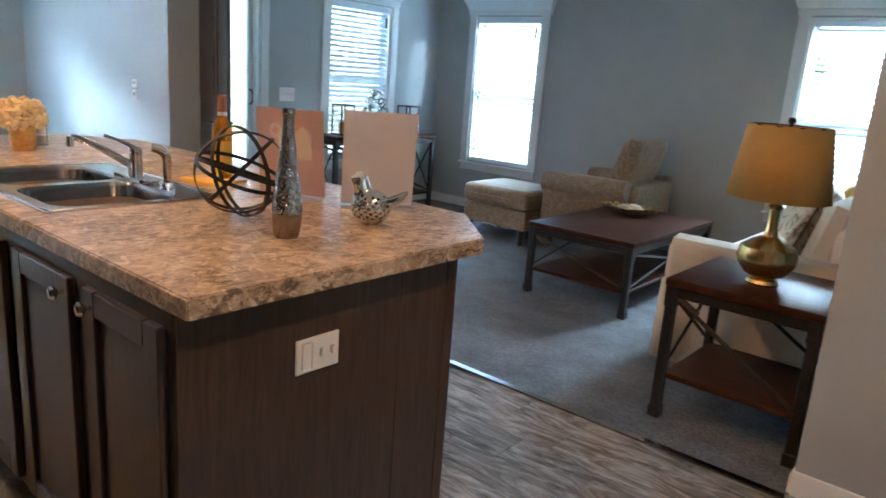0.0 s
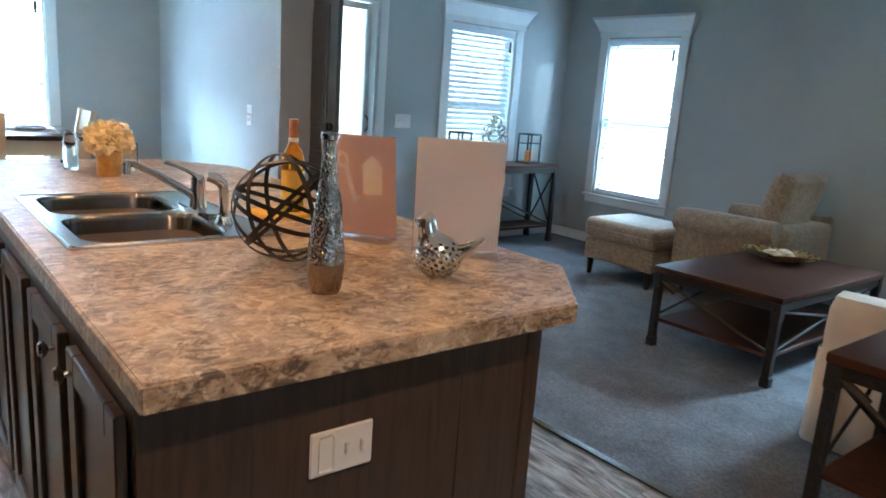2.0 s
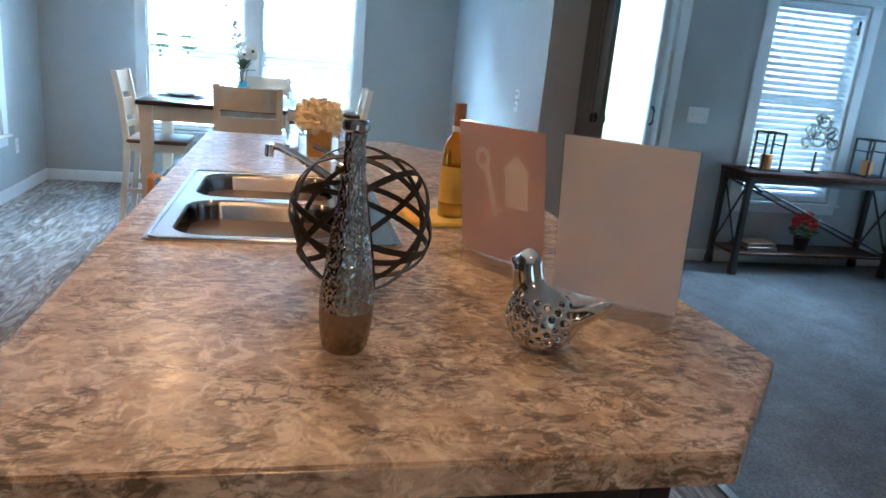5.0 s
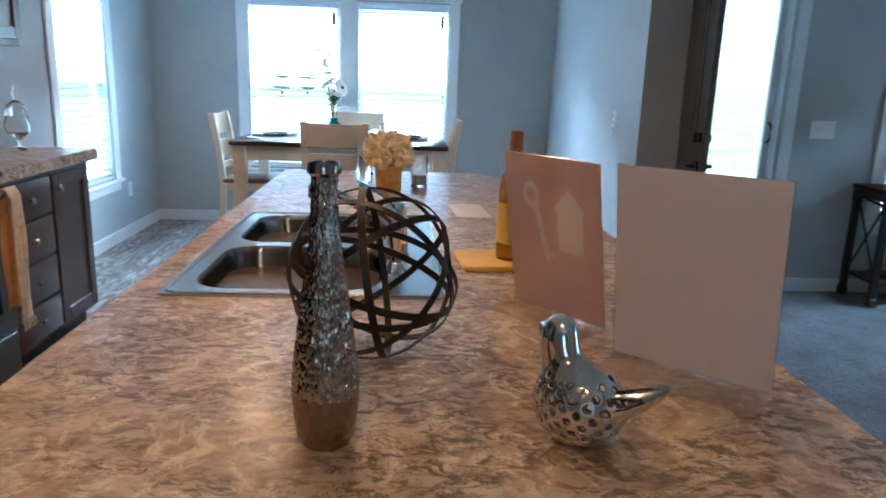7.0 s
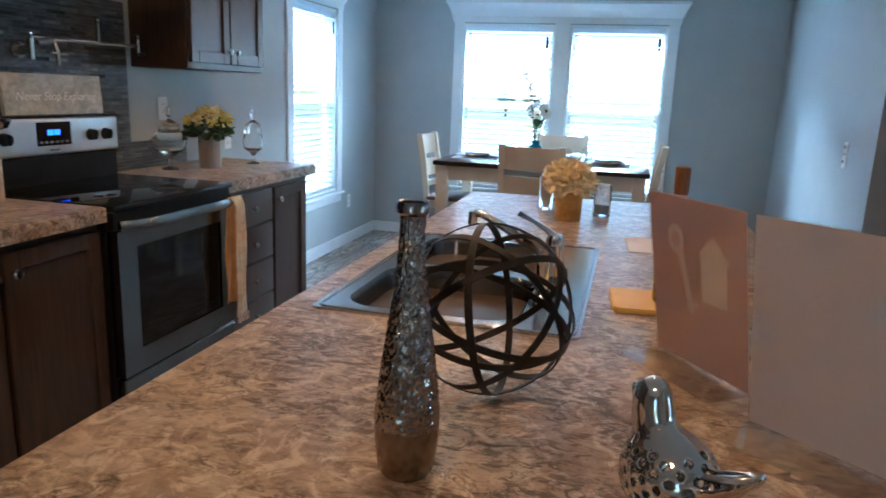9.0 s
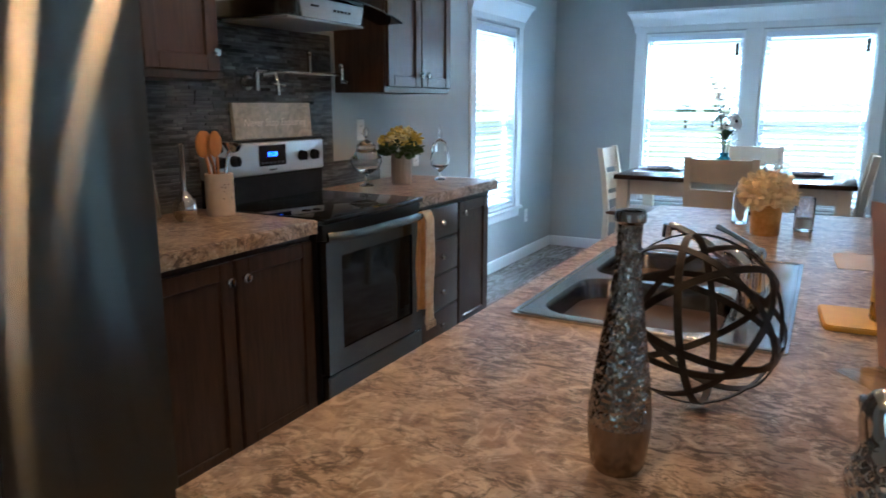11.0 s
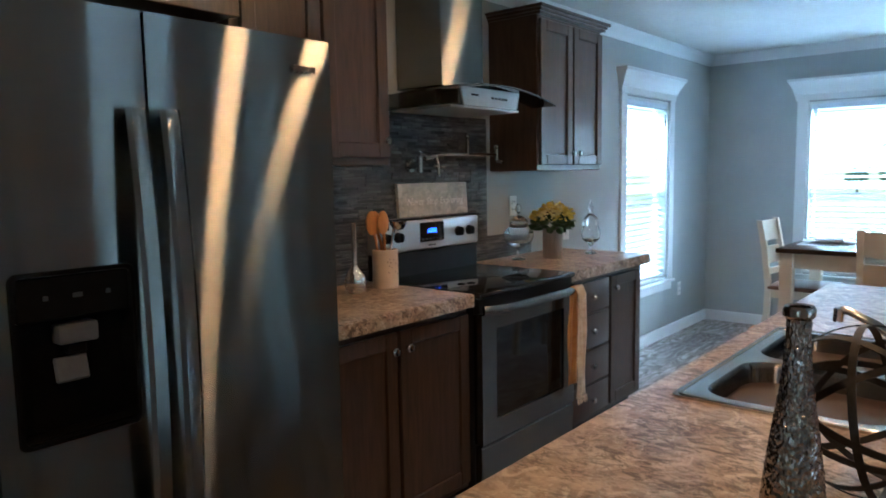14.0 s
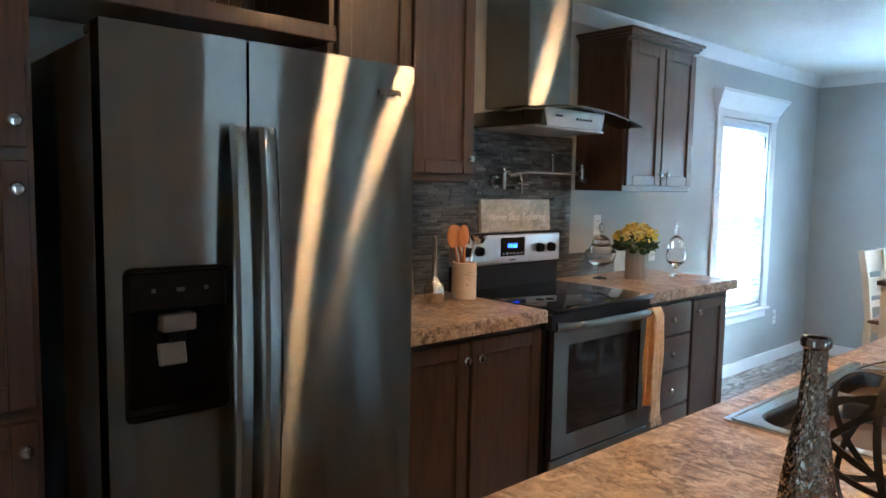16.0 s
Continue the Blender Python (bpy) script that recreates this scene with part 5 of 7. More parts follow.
def holder(x, y, rz, sheet, label, motif, w=0.113, t=0.300):
    """A leaning acrylic holder: local x along the sheet, front to -y."""
    h = thing("sign_holder", label, "sign holder", x, y, 0.9205, rz)
    lean = Matrix.Rotation(radians(-10.5), 4, "X")
    for nm, q in (("front_sheet", box(-w, w, -0.0032, -0.0012, 0.004, t, 0.0006)), ("back_sheet", box(-w, w, 0.0012, 0.0032, 0.004, t, 0.0006)), ("bottom_fold", box(-w, w, -0.0032, 0.0032, 0.0015, 0.004)), ("stand_foot", box(-w, w, 0.004, 0.085, 0.0, 0.0022, 0.0006))):
        if nm != "stand_foot":
            bmesh.ops.transform(q, matrix=lean, verts=q.verts)
        a = part(nm, q, ACRYLIC, h, "clear acrylic")
        a.visible_shadow = False
    q = box(-w + 0.002, w - 0.002, -0.0006, 0.0006, 0.006, t - 0.002)
    bmesh.ops.transform(q, matrix=lean, verts=q.verts)
    s = part("printed_sheet", q, sheet, h, "printed paper sheet")
    if motif:
        q = bmesh.new()
        for pts in ([(0.012, 0.130), (0.070, 0.130), (0.070, 0.205), (0.080, 0.205), (0.042, 0.245), (0.005, 0.210), (0.012, 0.205)],
                    [(-0.020, 0.100), (-0.006, 0.103), (-0.030, 0.205), (-0.044, 0.201)], [(-0.020, 0.110), (0.004, 0.116), (0.002, 0.124), (-0.022, 0.118)]):
            q.faces.new([q.verts.new((px, 0.0, pz)) for px, pz in pts])
        ring = [(-0.048 + 0.021 * math.cos(a0 / 8 * math.pi), 0.225 + 0.026 * math.sin(a0 / 8 * math.pi)) for a0 in range(16)]
        inner = [(-0.048 + 0.010 * math.cos(a0 / 8 * math.pi), 0.225 + 0.013 * math.sin(a0 / 8 * math.pi)) for a0 in range(16)]
        ro, ri = ([q.verts.new((px, 0.0, pz)) for px, pz in rr_] for rr_ in (ring, inner))
        for a0 in range(16):
            q.faces.new((ro[a0], ro[(a0 + 1) % 16], ri[(a0 + 1) % 16], ri[a0]))
        bmesh.ops.scale(q, verts=q.verts, vec=(-1, 1, 1))
        bmesh.ops.translate(q, verts=q.verts, vec=(0, 0.0009, 0))
        bmesh.ops.transform(q, matrix=lean, verts=q.verts)
        part("printed_motif", q, FADED, s, "faded pale picture", smooth=False)
    return h


holder(-0.765, 2.525, 215.5, PINK, "clear acrylic sign holder with a faded pink printed sheet", True)
holder(-0.502, 2.665, 230, PALE, "clear acrylic sign holder with a pale blank-backed sheet", False, 0.118, 0.314)

# yellow board with a wine bottle
YEL = mat("yellow_plastic", (0.72, 0.42, 0.05), (0.80, 0.50, 0.08), scale=12, rough=0.4, bump=0.05)
cb = prism(bmesh.new(), rounded(-0.085, 0.085, -0.09, 0.09, 0.015, 4), 0.0, 0.012, 0.003)
single("cutting_board", cb, YEL, "small bright yellow cutting board under the wine bottle", "cutting board", -1.135, 2.455, 0.9205, 5)
WINE = mat("amber_wine", (0.70, 0.30, 0.02), (0.80, 0.38, 0.03), scale=3, rough=0.06, trans=0.85, ior=1.35, blotch=0.05)
wb = thing("wine_bottle", "amber wine bottle with a wooden stopper on a yellow board", "bottle", -1.135, 2.490, 0.9330)
part("glass_body", lathe(bmesh.new(), [(0.0, 0.0), (0.034, 0.0), (0.0365, 0.006), (0.0365, 0.165), (0.033, 0.190), (0.018, 0.212), (0.0145, 0.225), (0.0142, 0.262), (0.0, 0.263)], 30), WINE, wb, "amber glass")
LABEL = mat("paper_label", (0.66, 0.44, 0.08), (0.74, 0.52, 0.12), scale=10, rough=0.6)
part("label", lathe(bmesh.new(), [(0.0369, 0.04), (0.0369, 0.135)], 30), LABEL, wb, "golden paper label")
part("collar", lathe(bmesh.new(), [(0.0150, 0.224), (0.0160, 0.226), (0.0160, 0.236), (0.0150, 0.238)], 20), WHITE_PLASTIC, wb, "white neck band")
CORK = mat("stopper_wood", (0.30, 0.13, 0.06), (0.40, 0.19, 0.09), scale=40, stretch=(4, 4, 1), rough=0.5, bump=0.1)
part("stopper", lathe(bmesh.new(), [(0.0, 0.240), (0.0155, 0.240), (0.0160, 0.250), (0.0155, 0.296), (0.0, 0.298)], 20), CORK, wb, "reddish brown wooden stopper")
PAPER = mat("white_paper", (0.66, 0.65, 0.63), (0.72, 0.71, 0.69), scale=10, rough=0.8)
single("paper_card", box(-0.115, 0.115, -0.055, 0.055, 0.0, 0.0015), PAPER, "white paper card lying flat on the island", "card", -1.80, 2.450, 0.9205, 4)

# copper pot of paper flowers and a glass candle jar
COPPER = mat("gold_foil", (0.62, 0.34, 0.10), (0.75, 0.46, 0.17), scale=50, rough=0.33, metal=0.9, bump=0.3, bscale=90, bstretch=(1, 1, 6))
PETAL = translucent("cream_petal", (0.88, 0.75, 0.50), 0.3)


def petal_mesh(name, w, l, curl, material):
    bm = bmesh.new()
    n, m = 4, 5
    g = []
    for i in range(n + 1):
        row = []
        for j in range(m + 1):
            u, v = 2 * i / n - 1, j / m
            wid = w * math.sin(math.pi * min(0.97, 0.12 + 0.80 * v)) ** 0.7
            row.append(bm.verts.new((u * wid, l * v, curl * (v * v) + 0.25 * w * u * u)))
        g.append(row)
    for i in range(n):
        for j in range(m):
            bm.faces.new((g[i][j], g[i + 1][j], g[i + 1][j + 1], g[i][j + 1]))
    return bm


def flower_ball(name, parent, c, r, count, material, size, label, squash=1.0):
    """A dense ball of ruffled petals."""
    bm = bmesh.new()
    src = petal_mesh("p", size * 0.45, size, size * 0.5, material)
    base = [(v.co.copy(),) for v in src.verts]
    src.verts.index_update()
    faces = [[v.index for v in f.verts] for f in src.faces]
    src.free()
    for i in range(count):
        z = 1 - 1.55 * (i + 0.5) / count
        w = math.sqrt(max(0, 1 - z * z))
        d = Vector((w * math.cos(i * gold), w * math.sin(i * gold), z)).normalized()
        qd = d.to_track_quat("Y", "Z").to_matrix() @ Matrix.Rotation(random.uniform(0, 6.28), 3, "Y") @ Matrix.Rotation(random.uniform(-0.7, 0.7), 3, "X")
        rad = r * random.uniform(0.55, 0.78)
        vs = []
        for (co,) in base:
            p = qd @ (co * random.uniform(0.97, 1.03)) + d * rad
            vs.append(bm.verts.new((c[0] + p.x, c[1] + p.y, c[2] + p.z * squash)))
        for f in faces:
            bm.faces.new([vs[k] for k in f])
    return part(name, bm, material, parent, label)


pot = thing("flower_pot", "gold foil pot with a ball of cream paper flowers", "flower pot", -2.155, 2.178, 0.9205)
part("pot", lathe(bmesh.new(), [(0.0, 0.0), (0.046, 0.0), (0.048, 0.004), (0.051, 0.095), (0.052, 0.10), (0.047, 0.10), (0.046, 0.07), (0.0, 0.07)], 32), COPPER, pot, "ribbed gold foil pot")
flower_ball("paper_bloom", pot, (0, 0, 0.140), 0.094, 340, PETAL, 0.034, "ruffled cream paper flowers", 0.86)
jar = thing("glass_jar", "clear glass candle jar standing on the island", "jar", -2.300, 2.295, 0.9205)
part("jar_glass", lathe(bmesh.new(), [(0.0, 0.0), (0.030, 0.0), (0.033, 0.004), (0.033, 0.115), (0.031, 0.122), (0.030, 0.115), (0.030, 0.012), (0.0, 0.010)], 28), CRYSTAL, jar)
part("candle", lathe(bmesh.new(), [(0.0, 0.0105), (0.0285, 0.0105), (0.0285, 0.045), (0.0, 0.046)], 24), PAPER, jar)
jar2 = thing("glass_jar", "taller clear glass jar behind the flower pot", "jar", -2.36, 2.075, 0.9205)
part("jar_glass", lathe(bmesh.new(), [(0.0, 0.0), (0.026, 0.0), (0.030, 0.006), (0.030, 0.125), (0.022, 0.145), (0.022, 0.158), (0.020, 0.158), (0.020, 0.145), (0.028, 0.122), (0.027, 0.012), (0.0, 0.010)], 28), CRYSTAL, jar2)
single("black_lid", lathe(bmesh.new(), [(0.0, 0.0), (0.012, 0.0), (0.012, 0.012), (0.010, 0.014), (0.0, 0.014)], 16), BLACK, "small black lid lying on the island", "lid", -2.60, 2.09, 0.9205)

# ---------------------------------------------------------------- ceiling fixtures
GLOW = mat("lit_glass", (1.0, 0.66, 0.36), rough=0.4, emit=6.0, blotch=0.02)
# The fixture at x = 0.95 only houses the added bulb.
for fx, fy in FIXTURES:
    cl = thing("ceiling_light", "lit recessed ceiling light with a white trim ring, its place assumed", "ceiling light", fx, fy, H, group="kitchen ceiling lights")
    part("trim_ring", lathe(bmesh.new(), [(0.060, -0.0005), (0.090, -0.0005), (0.092, -0.004), (0.088, -0.008), (0.062, -0.005), (0.060, -0.0005)], 32), TRIM, cl)
    part("lens", lathe(bmesh.new(), [(0.0, -0.0025), (0.060, -0.0025), (0.060, -0.0008), (0.0, -0.0008)], 28), GLOW, cl, "glowing frosted lens")

# ---------------------------------------------------------------- living room
TABLE_WOOD = mat("cherry_top", (0.026, 0.010, 0.007), (0.062, 0.025, 0.015), scale=7, detail=7, stretch=(0.6, 6, 1), dist=0.8, rough=0.36, spec=0.10, bump=0.04, bscale=40)


def iron_table(name, label, x, y, rz, w, d, h, shelf, apron=0.045):
    """A wooden top and shelf on black iron legs with crossed braces at the ends (local x ends)."""
    t = thing(name, label, "table", x, y, 0.004, rz)
    part("tabletop", box(-w / 2, w / 2, -d / 2, d / 2, h - 0.032, h, 0.005, 2), TABLE_WOOD, t, "glossy dark cherry top")
    ap = bmesh.new()
    for y0 in (-d / 2 + 0.012, d / 2 - 0.030):
        bx(ap, -w / 2 + 0.045, w / 2 - 0.045, y0, y0 + 0.018, h - 0.033 - apron, h - 0.033, 0.002)
    for x0 in (-w / 2 + 0.012, w / 2 - 0.030):
        bx(ap, x0, x0 + 0.018, -d / 2 + 0.045, d / 2 - 0.045, h - 0.033 - apron, h - 0.033, 0.002)
    part("apron", ap, BLACK_METAL, t)
    part("shelf", box(-w / 2 + 0.030, w / 2 - 0.030, -d / 2 + 0.030, d / 2 - 0.030, shelf - 0.022, shelf, 0.004), TABLE_WOOD, t, "dark cherry lower shelf")
    for sx in (-1, 1):
        for sy in (-1, 1):
            cx, cy = sx * (w / 2 - 0.028), sy * (d / 2 - 0.028)
            lg = bmesh.new()
            bx(lg, cx - 0.020, cx + 0.020, cy - 0.020, cy + 0.020, 0.0, h - 0.033, 0.003)
            bx(lg, cx - 0.025, cx + 0.025, cy - 0.025, cy + 0.025, 0.0, 0.055, 0.004)
            bx(lg, cx - 0.024, cx + 0.024, cy - 0.024, cy + 0.024, h - 0.12, h - 0.033, 0.003)
            part("leg", lg, BLACK_METAL, t)
    z0, z1 = shelf + 0.01, h - 0.033 - apron
    for s in (-1, 1):
        yy = s * (d / 2 - 0.028)
        for a, b in (((-w / 2 + 0.04, yy, z1), (w / 2 - 0.04, yy, z0)),):
            br = tube(bmesh.new(), [a, [(p + q) / 2 for p, q in zip(a, b)], b], 0.009, 6)
            if s < 0:
                tube(br, [(-w / 2 + 0.06, yy, z1 - 0.01), (-w / 2 + 0.14, yy, z1 - 0.055)], 0.016, 6)
            part("cross_brace", br, BLACK_METAL, t)
        for q in (-1, 1):
            xx = s * (w / 2 - 0.028)
            br = tube(bmesh.new(), [(xx, -q * (d / 2 - 0.04), z1), (xx + 0.002 * q, q * (d / 2 - 0.04), z0)], 0.008, 6)
            part("cross_brace", br, BLACK_METAL, t)
    return t


iron_table("coffee_table", "dark cherry coffee table with black iron frame and lower shelf", -0.945, 5.49, 0, 0.745, 1.28, 0.476, 0.170)
iron_table("end_table", "dark cherry end table with black iron frame beside the sofa", 0.368, 4.080, 0, 0.600, 0.610, 0.616, 0.20)
iron_table("console_table", "dark cherry console table with black iron frame against the entry wall", -3.845, 5.90, 90, 1.36, 0.36, 0.755, 0.165)

# dish with shell on the coffee table
SHELL = mat("shell", (0.62, 0.52, 0.38), (0.80, 0.72, 0.58), scale=40, rough=0.45, bump=0.2)
GOLD = mat("aged_gold", (0.42, 0.28, 0.12), (0.60, 0.42, 0.20), scale=50, rough=0.28, metal=0.9, bump=0.2)
dish = thing("decor_bowl", "shallow gold leaf-shaped bowl holding pale shells", "bowl", -1.04, 5.74, 0.4805, 15)
q = bmesh.new()
nn = 36
rings = []
for r, z in ((0.0, 0.004), (0.06, 0.005), (0.12, 0.022), (0.18, 0.050), (0.182, 0.055), (0.12, 0.028), (0.05, 0.011), (0.0, 0.010)):
    rings.append((r, z))
lathe(q, rings, nn, sx=1.25, sy=0.75)
for v in q.verts:
    v.co.z += 0.012 * abs(math.sin(2 * math.atan2(v.co.y, v.co.x))) * (v.co.xy.length / 0.15)
part("dish", q, GOLD, dish)
for k, (sx, sy, sr) in enumerate(((-0.05, 0.0, 0.038), (0.03, 0.01, 0.042), (0.075, -0.015, 0.030), (-0.01, -0.035, 0.028))):
    part("shell", blob(bmesh.new(), (sx, sy, 0.012 + sr * 0.8), sr * 1.2, sr * 0.9, sr * 0.8, 3, 0.35, k), SHELL, dish)

# armchair and ottoman
TAN = mat("tan_damask", (0.215, 0.145, 0.088), (0.325, 0.24, 0.155), (0.27, 0.19, 0.118), scale=13, detail=5, dist=2.5, lo=0.38, hi=0.62, rough=0.85, bump=0.3, bscale=220, sheen=0.3, blotch=0.12)
PALEF = mat("pale_damask", (0.46, 0.40, 0.33), (0.60, 0.54, 0.46), scale=13, detail=5, dist=2.5, rough=0.85, bump=0.25, bscale=220, sheen=0.3)
DARKLEG = mat("dark_leg", (0.016, 0.010, 0.008), (0.03, 0.018, 0.012), scale=20, rough=0.35)


def soft_box(x0, x1, y0, y1, z0, z1, r=0.05, seg=5):
    bm = box(x0, x1, y0, y1, z0, z1, bev=r, seg=seg)
    return bm


ac = thing("armchair", "tan damask upholstered armchair with rolled arms", "armchair", -1.56, 6.50, 0.004, 0)
# the chair looks to -x; near arm at -y
part("seat_base", soft_box(-0.40, 0.30, -0.36, 0.36, 0.12, 0.33, 0.03), TAN, ac)
for s in (-1, 1):
    am = soft_box(-0.43, 0.30, s * 0.38 - 0.075, s * 0.38 + 0.075, 0.12, 0.55, 0.03)
    tube(am, [(-0.44, s * 0.385, 0.555), (-0.30, s * 0.385, 0.560), (0.05, s * 0.385, 0.565), (0.31, s * 0.385, 0.575)], [0.088, 0.095, 0.095, 0.085], 22)
    part("arm", am, TAN, ac)
part("seat_cushion", soft_box(-0.47, 0.22, -0.295, 0.295, 0.325, 0.475, 0.06), PALEF, ac, "paler seat cushion")
bk = soft_box(0.16, 0.36, -0.36, 0.36, 0.30, 0.62, 0.05)
part("back_frame", bk, TAN, ac)
mb = Matrix.Rotation(radians(-72), 3, "Y")
part("back_cushion", cushion(bmesh.new(), 0.56, 0.60, 0.20, (0.17, 0.0, 0.72), 4.0, 14, 0.35, mb), TAN, ac, "plump patterned back cushion")
for sx in (-0.37, 0.27):
    for sy in (-0.34, 0.34):
        part("leg", lathe(bmesh.new(), [(0.0, 0.0), (0.016, 0.0), (0.026, 0.12), (0.0, 0.12)], 10, (sx, sy, 0)), DARKLEG, ac)
ot = thing("ottoman", "tan damask ottoman with pale top on dark legs", "ottoman", -2.36, 6.16, 0.004, 0)
part("box_base", soft_box(-0.33, 0.33, -0.27, 0.27, 0.13, 0.30, 0.025), TAN, ot)
part("top_cushion", soft_box(-0.345, 0.345, -0.285, 0.285, 0.302, 0.465, 0.05), TAN, ot)
part("top_panel", cushion(bmesh.new(), 0.62, 0.50, 0.035, (0, 0, 0.462), 6.0, 12, 0.1), PALEF, ot, "pale cream top")
q = bmesh.new()
tube(q, [(x, y, 0.385) for x, y in rounded(-0.347, 0.347, -0.287, 0.287, 0.05, 4)], 0.005, 6, closed=True)
part("piping", q, TAN, ot)
for sx in (-0.28, 0.28):
    for sy in (-0.23, 0.23):
        part("leg", lathe(bmesh.new(), [(0.0, 0.0), (0.020, 0.0), (0.030, 0.13), (0.0, 0.13)], 10, (sx, sy, 0)), DARKLEG, ot)

# slip-covered sofa with its near arm beside the end table
CREAM = mat("cream_slipcover", (0.52, 0.45, 0.36), (0.62, 0.55, 0.45), scale=5, rough=0.9, bump=0.35, bscale=180, sheen=0.3, blotch=0.08)
sofa = thing("sofa", "cream slip-covered sofa with rounded arms and loose skirt", "sofa", 0.22, 5.62, 0.004, 0)
part("base", soft_box(-0.40, 0.46, -1.00, 1.00, 0.06, 0.36, 0.03), CREAM, sofa)
for s in (-1, 1):
    am = bmesh.new()
    pr = [(0.115, 0.02), (0.118, 0.40), (0.128, 0.50), (0.118, 0.585), (0.075, 0.635), (0.0, 0.650), (-0.075, 0.635), (-0.118, 0.585), (-0.128, 0.50), (-0.118, 0.40), (-0.115, 0.02)]
    rows = []
    for xx, g in ((-0.435, 0.90), (-0.425, 0.97), (-0.40, 1.0), (0.0, 1.0), (0.44, 1.0), (0.47, 0.94)):
        rows.append([am.verts.new((xx, s * 1.035 + a * g, 0.02 + (b - 0.02) * (0.97 + 0.03 * g))) for a, b in pr])
    for a, b in zip(rows, rows[1:]):
        for i in range(len(pr) - 1):
            am.faces.new((a[i], a[i + 1], b[i + 1], b[i]))
        am.faces.new((a[-1], a[0], b[0], b[-1]))
    am.faces.new(rows[0])
    am.faces.new(rows[-1][::-1])
    part("arm", am, CREAM, sofa)
part("back", soft_box(0.24, 0.49, -0.92, 0.92, 0.30, 0.80, 0.08), CREAM, sofa)
for s in (-0.455, 0.455):
    part("seat_cushion", soft_box(-0.44, 0.26, s - 0.445, s + 0.445, 0.345, 0.49, 0.05), CREAM, sofa)
    part("back_cushion", cushion(bmesh.new(), 0.48, 0.86, 0.20, (0.20, s, 0.66), 5.0, 12, 0.4, Matrix.Rotation(radians(-76), 3, "Y")), CREAM, sofa)
skirt = bmesh.new()
n = 90
outline = [(0.46 - 0.90 * i / 40, -1.165) for i in range(41)] + [(-0.447, -1.165 + 2.33 * i / n) for i in range(1, n + 1)]
up, dn = [], []
for i, (x, y) in enumerate(outline):
    w = 0.006 * math.sin(i * 0.9) + 0.004 * math.sin(i * 2.3)
    nx, ny = (0, -1) if i < 41 else (-1, 0)
    up.append(skirt.verts.new((x + nx * 0.002, y + ny * 0.002, 0.42)))
    dn.append(skirt.verts.new((x + nx * (0.020 + w), y + ny * (0.020 + w), 0.008)))
for i in range(len(outline) - 1):
    skirt.faces.new((up[i], up[i + 1], dn[i + 1], dn[i]))
sk = part("skirt", skirt, CREAM, sofa, "loose cream skirt")
so = sk.modifiers.new("thick", "SOLIDIFY")
so.thickness = 0.004
PRINT = mat("floral_print", (0.16, 0.10, 0.06), (0.58, 0.50, 0.38), (0.48, 0.38, 0.26), scale=9, detail=4, dist=3.0, lo=0.36, hi=0.55, rough=0.9, bump=0.3, bscale=200)
BROWN = mat("brown_piping", (0.08, 0.045, 0.025), (0.12, 0.07, 0.04), scale=30, rough=0.8)
YELC = mat("mustard_cloth", (0.60, 0.34, 0.06), (0.70, 0.42, 0.09), scale=30, rough=0.9, bump=0.3, bscale=200, sheen=0.3)
WHITEC = mat("ivory_cloth", (0.58, 0.56, 0.50), (0.66, 0.64, 0.58), scale=30, rough=0.9, bump=0.3, bscale=200, sheen=0.3)


def pillow(label, x, y, z, rz, lean, w, h, t, material, piping=None):
    p = thing("throw_pillow", label, "pillow", x, y, z, rz)
    m = Matrix.Rotation(radians(lean), 3, "X")
    part("cover", cushion(bmesh.new(), w, h, t, (0, 0, h / 2 * math.cos(radians(90 - lean)) if lean < 90 else h / 2), 2.6, 16, 0.03, m), material, p)
    if piping:
        q = bmesh.new()
        c = Vector((0, 0, h / 2 * math.cos(radians(90 - lean))))
        tube(q, [m @ Vector((px * 0.955, py * 0.955, 0)) + c for px, py in rounded(-w / 2, w / 2, -h / 2, h / 2, 0.02, 3)], 0.006, 6, closed=True)
        part("piping", q, piping, p)
    return p


pillow("beige floral throw pillow with dark brown piping", 0.22, 4.98, 0.496, -68, 70, 0.46, 0.44, 0.15, PRINT, BROWN)
pillow("ivory throw pillow on the sofa", 0.24, 5.42, 0.496, -80, 70, 0.46, 0.44, 0.16, WHITEC)
pillow("mustard yellow throw pillow on the sofa", 0.27, 5.88, 0.496, -86, 72, 0.46, 0.44, 0.15, YELC)
pillow("mustard yellow throw pillow at the sofa's far arm", 0.30, 6.32, 0.496, -86, 74, 0.46, 0.44, 0.15, YELC)

# table lamp
SHADE = translucent("amber_shade", (0.62, 0.37, 0.11), 0.3)
CRACKLE = mat("gold_crackle", (0.60, 0.40, 0.16), (0.80, 0.60, 0.30), (0.70, 0.50, 0.22), scale=70, detail=8, dist=0.8, rough=0.24, metal=0.95, bump=0.25, bscale=60)
lamp = thing("table_lamp", "gold crackle glass table lamp with an amber drum shade", "lamp", 0.365, 4.040, 0.6205)
part("foot", lathe(bmesh.new(), [(0.0, 0.0), (0.062, 0.0), (0.064, 0.008), (0.058, 0.020), (0.040, 0.026), (0.0, 0.027)], 28), CRACKLE, lamp)
part("body", lathe(bmesh.new(), [(0.040, 0.026), (0.080, 0.045), (0.110, 0.085), (0.117, 0.118), (0.106, 0.155), (0.066, 0.184), (0.030, 0.200), (0.022, 0.225), (0.022, 0.310), (0.028, 0.318), (0.020, 0.330), (0.0, 0.332)], 36), CRACKLE, lamp, "round gold crackle body")
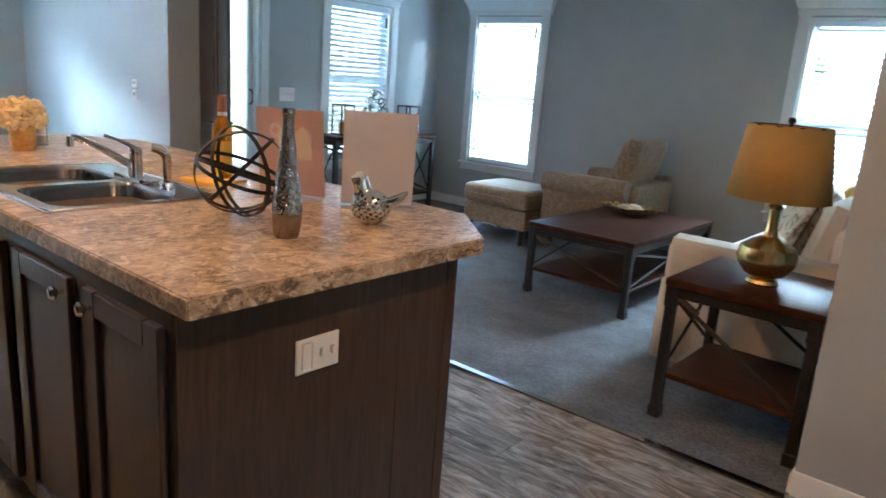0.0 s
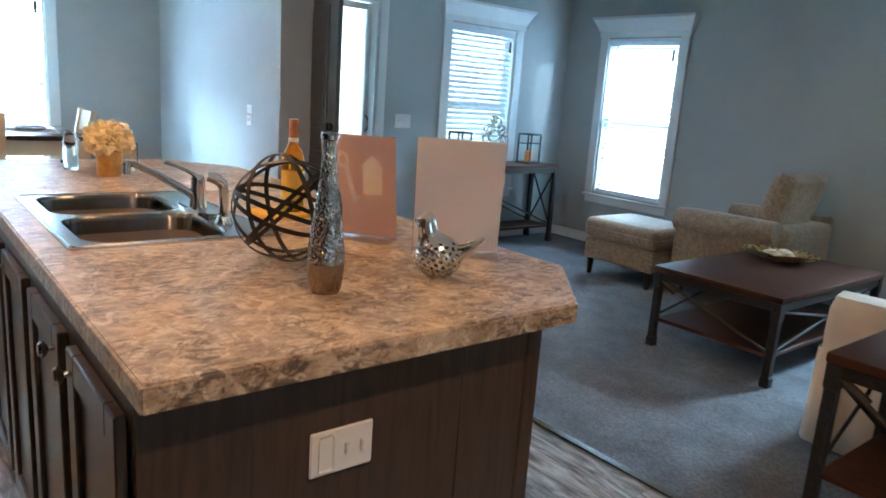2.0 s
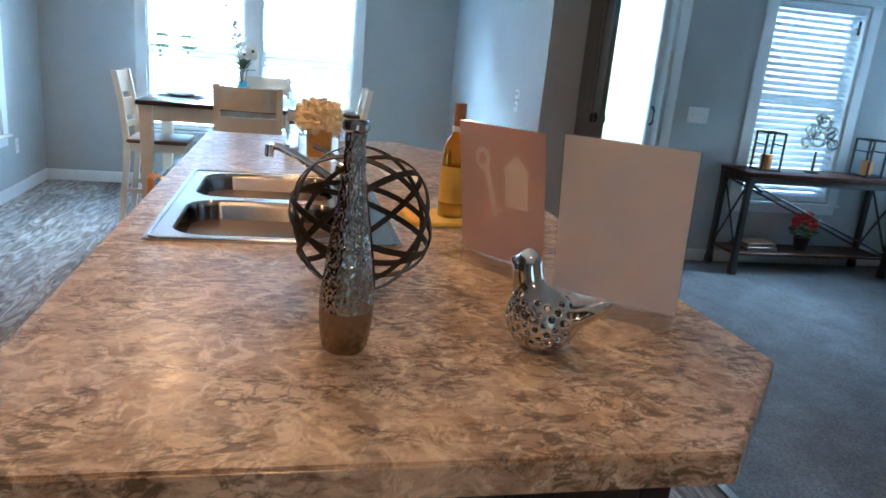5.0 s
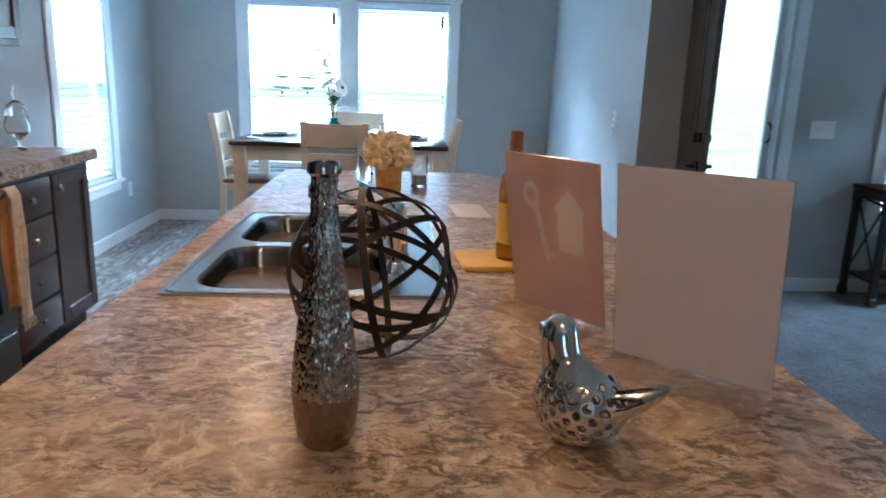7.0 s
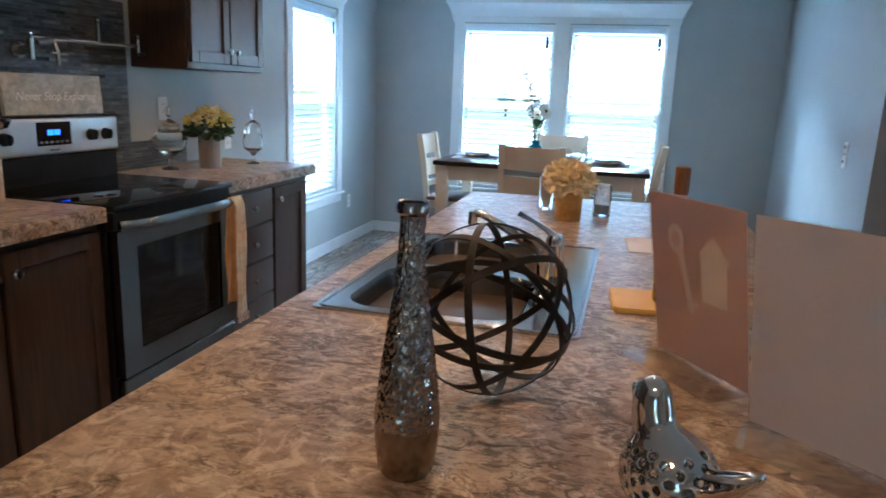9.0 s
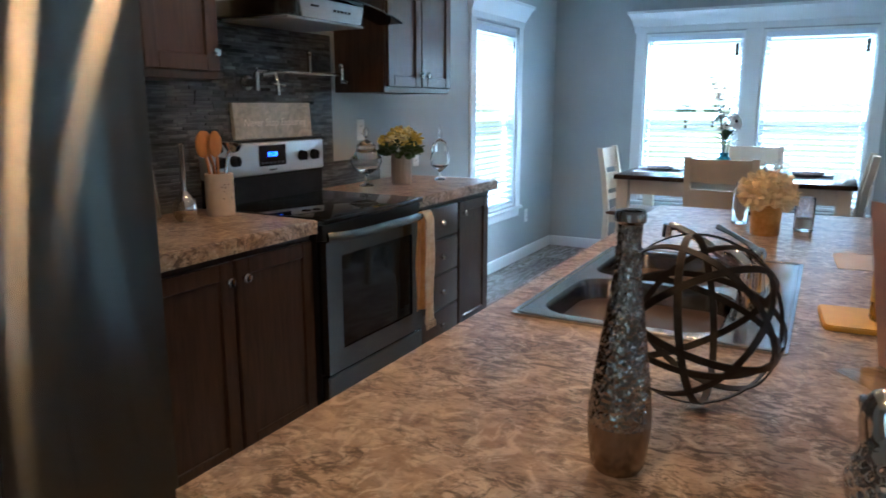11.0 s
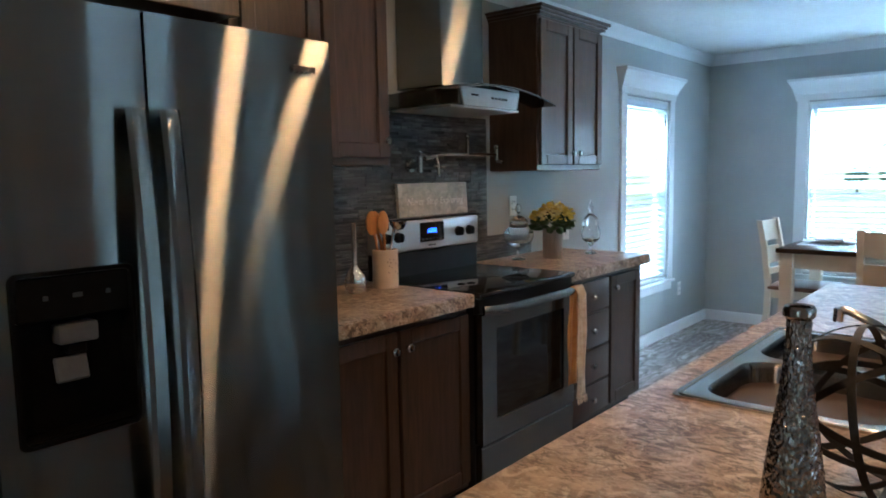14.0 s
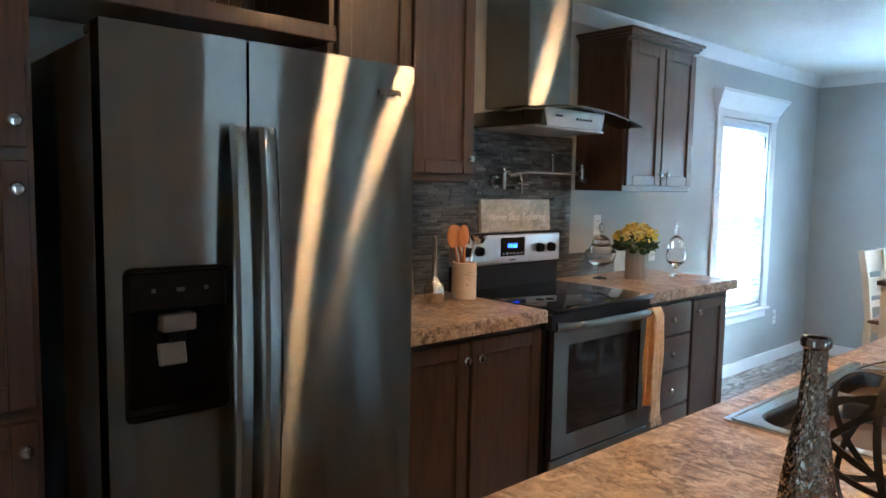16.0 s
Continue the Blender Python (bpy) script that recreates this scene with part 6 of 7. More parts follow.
part("socket", tube(bmesh.new(), [(0, 0, 0.33), (0, 0, 0.41)], 0.014, 12), GOLD, lamp)
q = bmesh.new()
lathe(q, [(0.196, 0.355), (0.155, 0.640)], 48)
sh = part("shade", q, SHADE, lamp, "amber fabric shade")
so = sh.modifiers.new("thick", "SOLIDIFY")
so.thickness = 0.003
q = bmesh.new()
tube(q, [(0.155 * math.cos(a / 6 * math.pi), 0.155 * math.sin(a / 6 * math.pi), 0.638) for a in range(12)], 0.003, 6, closed=True)
for a in range(3):
    tube(q, [(0, 0, 0.630), (0.153 * math.cos(a * 2.094), 0.153 * math.sin(a * 2.094), 0.637)], 0.002, 5)
tube(q, [(0, 0, 0.41), (0, 0, 0.635)], 0.003, 6)
part("spider", q, BRONZE, lamp)
part("finial", lathe(bmesh.new(), [(0.0, 0.633), (0.009, 0.635), (0.006, 0.645), (0.015, 0.655), (0.013, 0.670), (0.0, 0.675)], 14), BRONZE, lamp, "small dark finial")

# console table things
CANDLE = mat("amber_candle", (0.62, 0.26, 0.07), (0.72, 0.34, 0.10), scale=20, rough=0.5)


def lantern(x, y, rz, w, h, label):
    l = thing("lantern", label, "lantern", x, y, 0.7595, rz)
    for sx in (-1, 1):
        for sy in (-1, 1):
            part("post", box(sx * w / 2 - 0.006, sx * w / 2 + 0.006, sy * w / 2 - 0.006, sy * w / 2 + 0.006, 0.014, h - 0.012), BLACK_METAL, l)
    part("base", box(-w / 2 - 0.010, w / 2 + 0.010, -w / 2 - 0.010, w / 2 + 0.010, 0.0, 0.014, 0.002), BLACK_METAL, l)
    q = bmesh.new()
    for s in (-1, 1):
        bx(q, -w / 2 - 0.006, w / 2 + 0.006, s * w / 2 - 0.006, s * w / 2 + 0.006, h - 0.012, h, 0.001)
        bx(q, s * w / 2 - 0.006, s * w / 2 + 0.006, -w / 2 + 0.006, w / 2 - 0.006, h - 0.012, h, 0.001)
        bx(q, -w / 2 + 0.006, w / 2 - 0.006, s * w / 2 - 0.004, s * w / 2 + 0.004, h * 0.66, h * 0.66 + 0.008)
    part("top_frame", q, BLACK_METAL, l)
    part("candle", lathe(bmesh.new(), [(0.0, 0.0145), (0.040, 0.0145), (0.040, h * 0.40), (0.034, h * 0.42), (0.0, h * 0.41)], 20), CANDLE, l, "amber pillar candle")
    return l


lantern(-3.85, 6.33, 8, 0.15, 0.28, "open black iron lantern with an amber candle")
lantern(-3.85, 5.46, -5, 0.14, 0.28, "open black iron lantern on the console")
scu = thing("orb_sculpture", "cluster of silver rings and spheres on a stem", "sculpture", -3.85, 5.86, 0.7595)
part("foot", lathe(bmesh.new(), [(0.0, 0.0), (0.055, 0.0), (0.05, 0.014), (0.010, 0.02), (0.007, 0.16), (0.0, 0.16)], 20), BLACK_METAL, scu)
for k, (a, b, c, r) in enumerate(((0.0, 0.0, 0.25, 0.055), (0.0, 0.09, 0.30, 0.045), (0.02, -0.08, 0.31, 0.05), (-0.01, 0.03, 0.37, 0.045), (0.03, 0.10, 0.22, 0.038), (0.0, -0.10, 0.22, 0.040), (0.02, -0.03, 0.40, 0.035))):
    q = bmesh.new()
    for j in range(3):
        m = Euler((k + j * 1.05, j * 0.9 + k * 0.6, 0.3 * j)).to_matrix()
        tube(q, [m @ Vector((r * math.cos(u / 10 * math.pi), r * math.sin(u / 10 * math.pi), 0)) + Vector((a, b, c)) for u in range(20)], 0.006, 6, closed=True)
    part("ring_ball", q, NICKEL, scu)
RED = mat("red_petal", (0.42, 0.02, 0.02), (0.58, 0.05, 0.04), scale=20, rough=0.6)
LEAF = mat("leaf", (0.035, 0.075, 0.025), (0.07, 0.12, 0.04), scale=30, rough=0.5)
rv = thing("potted_flower", "red flower in a dark pot on the console's shelf", "flower pot", -3.85, 5.91, 0.1695)
part("pot", lathe(bmesh.new(), [(0.0, 0.0), (0.045, 0.0), (0.062, 0.10), (0.058, 0.10), (0.050, 0.085), (0.0, 0.085)], 20), BLACK_METAL, rv)
flower_ball("bloom", rv, (0, 0, 0.21), 0.075, 60, RED, 0.045, "red petals", 0.9)
flower_ball("foliage", rv, (0, 0, 0.14), 0.095, 40, LEAF, 0.05, "green leaves", 0.5)
for yy, ww, cc in ((5.50, 0.20, "stack of dark books on the console's shelf"),):
    st_ = thing("book_stack", cc, "books", -3.85, yy, 0.1695, 6)
    part("book", box(-0.10, 0.10, -0.14, 0.14, 0.0, 0.030, 0.003), CAB, st_)
    part("book", box(-0.09, 0.09, -0.13, 0.13, 0.0305, 0.058, 0.003), BROWN, st_)

# ---------------------------------------------------------------- dining
CREAMP = mat("cream_paint", (0.60, 0.53, 0.42), (0.66, 0.59, 0.48), scale=8, rough=0.45, bump=0.04, blotch=0.05)
DARKTOP = mat("espresso_top", (0.030, 0.017, 0.012), (0.065, 0.038, 0.026), scale=7, stretch=(6, 0.6, 1), dist=0.7, rough=0.20, bump=0.03, coat=0.1)
SEATW = mat("walnut_seat", (0.10, 0.045, 0.025), (0.17, 0.08, 0.045), scale=9, stretch=(1, 6, 1), dist=0.7, rough=0.35)
TX0, TX1, TY0, TY1 = -5.00, -4.10, 1.115, 2.520
dt = thing("dining_table", "counter-height dining table with dark top and cream legs", "dining table", (TX0 + TX1) / 2, (TY0 + TY1) / 2, 0.0)
tw_, td_ = (TX1 - TX0) / 2, (TY1 - TY0) / 2
part("tabletop", box(-tw_, tw_, -td_, td_, 0.882, 0.912, 0.005, 2), DARKTOP, dt, "dark espresso top")
ap = bmesh.new()
for s in (-1, 1):
    bx(ap, -tw_ + 0.10, tw_ - 0.10, s * (td_ - 0.05) - 0.010, s * (td_ - 0.05) + 0.010, 0.785, 0.8815, 0.002)
    bx(ap, s * (tw_ - 0.05) - 0.010, s * (tw_ - 0.05) + 0.010, -td_ + 0.10, td_ - 0.10, 0.785, 0.8815, 0.002)
part("apron", ap, CREAMP, dt)
for sx in (-1, 1):
    for sy in (-1, 1):
        cx, cy = sx * (tw_ - 0.058), sy * (td_ - 0.058)
        lg = bmesh.new()
        a, b = 0.038, 0.026
        top = [lg.verts.new((cx + q * a, cy + r * a, 0.8815)) for q, r in ((-1, -1), (1, -1), (1, 1), (-1, 1))]
        mid = [lg.verts.new((cx + q * a, cy + r * a, 0.76)) for q, r in ((-1, -1), (1, -1), (1, 1), (-1, 1))]
        low = [lg.verts.new((cx + q * b, cy + r * b, 0.0)) for q, r in ((-1, -1), (1, -1), (1, 1), (-1, 1))]
        for u, v in ((top, mid), (mid, low)):
            for i in range(4):
                lg.faces.new((u[i], v[i], v[(i + 1) % 4], u[(i + 1) % 4]))
        lg.faces.new(top)
        lg.faces.new(low[::-1])
        part("leg", lg, CREAMP, dt)


def dining_chair():
    """A counter-height ladder-back chair: local -y is its front."""
    c = thing("dining_chair", "cream counter-height ladder-back chair with walnut seat", "chair", 0, 0, 0, group="chairs round the dining table")
    part("seat", box(-0.205, 0.205, -0.20, 0.19, 0.600, 0.628, 0.010, 3), SEATW, c, "walnut seat")
    for s in (-1, 1):
        q = bmesh.new()
        pts = [(s * 0.185, 0.235, 0.0), (s * 0.185, 0.190, 0.45), (s * 0.185, 0.185, 0.62), (s * 0.185, 0.215, 0.88), (s * 0.185, 0.250, 1.065)]
        prev = None
        for x, y, z in pts:
            r = [q.verts.new((x + a, y + b, z)) for a, b in ((-0.018, -0.019), (0.018, -0.019), (0.018, 0.019), (-0.018, 0.019))]
            if prev:
                for i in range(4):
                    q.faces.new((prev[i], prev[(i + 1) % 4], r[(i + 1) % 4], r[i]))
            else:
                q.faces.new(r[::-1])
            prev = r
        q.faces.new(prev)
        part("back_post", q, CREAMP, c)
        part("front_leg", box(s * 0.185 - 0.017, s * 0.185 + 0.017, -0.190, -0.156, 0.0, 0.5995, 0.003), CREAMP, c)
        part("stretcher", box(s * 0.185 - 0.010, s * 0.185 + 0.010, -0.156, 0.19, 0.26, 0.29, 0.002), CREAMP, c)
        part("seat_rail", box(s * 0.185 - 0.010, s * 0.185 + 0.010, -0.156, 0.168, 0.545, 0.5995, 0.002), CREAMP, c)
    part("seat_rail", box(-0.168, 0.168, -0.185, -0.165, 0.545, 0.5995, 0.002), CREAMP, c)
    part("foot_rail", box(-0.168, 0.168, -0.186, -0.162, 0.18, 0.21, 0.003), CREAMP, c)
    for z0, z1 in ((0.915, 1.055), (0.755, 0.875), (0.680, 0.720)):
        q = bmesh.new()
        n = 10
        rows = []
        for i in range(n + 1):
            u = 2 * i / n - 1
            ya, yb = [0.193 + max(0, z - 0.62) * 0.13 + 0.022 * (1 - u * u) for z in (z0, z1)]
            rows.append([q.verts.new(p) for p in ((u * 0.168, ya - 0.008, z0), (u * 0.168, yb - 0.008, z1), (u * 0.168, yb + 0.008, z1), (u * 0.168, ya + 0.008, z0))])
        for a, b in zip(rows, rows[1:]):
            for k in range(4):
                q.faces.new((a[k], a[(k + 1) % 4], b[(k + 1) % 4], b[k]))
        q.faces.new(rows[0])
        q.faces.new(rows[-1][::-1])
        part("back_slat", q, CREAMP, c)
    return c


ch = dining_chair()
ch.matrix_basis = pose(-4.06, 1.815, 0, 0, 0, -90)
copy_thing(ch, pose(-4.56, 1.190, 0, 0, 0, 180))
copy_thing(ch, pose(-5.03, 1.86, 0, 0, 0, 90))
copy_thing(ch, pose(-4.56, 2.360, 0, 0, 0, 0))

# place settings
LINEN = mat("grey_linen", (0.34, 0.37, 0.42), (0.44, 0.47, 0.52), scale=120, rough=0.9, bump=0.3, bscale=300)
CHINA = mat("white_china", (0.74, 0.73, 0.70), (0.78, 0.77, 0.74), scale=10, rough=0.15)
CHARGER = mat("dark_charger", (0.07, 0.045, 0.035), (0.11, 0.07, 0.05), scale=20, rough=0.3)
PLATE_PROF = lambda r, z, h: [(0.0, z), (r * 0.6, z), (r * 0.68, z + h * 0.3), (r, z + h), (r * 0.98, z + h + 0.003), (r * 0.66, z + h * 0.35 + 0.004), (r * 0.58, z + 0.004), (0.0, z + 0.004)]
for sx, sy, rz in ((-4.30, 1.78, 90), (-4.56, 1.32, 0), (-4.80, 1.86, 90), (-4.56, 2.25, 0)):
    single("placemat", box(-0.21, 0.21, -0.145, 0.145, 0.0, 0.003), LINEN, "grey woven placemat on the dining table", "placemat", sx, sy, 0.9125, rz, group="place settings")
    single("charger_plate", lathe(bmesh.new(), PLATE_PROF(0.155, 0.0, 0.010), 36), CHARGER, "dark round charger plate", "plate", sx, sy, 0.916, group="place settings")
    single("dinner_plate", lathe(bmesh.new(), PLATE_PROF(0.125, 0.0, 0.014), 36), CHINA, "white china dinner plate", "plate", sx, sy, 0.9215, group="place settings")
    nk = thing("napkin", "folded pale blue napkin on the plate", "napkin", sx, sy, 0.937, rz + 20, group="place settings")
    part("cloth", soft_box(-0.05, 0.05, -0.085, 0.085, -0.010, 0.010, 0.008, 2), LINEN, nk)
for gx, gy in ((-4.36, 2.04), (-4.78, 1.56), (-4.66, 2.10)):
    gl = thing("drinking_glass", "clear stemless drinking glass on the dining table", "glass", gx, gy, 0.9125)
    part("glass", lathe(bmesh.new(), [(0.0, 0.0), (0.028, 0.0), (0.036, 0.03), (0.038, 0.06), (0.032, 0.105), (0.031, 0.105), (0.036, 0.06), (0.034, 0.03), (0.026, 0.006), (0.0, 0.006)], 22), CRYSTAL, gl)

# centre vase with white flowers
AQUA = mat("aqua_glass", (0.10, 0.50, 0.66), (0.16, 0.60, 0.74), scale=6, rough=0.08, trans=0.7, ior=1.4, blotch=0.1)
WHITEP = translucent("white_petal", (0.80, 0.79, 0.74), 0.3)
DARKC = mat("dark_centre", (0.03, 0.025, 0.02), (0.06, 0.05, 0.03), scale=60, rough=0.9)
dv = thing("flower_vase", "aqua glass vase with white daisies and tall blossom twigs", "flower vase", -4.58, 1.735, 0.9125)
part("vase", lathe(bmesh.new(), [(0.0, 0.0), (0.038, 0.0), (0.055, 0.025), (0.058, 0.060), (0.045, 0.095), (0.026, 0.115), (0.030, 0.135), (0.027, 0.135), (0.022, 0.115), (0.040, 0.090), (0.050, 0.055), (0.0, 0.012)], 28), AQUA, dv)
heads = [(0.03, 0.060, 0.345), (-0.02, -0.045, 0.375), (0.02, 0.005, 0.315)]
for i, hd_ in enumerate(heads):
    st_ = part("stem", tube(bmesh.new(), [(0, 0, 0.02), (hd_[0] * 0.4, hd_[1] * 0.4, hd_[2] * 0.6), hd_], 0.003, 6), LEAF, dv)
    q = bmesh.new()
    nrm = Vector(((0.5, 0.75, 0.35), (-0.2, -0.6, 0.8), (0.3, -0.2, 0.9))[i]).normalized()
    rot = nrm.to_track_quat("Z", "Y").to_matrix()
    for k in range(13):
        src = petal_mesh("p", 0.014, 0.055, -0.008, WHITEP)
        m = rot @ Matrix.Rotation(k * 2 * math.pi / 13, 3, "Z")
        idx = {}
        for v in src.verts:
            idx[v] = q.verts.new(m @ (v.co + Vector((0, 0.010, 0))) + Vector(hd_))
        for f in src.faces:
            q.faces.new([idx[v] for v in f.verts])
        src.free()
    fl = part("daisy", q, WHITEP, dv, "white daisy head")
    q = blob(bmesh.new(), (0, 0, 0), 0.012, 0.012, 0.007, 2)
    bmesh.ops.rotate(q, verts=q.verts, cent=(0, 0, 0), matrix=rot)
    bmesh.ops.translate(q, verts=q.verts, vec=Vector(hd_) + nrm * 0.004)
    part("centre", q, DARKC, fl)
TWIG = mat("twig", (0.10, 0.07, 0.05), (0.16, 0.11, 0.08), scale=40, rough=0.8)
for i, (dx, dy, hz) in enumerate(((0.0, -0.12, 0.66), (-0.03, -0.04, 0.55), (0.03, -0.08, 0.60))):
    pts = [(0, 0, 0.02), (dx * 0.3, dy * 0.25, hz * 0.45), (dx * 0.7, dy * 0.65, hz * 0.75), (dx, dy, hz)]
    tg = part("twig", tube(bmesh.new(), pts, [0.003, 0.0026, 0.002, 0.0014], 6), TWIG, dv)
    q = bmesh.new()
    for k in range(8):
        u = 0.55 + 0.45 * k / 7
        p = Vector((dx * u, dy * u * u, hz * u)) + Vector((random.uniform(-0.02, 0.02), random.uniform(-0.03, 0.03), random.uniform(-0.01, 0.02)))
        blob(q, p, 0.012, 0.014, 0.010, 1, 0.5, k + i * 9)
    part("blossom", q, WHITEP, tg, "small white blossoms")
q = bmesh.new()
for k in range(9):
    src = petal_mesh("p", 0.020, 0.085, -0.02, LEAF)
    m = Matrix.Rotation(k * 2.4, 3, "Z") @ Matrix.Rotation(radians(25 + 35 * (k % 3) / 2), 3, "X")
    idx = {}
    for v in src.verts:
        idx[v] = q.verts.new(m @ v.co + Vector((0, 0, 0.20 + 0.02 * (k % 4))))
    for f in src.faces:
        q.faces.new([idx[v] for v in f.verts])
    src.free()
part("foliage", q, LEAF, dv, "green leaves")

# ---------------------------------------------------------------- things on the kitchen counters
CROCKM = mat("ivory_ceramic", (0.62, 0.52, 0.42), (0.70, 0.60, 0.50), scale=12, rough=0.3, bump=0.05)
SPOON = mat("orange_wood", (0.52, 0.20, 0.05), (0.64, 0.28, 0.08), scale=14, stretch=(4, 4, 0.6), rough=0.45)
cr = thing("utensil_crock", "ivory ceramic crock with pierced pattern holding kitchen utensils", "crock", -1.515, 0.215, 0.9275)
q = lathe(bmesh.new(), [(0.0, 0.0), (0.052, 0.0), (0.056, 0.004), (0.056, 0.165), (0.053, 0.168), (0.050, 0.165), (0.050, 0.01), (0.0, 0.008)], 40)
part("crock", q, CROCKM, cr)
q = bmesh.new()
for k in range(26):
    a, z = 0.9 + 1.6 * random.random(), 0.060 + 0.070 * random.random()
    c = Vector((0.0565 * math.cos(a), 0.0565 * math.sin(a), z))
    m = Matrix.Rotation(a, 3, "Z") @ Matrix.Rotation(random.uniform(-0.8, 0.8), 3, "X")
    vs = [q.verts.new(m @ Vector(p) + c) for p in ((0.0005, -0.004, 0), (0.0005, 0, -0.0016), (0.0005, 0.004, 0), (0.0005, 0, 0.0016))]
    q.faces.new(vs)
part("pattern", q, CAB_DARK, cr, "dark pierced leaf pattern")
for i, (dx, dy, lean, kind) in enumerate(((0.035, 0.0, 0.16, 0), (0.02, 0.025, 0.05, 0), (-0.02, 0.01, -0.16, 1), (-0.01, -0.02, -0.04, 2), (0.0, 0.0, 0.24, 0))):
    q = tube(bmesh.new(), [(dx * 0.6, dy * 0.6, 0.012), (dx + lean * 0.10, dy, 0.20), (dx + lean * 0.18, dy, 0.25)], [0.005, 0.006, 0.007], 8)
    if kind == 0:
        blob(q, (dx + lean * 0.24, dy, 0.285), 0.034, 0.009, 0.052, 3)
        part("wooden_spoon", q, SPOON, cr, "orange-brown wooden spoon")
    elif kind == 1:
        lathe(q, [(0.0, -0.030), (0.024, -0.022), (0.036, 0.0), (0.037, 0.012), (0.034, 0.010), (0.022, -0.018), (0.0, -0.026)], 20, (dx + lean * 0.22, dy + 0.02, 0.275))
        part("ladle", q, NICKEL, cr, "pierced metal ladle")
    else:
        bx(q, dx + lean * 0.2 - 0.032, dx + lean * 0.2 + 0.032, dy - 0.002, dy + 0.002, 0.245, 0.315, 0.0015)
        part("spatula", q, BLACK, cr, "black spatula")
MERC = mat("mercury_glass", (0.62, 0.60, 0.56), (0.75, 0.73, 0.70), scale=30, rough=0.12, metal=0.9, blotch=0.2)
mb_ = thing("mercury_bottle", "silvered glass bottle with a long straight neck", "bottle", -1.335, 0.215, 0.9275)
part("bulb", lathe(bmesh.new(), [(0.0, 0.0), (0.028, 0.0), (0.042, 0.02), (0.046, 0.045), (0.040, 0.075), (0.022, 0.100), (0.012, 0.115)], 30), MERC, mb_)
part("neck", lathe(bmesh.new(), [(0.012, 0.115), (0.0105, 0.13), (0.0105, 0.29), (0.012, 0.294), (0.009, 0.294), (0.0085, 0.15)], 22), MERC, mb_)
tb = thing("ribbed_bottle", "tall silver ribbed bottle by the refrigerator", "bottle", -1.30, 0.075, 0.9275)
prof = [(0.0, 0.0), (0.030, 0.0)]
for k in range(22):
    prof += [(0.033 - 0.0006 * k, 0.008 + k * 0.008), (0.030 - 0.0006 * k, 0.012 + k * 0.008)]
prof += [(0.012, 0.200), (0.010, 0.34), (0.012, 0.345), (0.0, 0.345)]
part("body", lathe(bmesh.new(), prof, 28), MERC, tb)

GREYPOT = mat("grey_pot", (0.26, 0.24, 0.23), (0.36, 0.34, 0.32), scale=12, stretch=(6, 6, 0.6), rough=0.5, bump=0.15, bscale=40)
YPET = translucent("yellow_petal", (0.76, 0.60, 0.14), 0.3)
YPET2 = translucent("cream_yellow_petal", (0.80, 0.72, 0.34), 0.3)
yv = thing("flower_arrangement", "grey cylinder vase with yellow roses and dark leaves", "flower vase", -2.815, 0.265, 0.9275)
part("vase", lathe(bmesh.new(), [(0.0, 0.0), (0.053, 0.0), (0.055, 0.004), (0.057, 0.170), (0.052, 0.170), (0.050, 0.02), (0.0, 0.02)], 32), GREYPOT, yv, "grey ribbed cylinder vase")
flower_ball("foliage", yv, (0, 0, 0.190), 0.105, 90, LEAF, 0.055, "dark green leaves", 0.55)
for k, (a, r, z) in enumerate(((0.3, 0.055, 0.235), (1.4, 0.06, 0.230), (2.4, 0.055, 0.240), (3.5, 0.06, 0.225), (4.6, 0.055, 0.235), (5.5, 0.06, 0.228), (0.9, 0.02, 0.265), (3.0, 0.022, 0.268), (5.0, 0.02, 0.262))):
    flower_ball("rose", yv, (1.25 * r * math.cos(a), 1.25 * r * math.sin(a), z + 0.008), 0.052, 30, YPET if k % 3 else YPET2, 0.026, "yellow rose", 0.8)
berry_me = mesh_of("filler_berry", blob(bmesh.new(), (0, 0, 0), 0.008, 0.008, 0.006, 1), BROWN)
for k in range(34):
    a, r = random.uniform(0, 6.28), random.uniform(0.02, 0.085)
    shared("filler_berry", berry_me, yv, r * math.cos(a), r * math.sin(a), 0.285 - r * 0.5 + random.uniform(-0.01, 0.012))


def apothecary(x, y, label, bulbs, foot=0.035):
    """A stemmed clear glass jar with a tall lid, turned from (radius, height) pairs."""
    a = thing("apothecary_jar", label, "glass jar", x, y, 0.9275)
    for nm, prof in (("jar", bulbs[0]), ("lid", [(0.0, bulbs[1][0][1])] + bulbs[1])):
        g = part(nm, lathe(bmesh.new(), prof, 30), CRYSTAL, a)
        g.visible_shadow = False
    return a


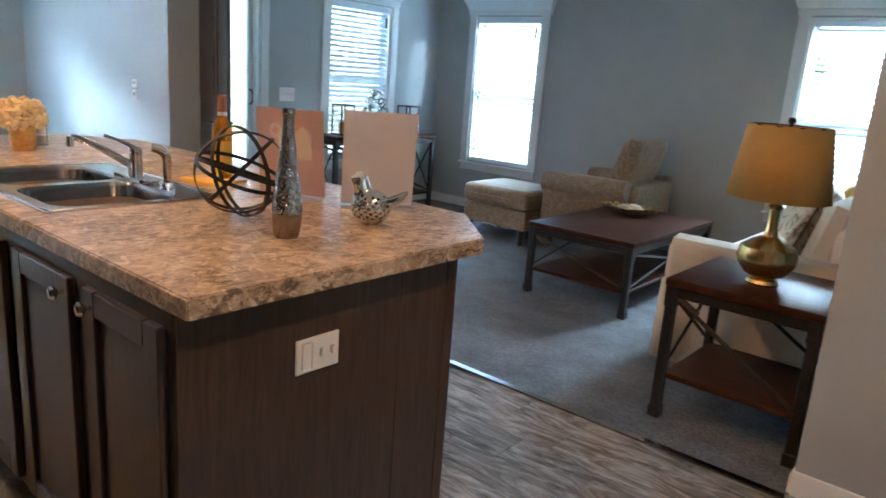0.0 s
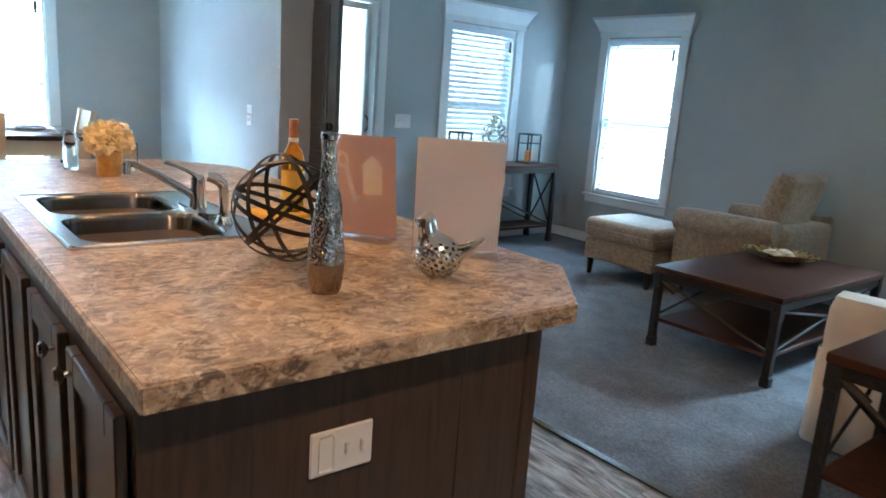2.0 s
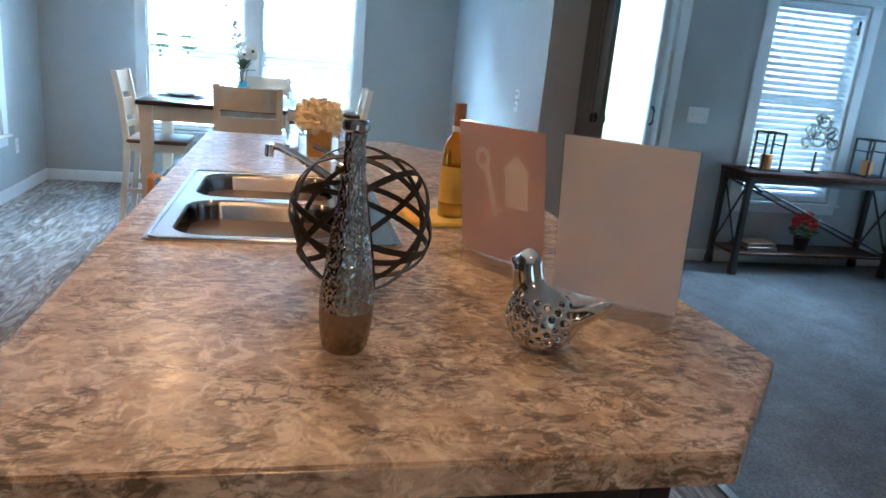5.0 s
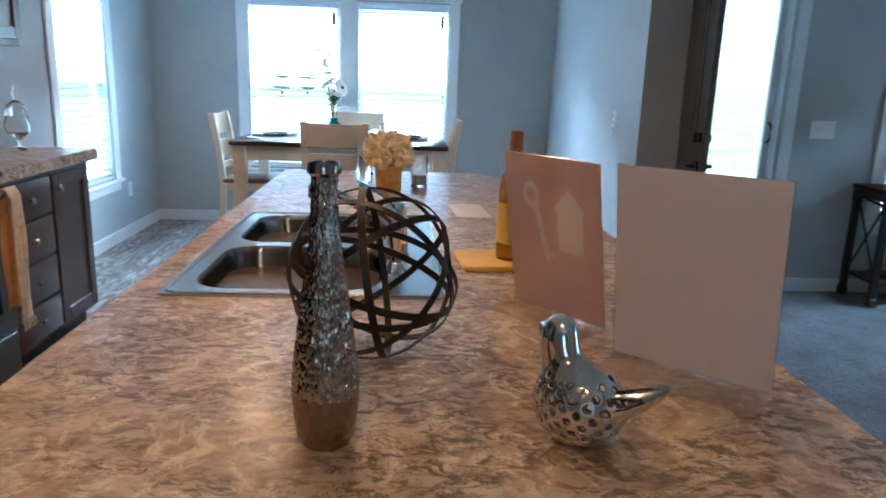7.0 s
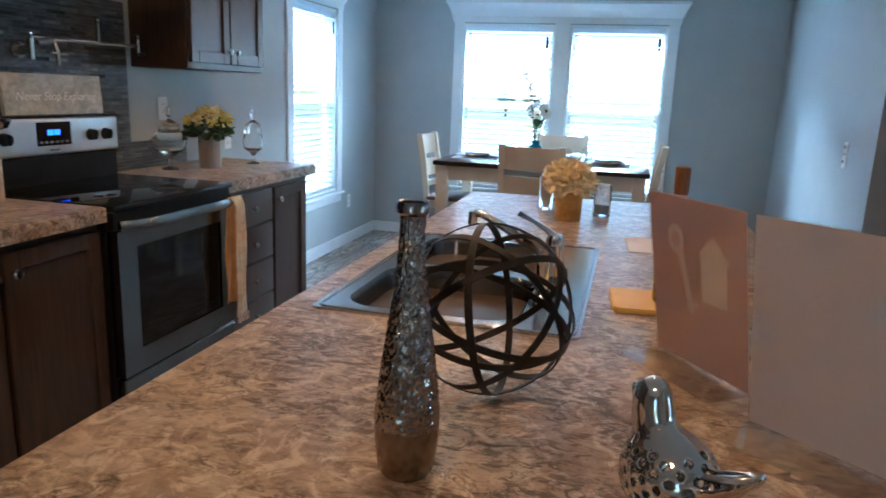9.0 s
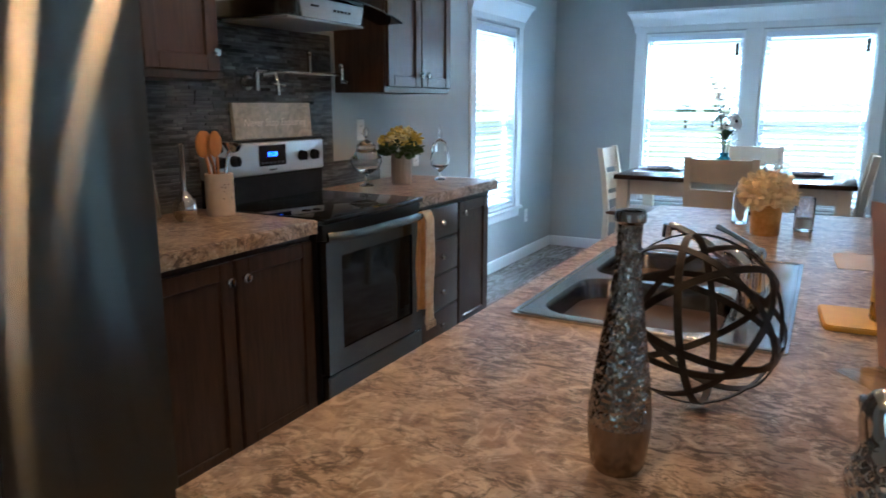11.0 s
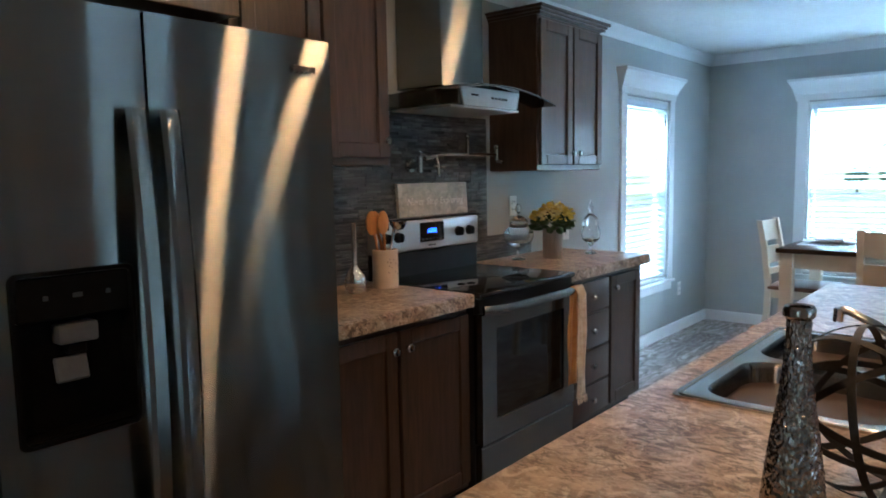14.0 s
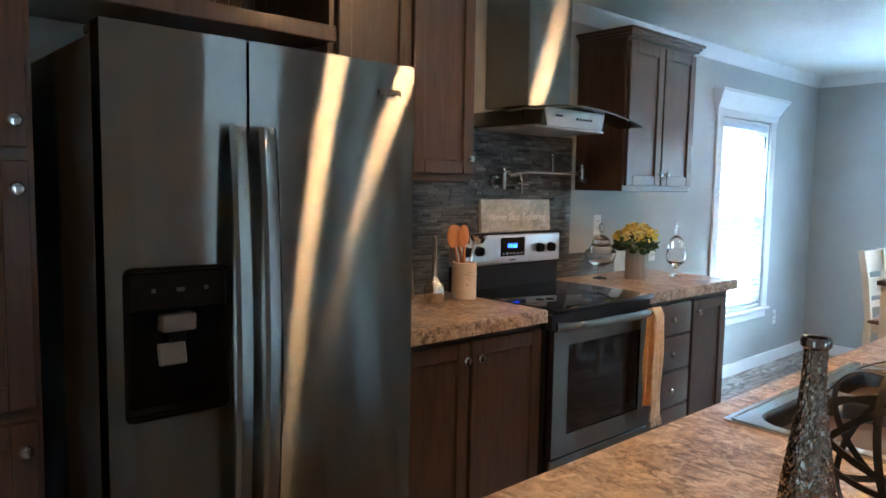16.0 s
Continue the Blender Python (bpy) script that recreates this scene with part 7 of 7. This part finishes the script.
apothecary(-2.640, 0.150, "wide clear glass apothecary jar with a domed lid", (
    [(0.0, 0.0), (0.042, 0.0), (0.040, 0.006), (0.010, 0.015), (0.009, 0.055), (0.030, 0.070), (0.070, 0.095), (0.085, 0.130), (0.086, 0.150), (0.084, 0.150), (0.083, 0.131), (0.067, 0.099), (0.0, 0.080)],
    [(0.088, 0.152), (0.060, 0.180), (0.050, 0.205), (0.052, 0.220), (0.030, 0.240), (0.008, 0.250), (0.007, 0.262), (0.016, 0.275), (0.016, 0.300), (0.010, 0.312), (0.0, 0.315)]))
apothecary(-3.115, 0.345, "tall slim clear glass apothecary jar with pointed lid", (
    [(0.0, 0.0), (0.036, 0.0), (0.034, 0.006), (0.009, 0.014), (0.008, 0.045), (0.022, 0.060), (0.050, 0.085), (0.058, 0.120), (0.050, 0.160), (0.048, 0.165), (0.046, 0.160), (0.054, 0.121), (0.047, 0.090), (0.0, 0.070)],
    [(0.050, 0.167), (0.052, 0.185), (0.040, 0.215), (0.020, 0.235), (0.008, 0.243), (0.012, 0.260), (0.016, 0.272), (0.008, 0.290), (0.003, 0.318), (0.0, 0.320)]))

# ---------------------------------------------------------------- outdoors
GRASS = mat("dry_lawn", (0.20, 0.22, 0.10), (0.34, 0.33, 0.19), scale=3, detail=8, rough=0.95, bump=0.5, bscale=30, blotch=0.25)
CONCRETE = mat("pale_concrete", (0.52, 0.52, 0.50), (0.60, 0.60, 0.58), scale=6, rough=0.85, bump=0.1)
single("ground", box(-400, 400, -400, 400, -0.9, -0.62), GRASS, "pale dry lawn round the house", "ground", kind="structure", smooth=False)
# Added reflector: pale ground on all sides throws daylight up at the blinds.
single("pavement", box(-16.0, 12.0, -10.0, 17.0, -0.619, -0.56), CONCRETE, "pale concrete sheet added outside to bounce daylight in", "pavement", kind="structure", smooth=False)
BARK = mat("bark", (0.07, 0.05, 0.04), (0.13, 0.10, 0.08), scale=14, stretch=(3, 3, 0.6), rough=0.95, bump=0.6, bscale=30)
CROWNM = mat("tree_leaf", (0.14, 0.17, 0.10), (0.22, 0.26, 0.16), scale=5, rough=0.7, blotch=0.3)


def tree(x, y, h, seed, label):
    rnd = random.Random(seed)
    t = thing("tree", label, "tree", x, y, -0.62, rnd.uniform(0, 360), group="trees outside")
    q = tube(bmesh.new(), [(0, 0, 0), (0.05, 0.02, h * 0.25), (-0.04, 0.05, h * 0.55), (0.03, 0, h * 0.85)], [0.16, 0.12, 0.08, 0.03], 10)
    tips = []
    for k in range(9):
        a, z = k * 2.4, h * rnd.uniform(0.35, 0.75)
        l = h * rnd.uniform(0.16, 0.28)
        e = (l * math.cos(a), l * math.sin(a), z + l * 0.7)
        tube(q, [(0, 0, z), (e[0] * 0.5, e[1] * 0.5, z + l * 0.25), e], [0.05, 0.035, 0.012], 6)
        tips.append(e)
    tips.append((0, 0, h * 0.9))
    part("trunk", q, BARK, t)
    vs, fs = [], []
    for k in range(2600):
        c = tips[rnd.randrange(len(tips))]
        r = h * 0.15
        p = Vector((c[0] + rnd.gauss(0, r * 0.6), c[1] + rnd.gauss(0, r * 0.6), c[2] + rnd.gauss(0, r * 0.5)))
        m = Euler((rnd.uniform(0, 6), rnd.uniform(0, 6), rnd.uniform(0, 6))).to_matrix()
        s = rnd.uniform(0.09, 0.17)
        b = len(vs)
        vs += [p + m @ Vector(v) * s for v in ((-0.5, -1, 0), (0.5, -1, 0.1), (0.6, 0.4, 0), (0, 1.2, -0.1), (-0.6, 0.4, 0.05))]
        fs.append((b, b + 1, b + 2, b + 3, b + 4))
    me = bpy.data.meshes.new("crown")
    me.from_pydata(vs, [], fs)
    me.materials.append(CROWNM)
    cr_ = new("crown", me)
    cr_.parent = t
    tagged(cr_, "loose green foliage", kind="stuff")
    return t


for i, (x, y, h) in enumerate(((-62, -8.4, 1.7), (-66, -6.8, 1.6), (-26, 62, 6.5), (-16, 66, 6.0), (-40, -46, 6.5))):
    tree(x, y, h, 40 + i, "leafy young tree on the lawn")

# planks of the kitchen and dining floor
floor = thing("floor", "grey-brown weathered wood plank floor", "floor", 0, 0, 0, kind="structure")
PW, PL = 0.178, 1.22
plank_me = mesh_of("plank", box(0.0006, PL - 0.0006, 0.0006, PW - 0.0006, -0.006, 0.0, 0.0012), PLANK)
yy = 0.0
while yy < 3.55 - 1e-3:
    xx = X_DIN - random.uniform(0.1, 1.1)
    while xx < X_END:
        x0, x1, y1 = max(xx, X_DIN), min(xx + PL, X_END), min(yy + PW, 3.555)
        if x1 - x0 > 0.03:
            if x1 - x0 > PL - 1e-3 and y1 - yy > PW - 1e-3:
                me = plank_me
            else:
                me = mesh_of("plank_cut", box(0.0006, x1 - x0 - 0.0006, 0.0006, y1 - yy - 0.0006, -0.006, 0.0, 0.0012), PLANK)
            shared("plank", me, floor, x0, yy, 0)
        xx += PL
    yy += PW

# mosaic of thin stone and glass strips behind the range
SLATE = mat("slate_strip", (0.035, 0.036, 0.036), (0.11, 0.11, 0.105), (0.06, 0.062, 0.062), scale=16, detail=6, rough=0.42, bump=0.25, bscale=60, vary=0.55, blotch=0.2)
GLASSY = mat("glass_strip", (0.05, 0.055, 0.058), (0.17, 0.18, 0.18), scale=8, rough=0.10, vary=0.6, blotch=0.15, spec=0.7)
GROUT = mat("dark_grout", (0.055, 0.053, 0.050), (0.075, 0.072, 0.068), scale=60, rough=0.9)
bs = thing("backsplash", "dark mosaic backsplash of thin stone and glass strips", "backsplash", 0, 0, 0, kind="structure")
part("grout_bed", box(-2.535, -0.75, 0.0005, 0.005, 0.9275, 1.714), GROUT, bs)
part("grout_bed", box(-2.985, -2.5352, 0.0005, 0.005, 0.9275, 1.062), GROUT, bs)
LENS_ = (0.048, 0.073, 0.098, 0.148)
tiles = {}
for i, l in enumerate(LENS_):
    for m_, nm in ((SLATE, "s"), (GLASSY, "g")):
        tiles[i, nm] = mesh_of(f"strip_{i}{nm}", box(0.0008, l - 0.0008, 0.005, 0.0105 if nm == "s" else 0.009, 0.0008, 0.0142, 0.0008), m_)
rest_v, rest_f = [], []
count = 0
z = 0.929
while z < 1.700:
    right = -2.985 if z < 1.045 else -2.535
    x = right
    while x < -0.76:
        i = random.choice((0, 1, 1, 2, 2, 3))
        if x + LENS_[i] > -0.752:
            i = 0
        nm = "g" if random.random() < 0.33 else "s"
        near = -2.53 < x < -1.72 and 1.12 < z < 1.70
        if near and count < 298:
            shared("strip", tiles[i, nm], bs, x, 0, z)
            count += 1
        else:
            ob = tiles[i, nm]
            b = len(rest_v)
            rest_v += [(v.co.x + x, v.co.y, v.co.z + z) for v in ob.vertices]
            rest_f += [tuple(b + k for k in p.vertices) for p in ob.polygons]
        x += LENS_[i]
    z += 0.0150
me = bpy.data.meshes.new("strip_rest")
me.from_pydata(rest_v, [], rest_f)
MIX = mat("mixed_strip", (0.035, 0.036, 0.036), (0.13, 0.13, 0.125), (0.065, 0.067, 0.067), scale=14, detail=5, stretch=(0.6, 1, 5), rough=0.30, bump=0.2, bscale=60, blotch=0.3)
nt = MIX.node_tree
geo = nt.nodes.new("ShaderNodeNewGeometry")
isl_r = nt.nodes.new("ShaderNodeMapRange")
isl_r.inputs["To Min"].default_value, isl_r.inputs["To Max"].default_value = 0.45, 1.6
nt.links.new(geo.outputs["Random Per Island"], isl_r.inputs["Value"])
hs = nt.nodes["Hue/Saturation/Value"] if "Hue/Saturation/Value" in nt.nodes else nt.nodes["Hue Saturation Value"]
nt.links.new(isl_r.outputs["Result"], hs.inputs["Value"])
me.materials.append(MIX)
rest = new("strips", me)
rest.parent = bs
tagged(rest, "further thin stone and glass strips", kind="stuff")
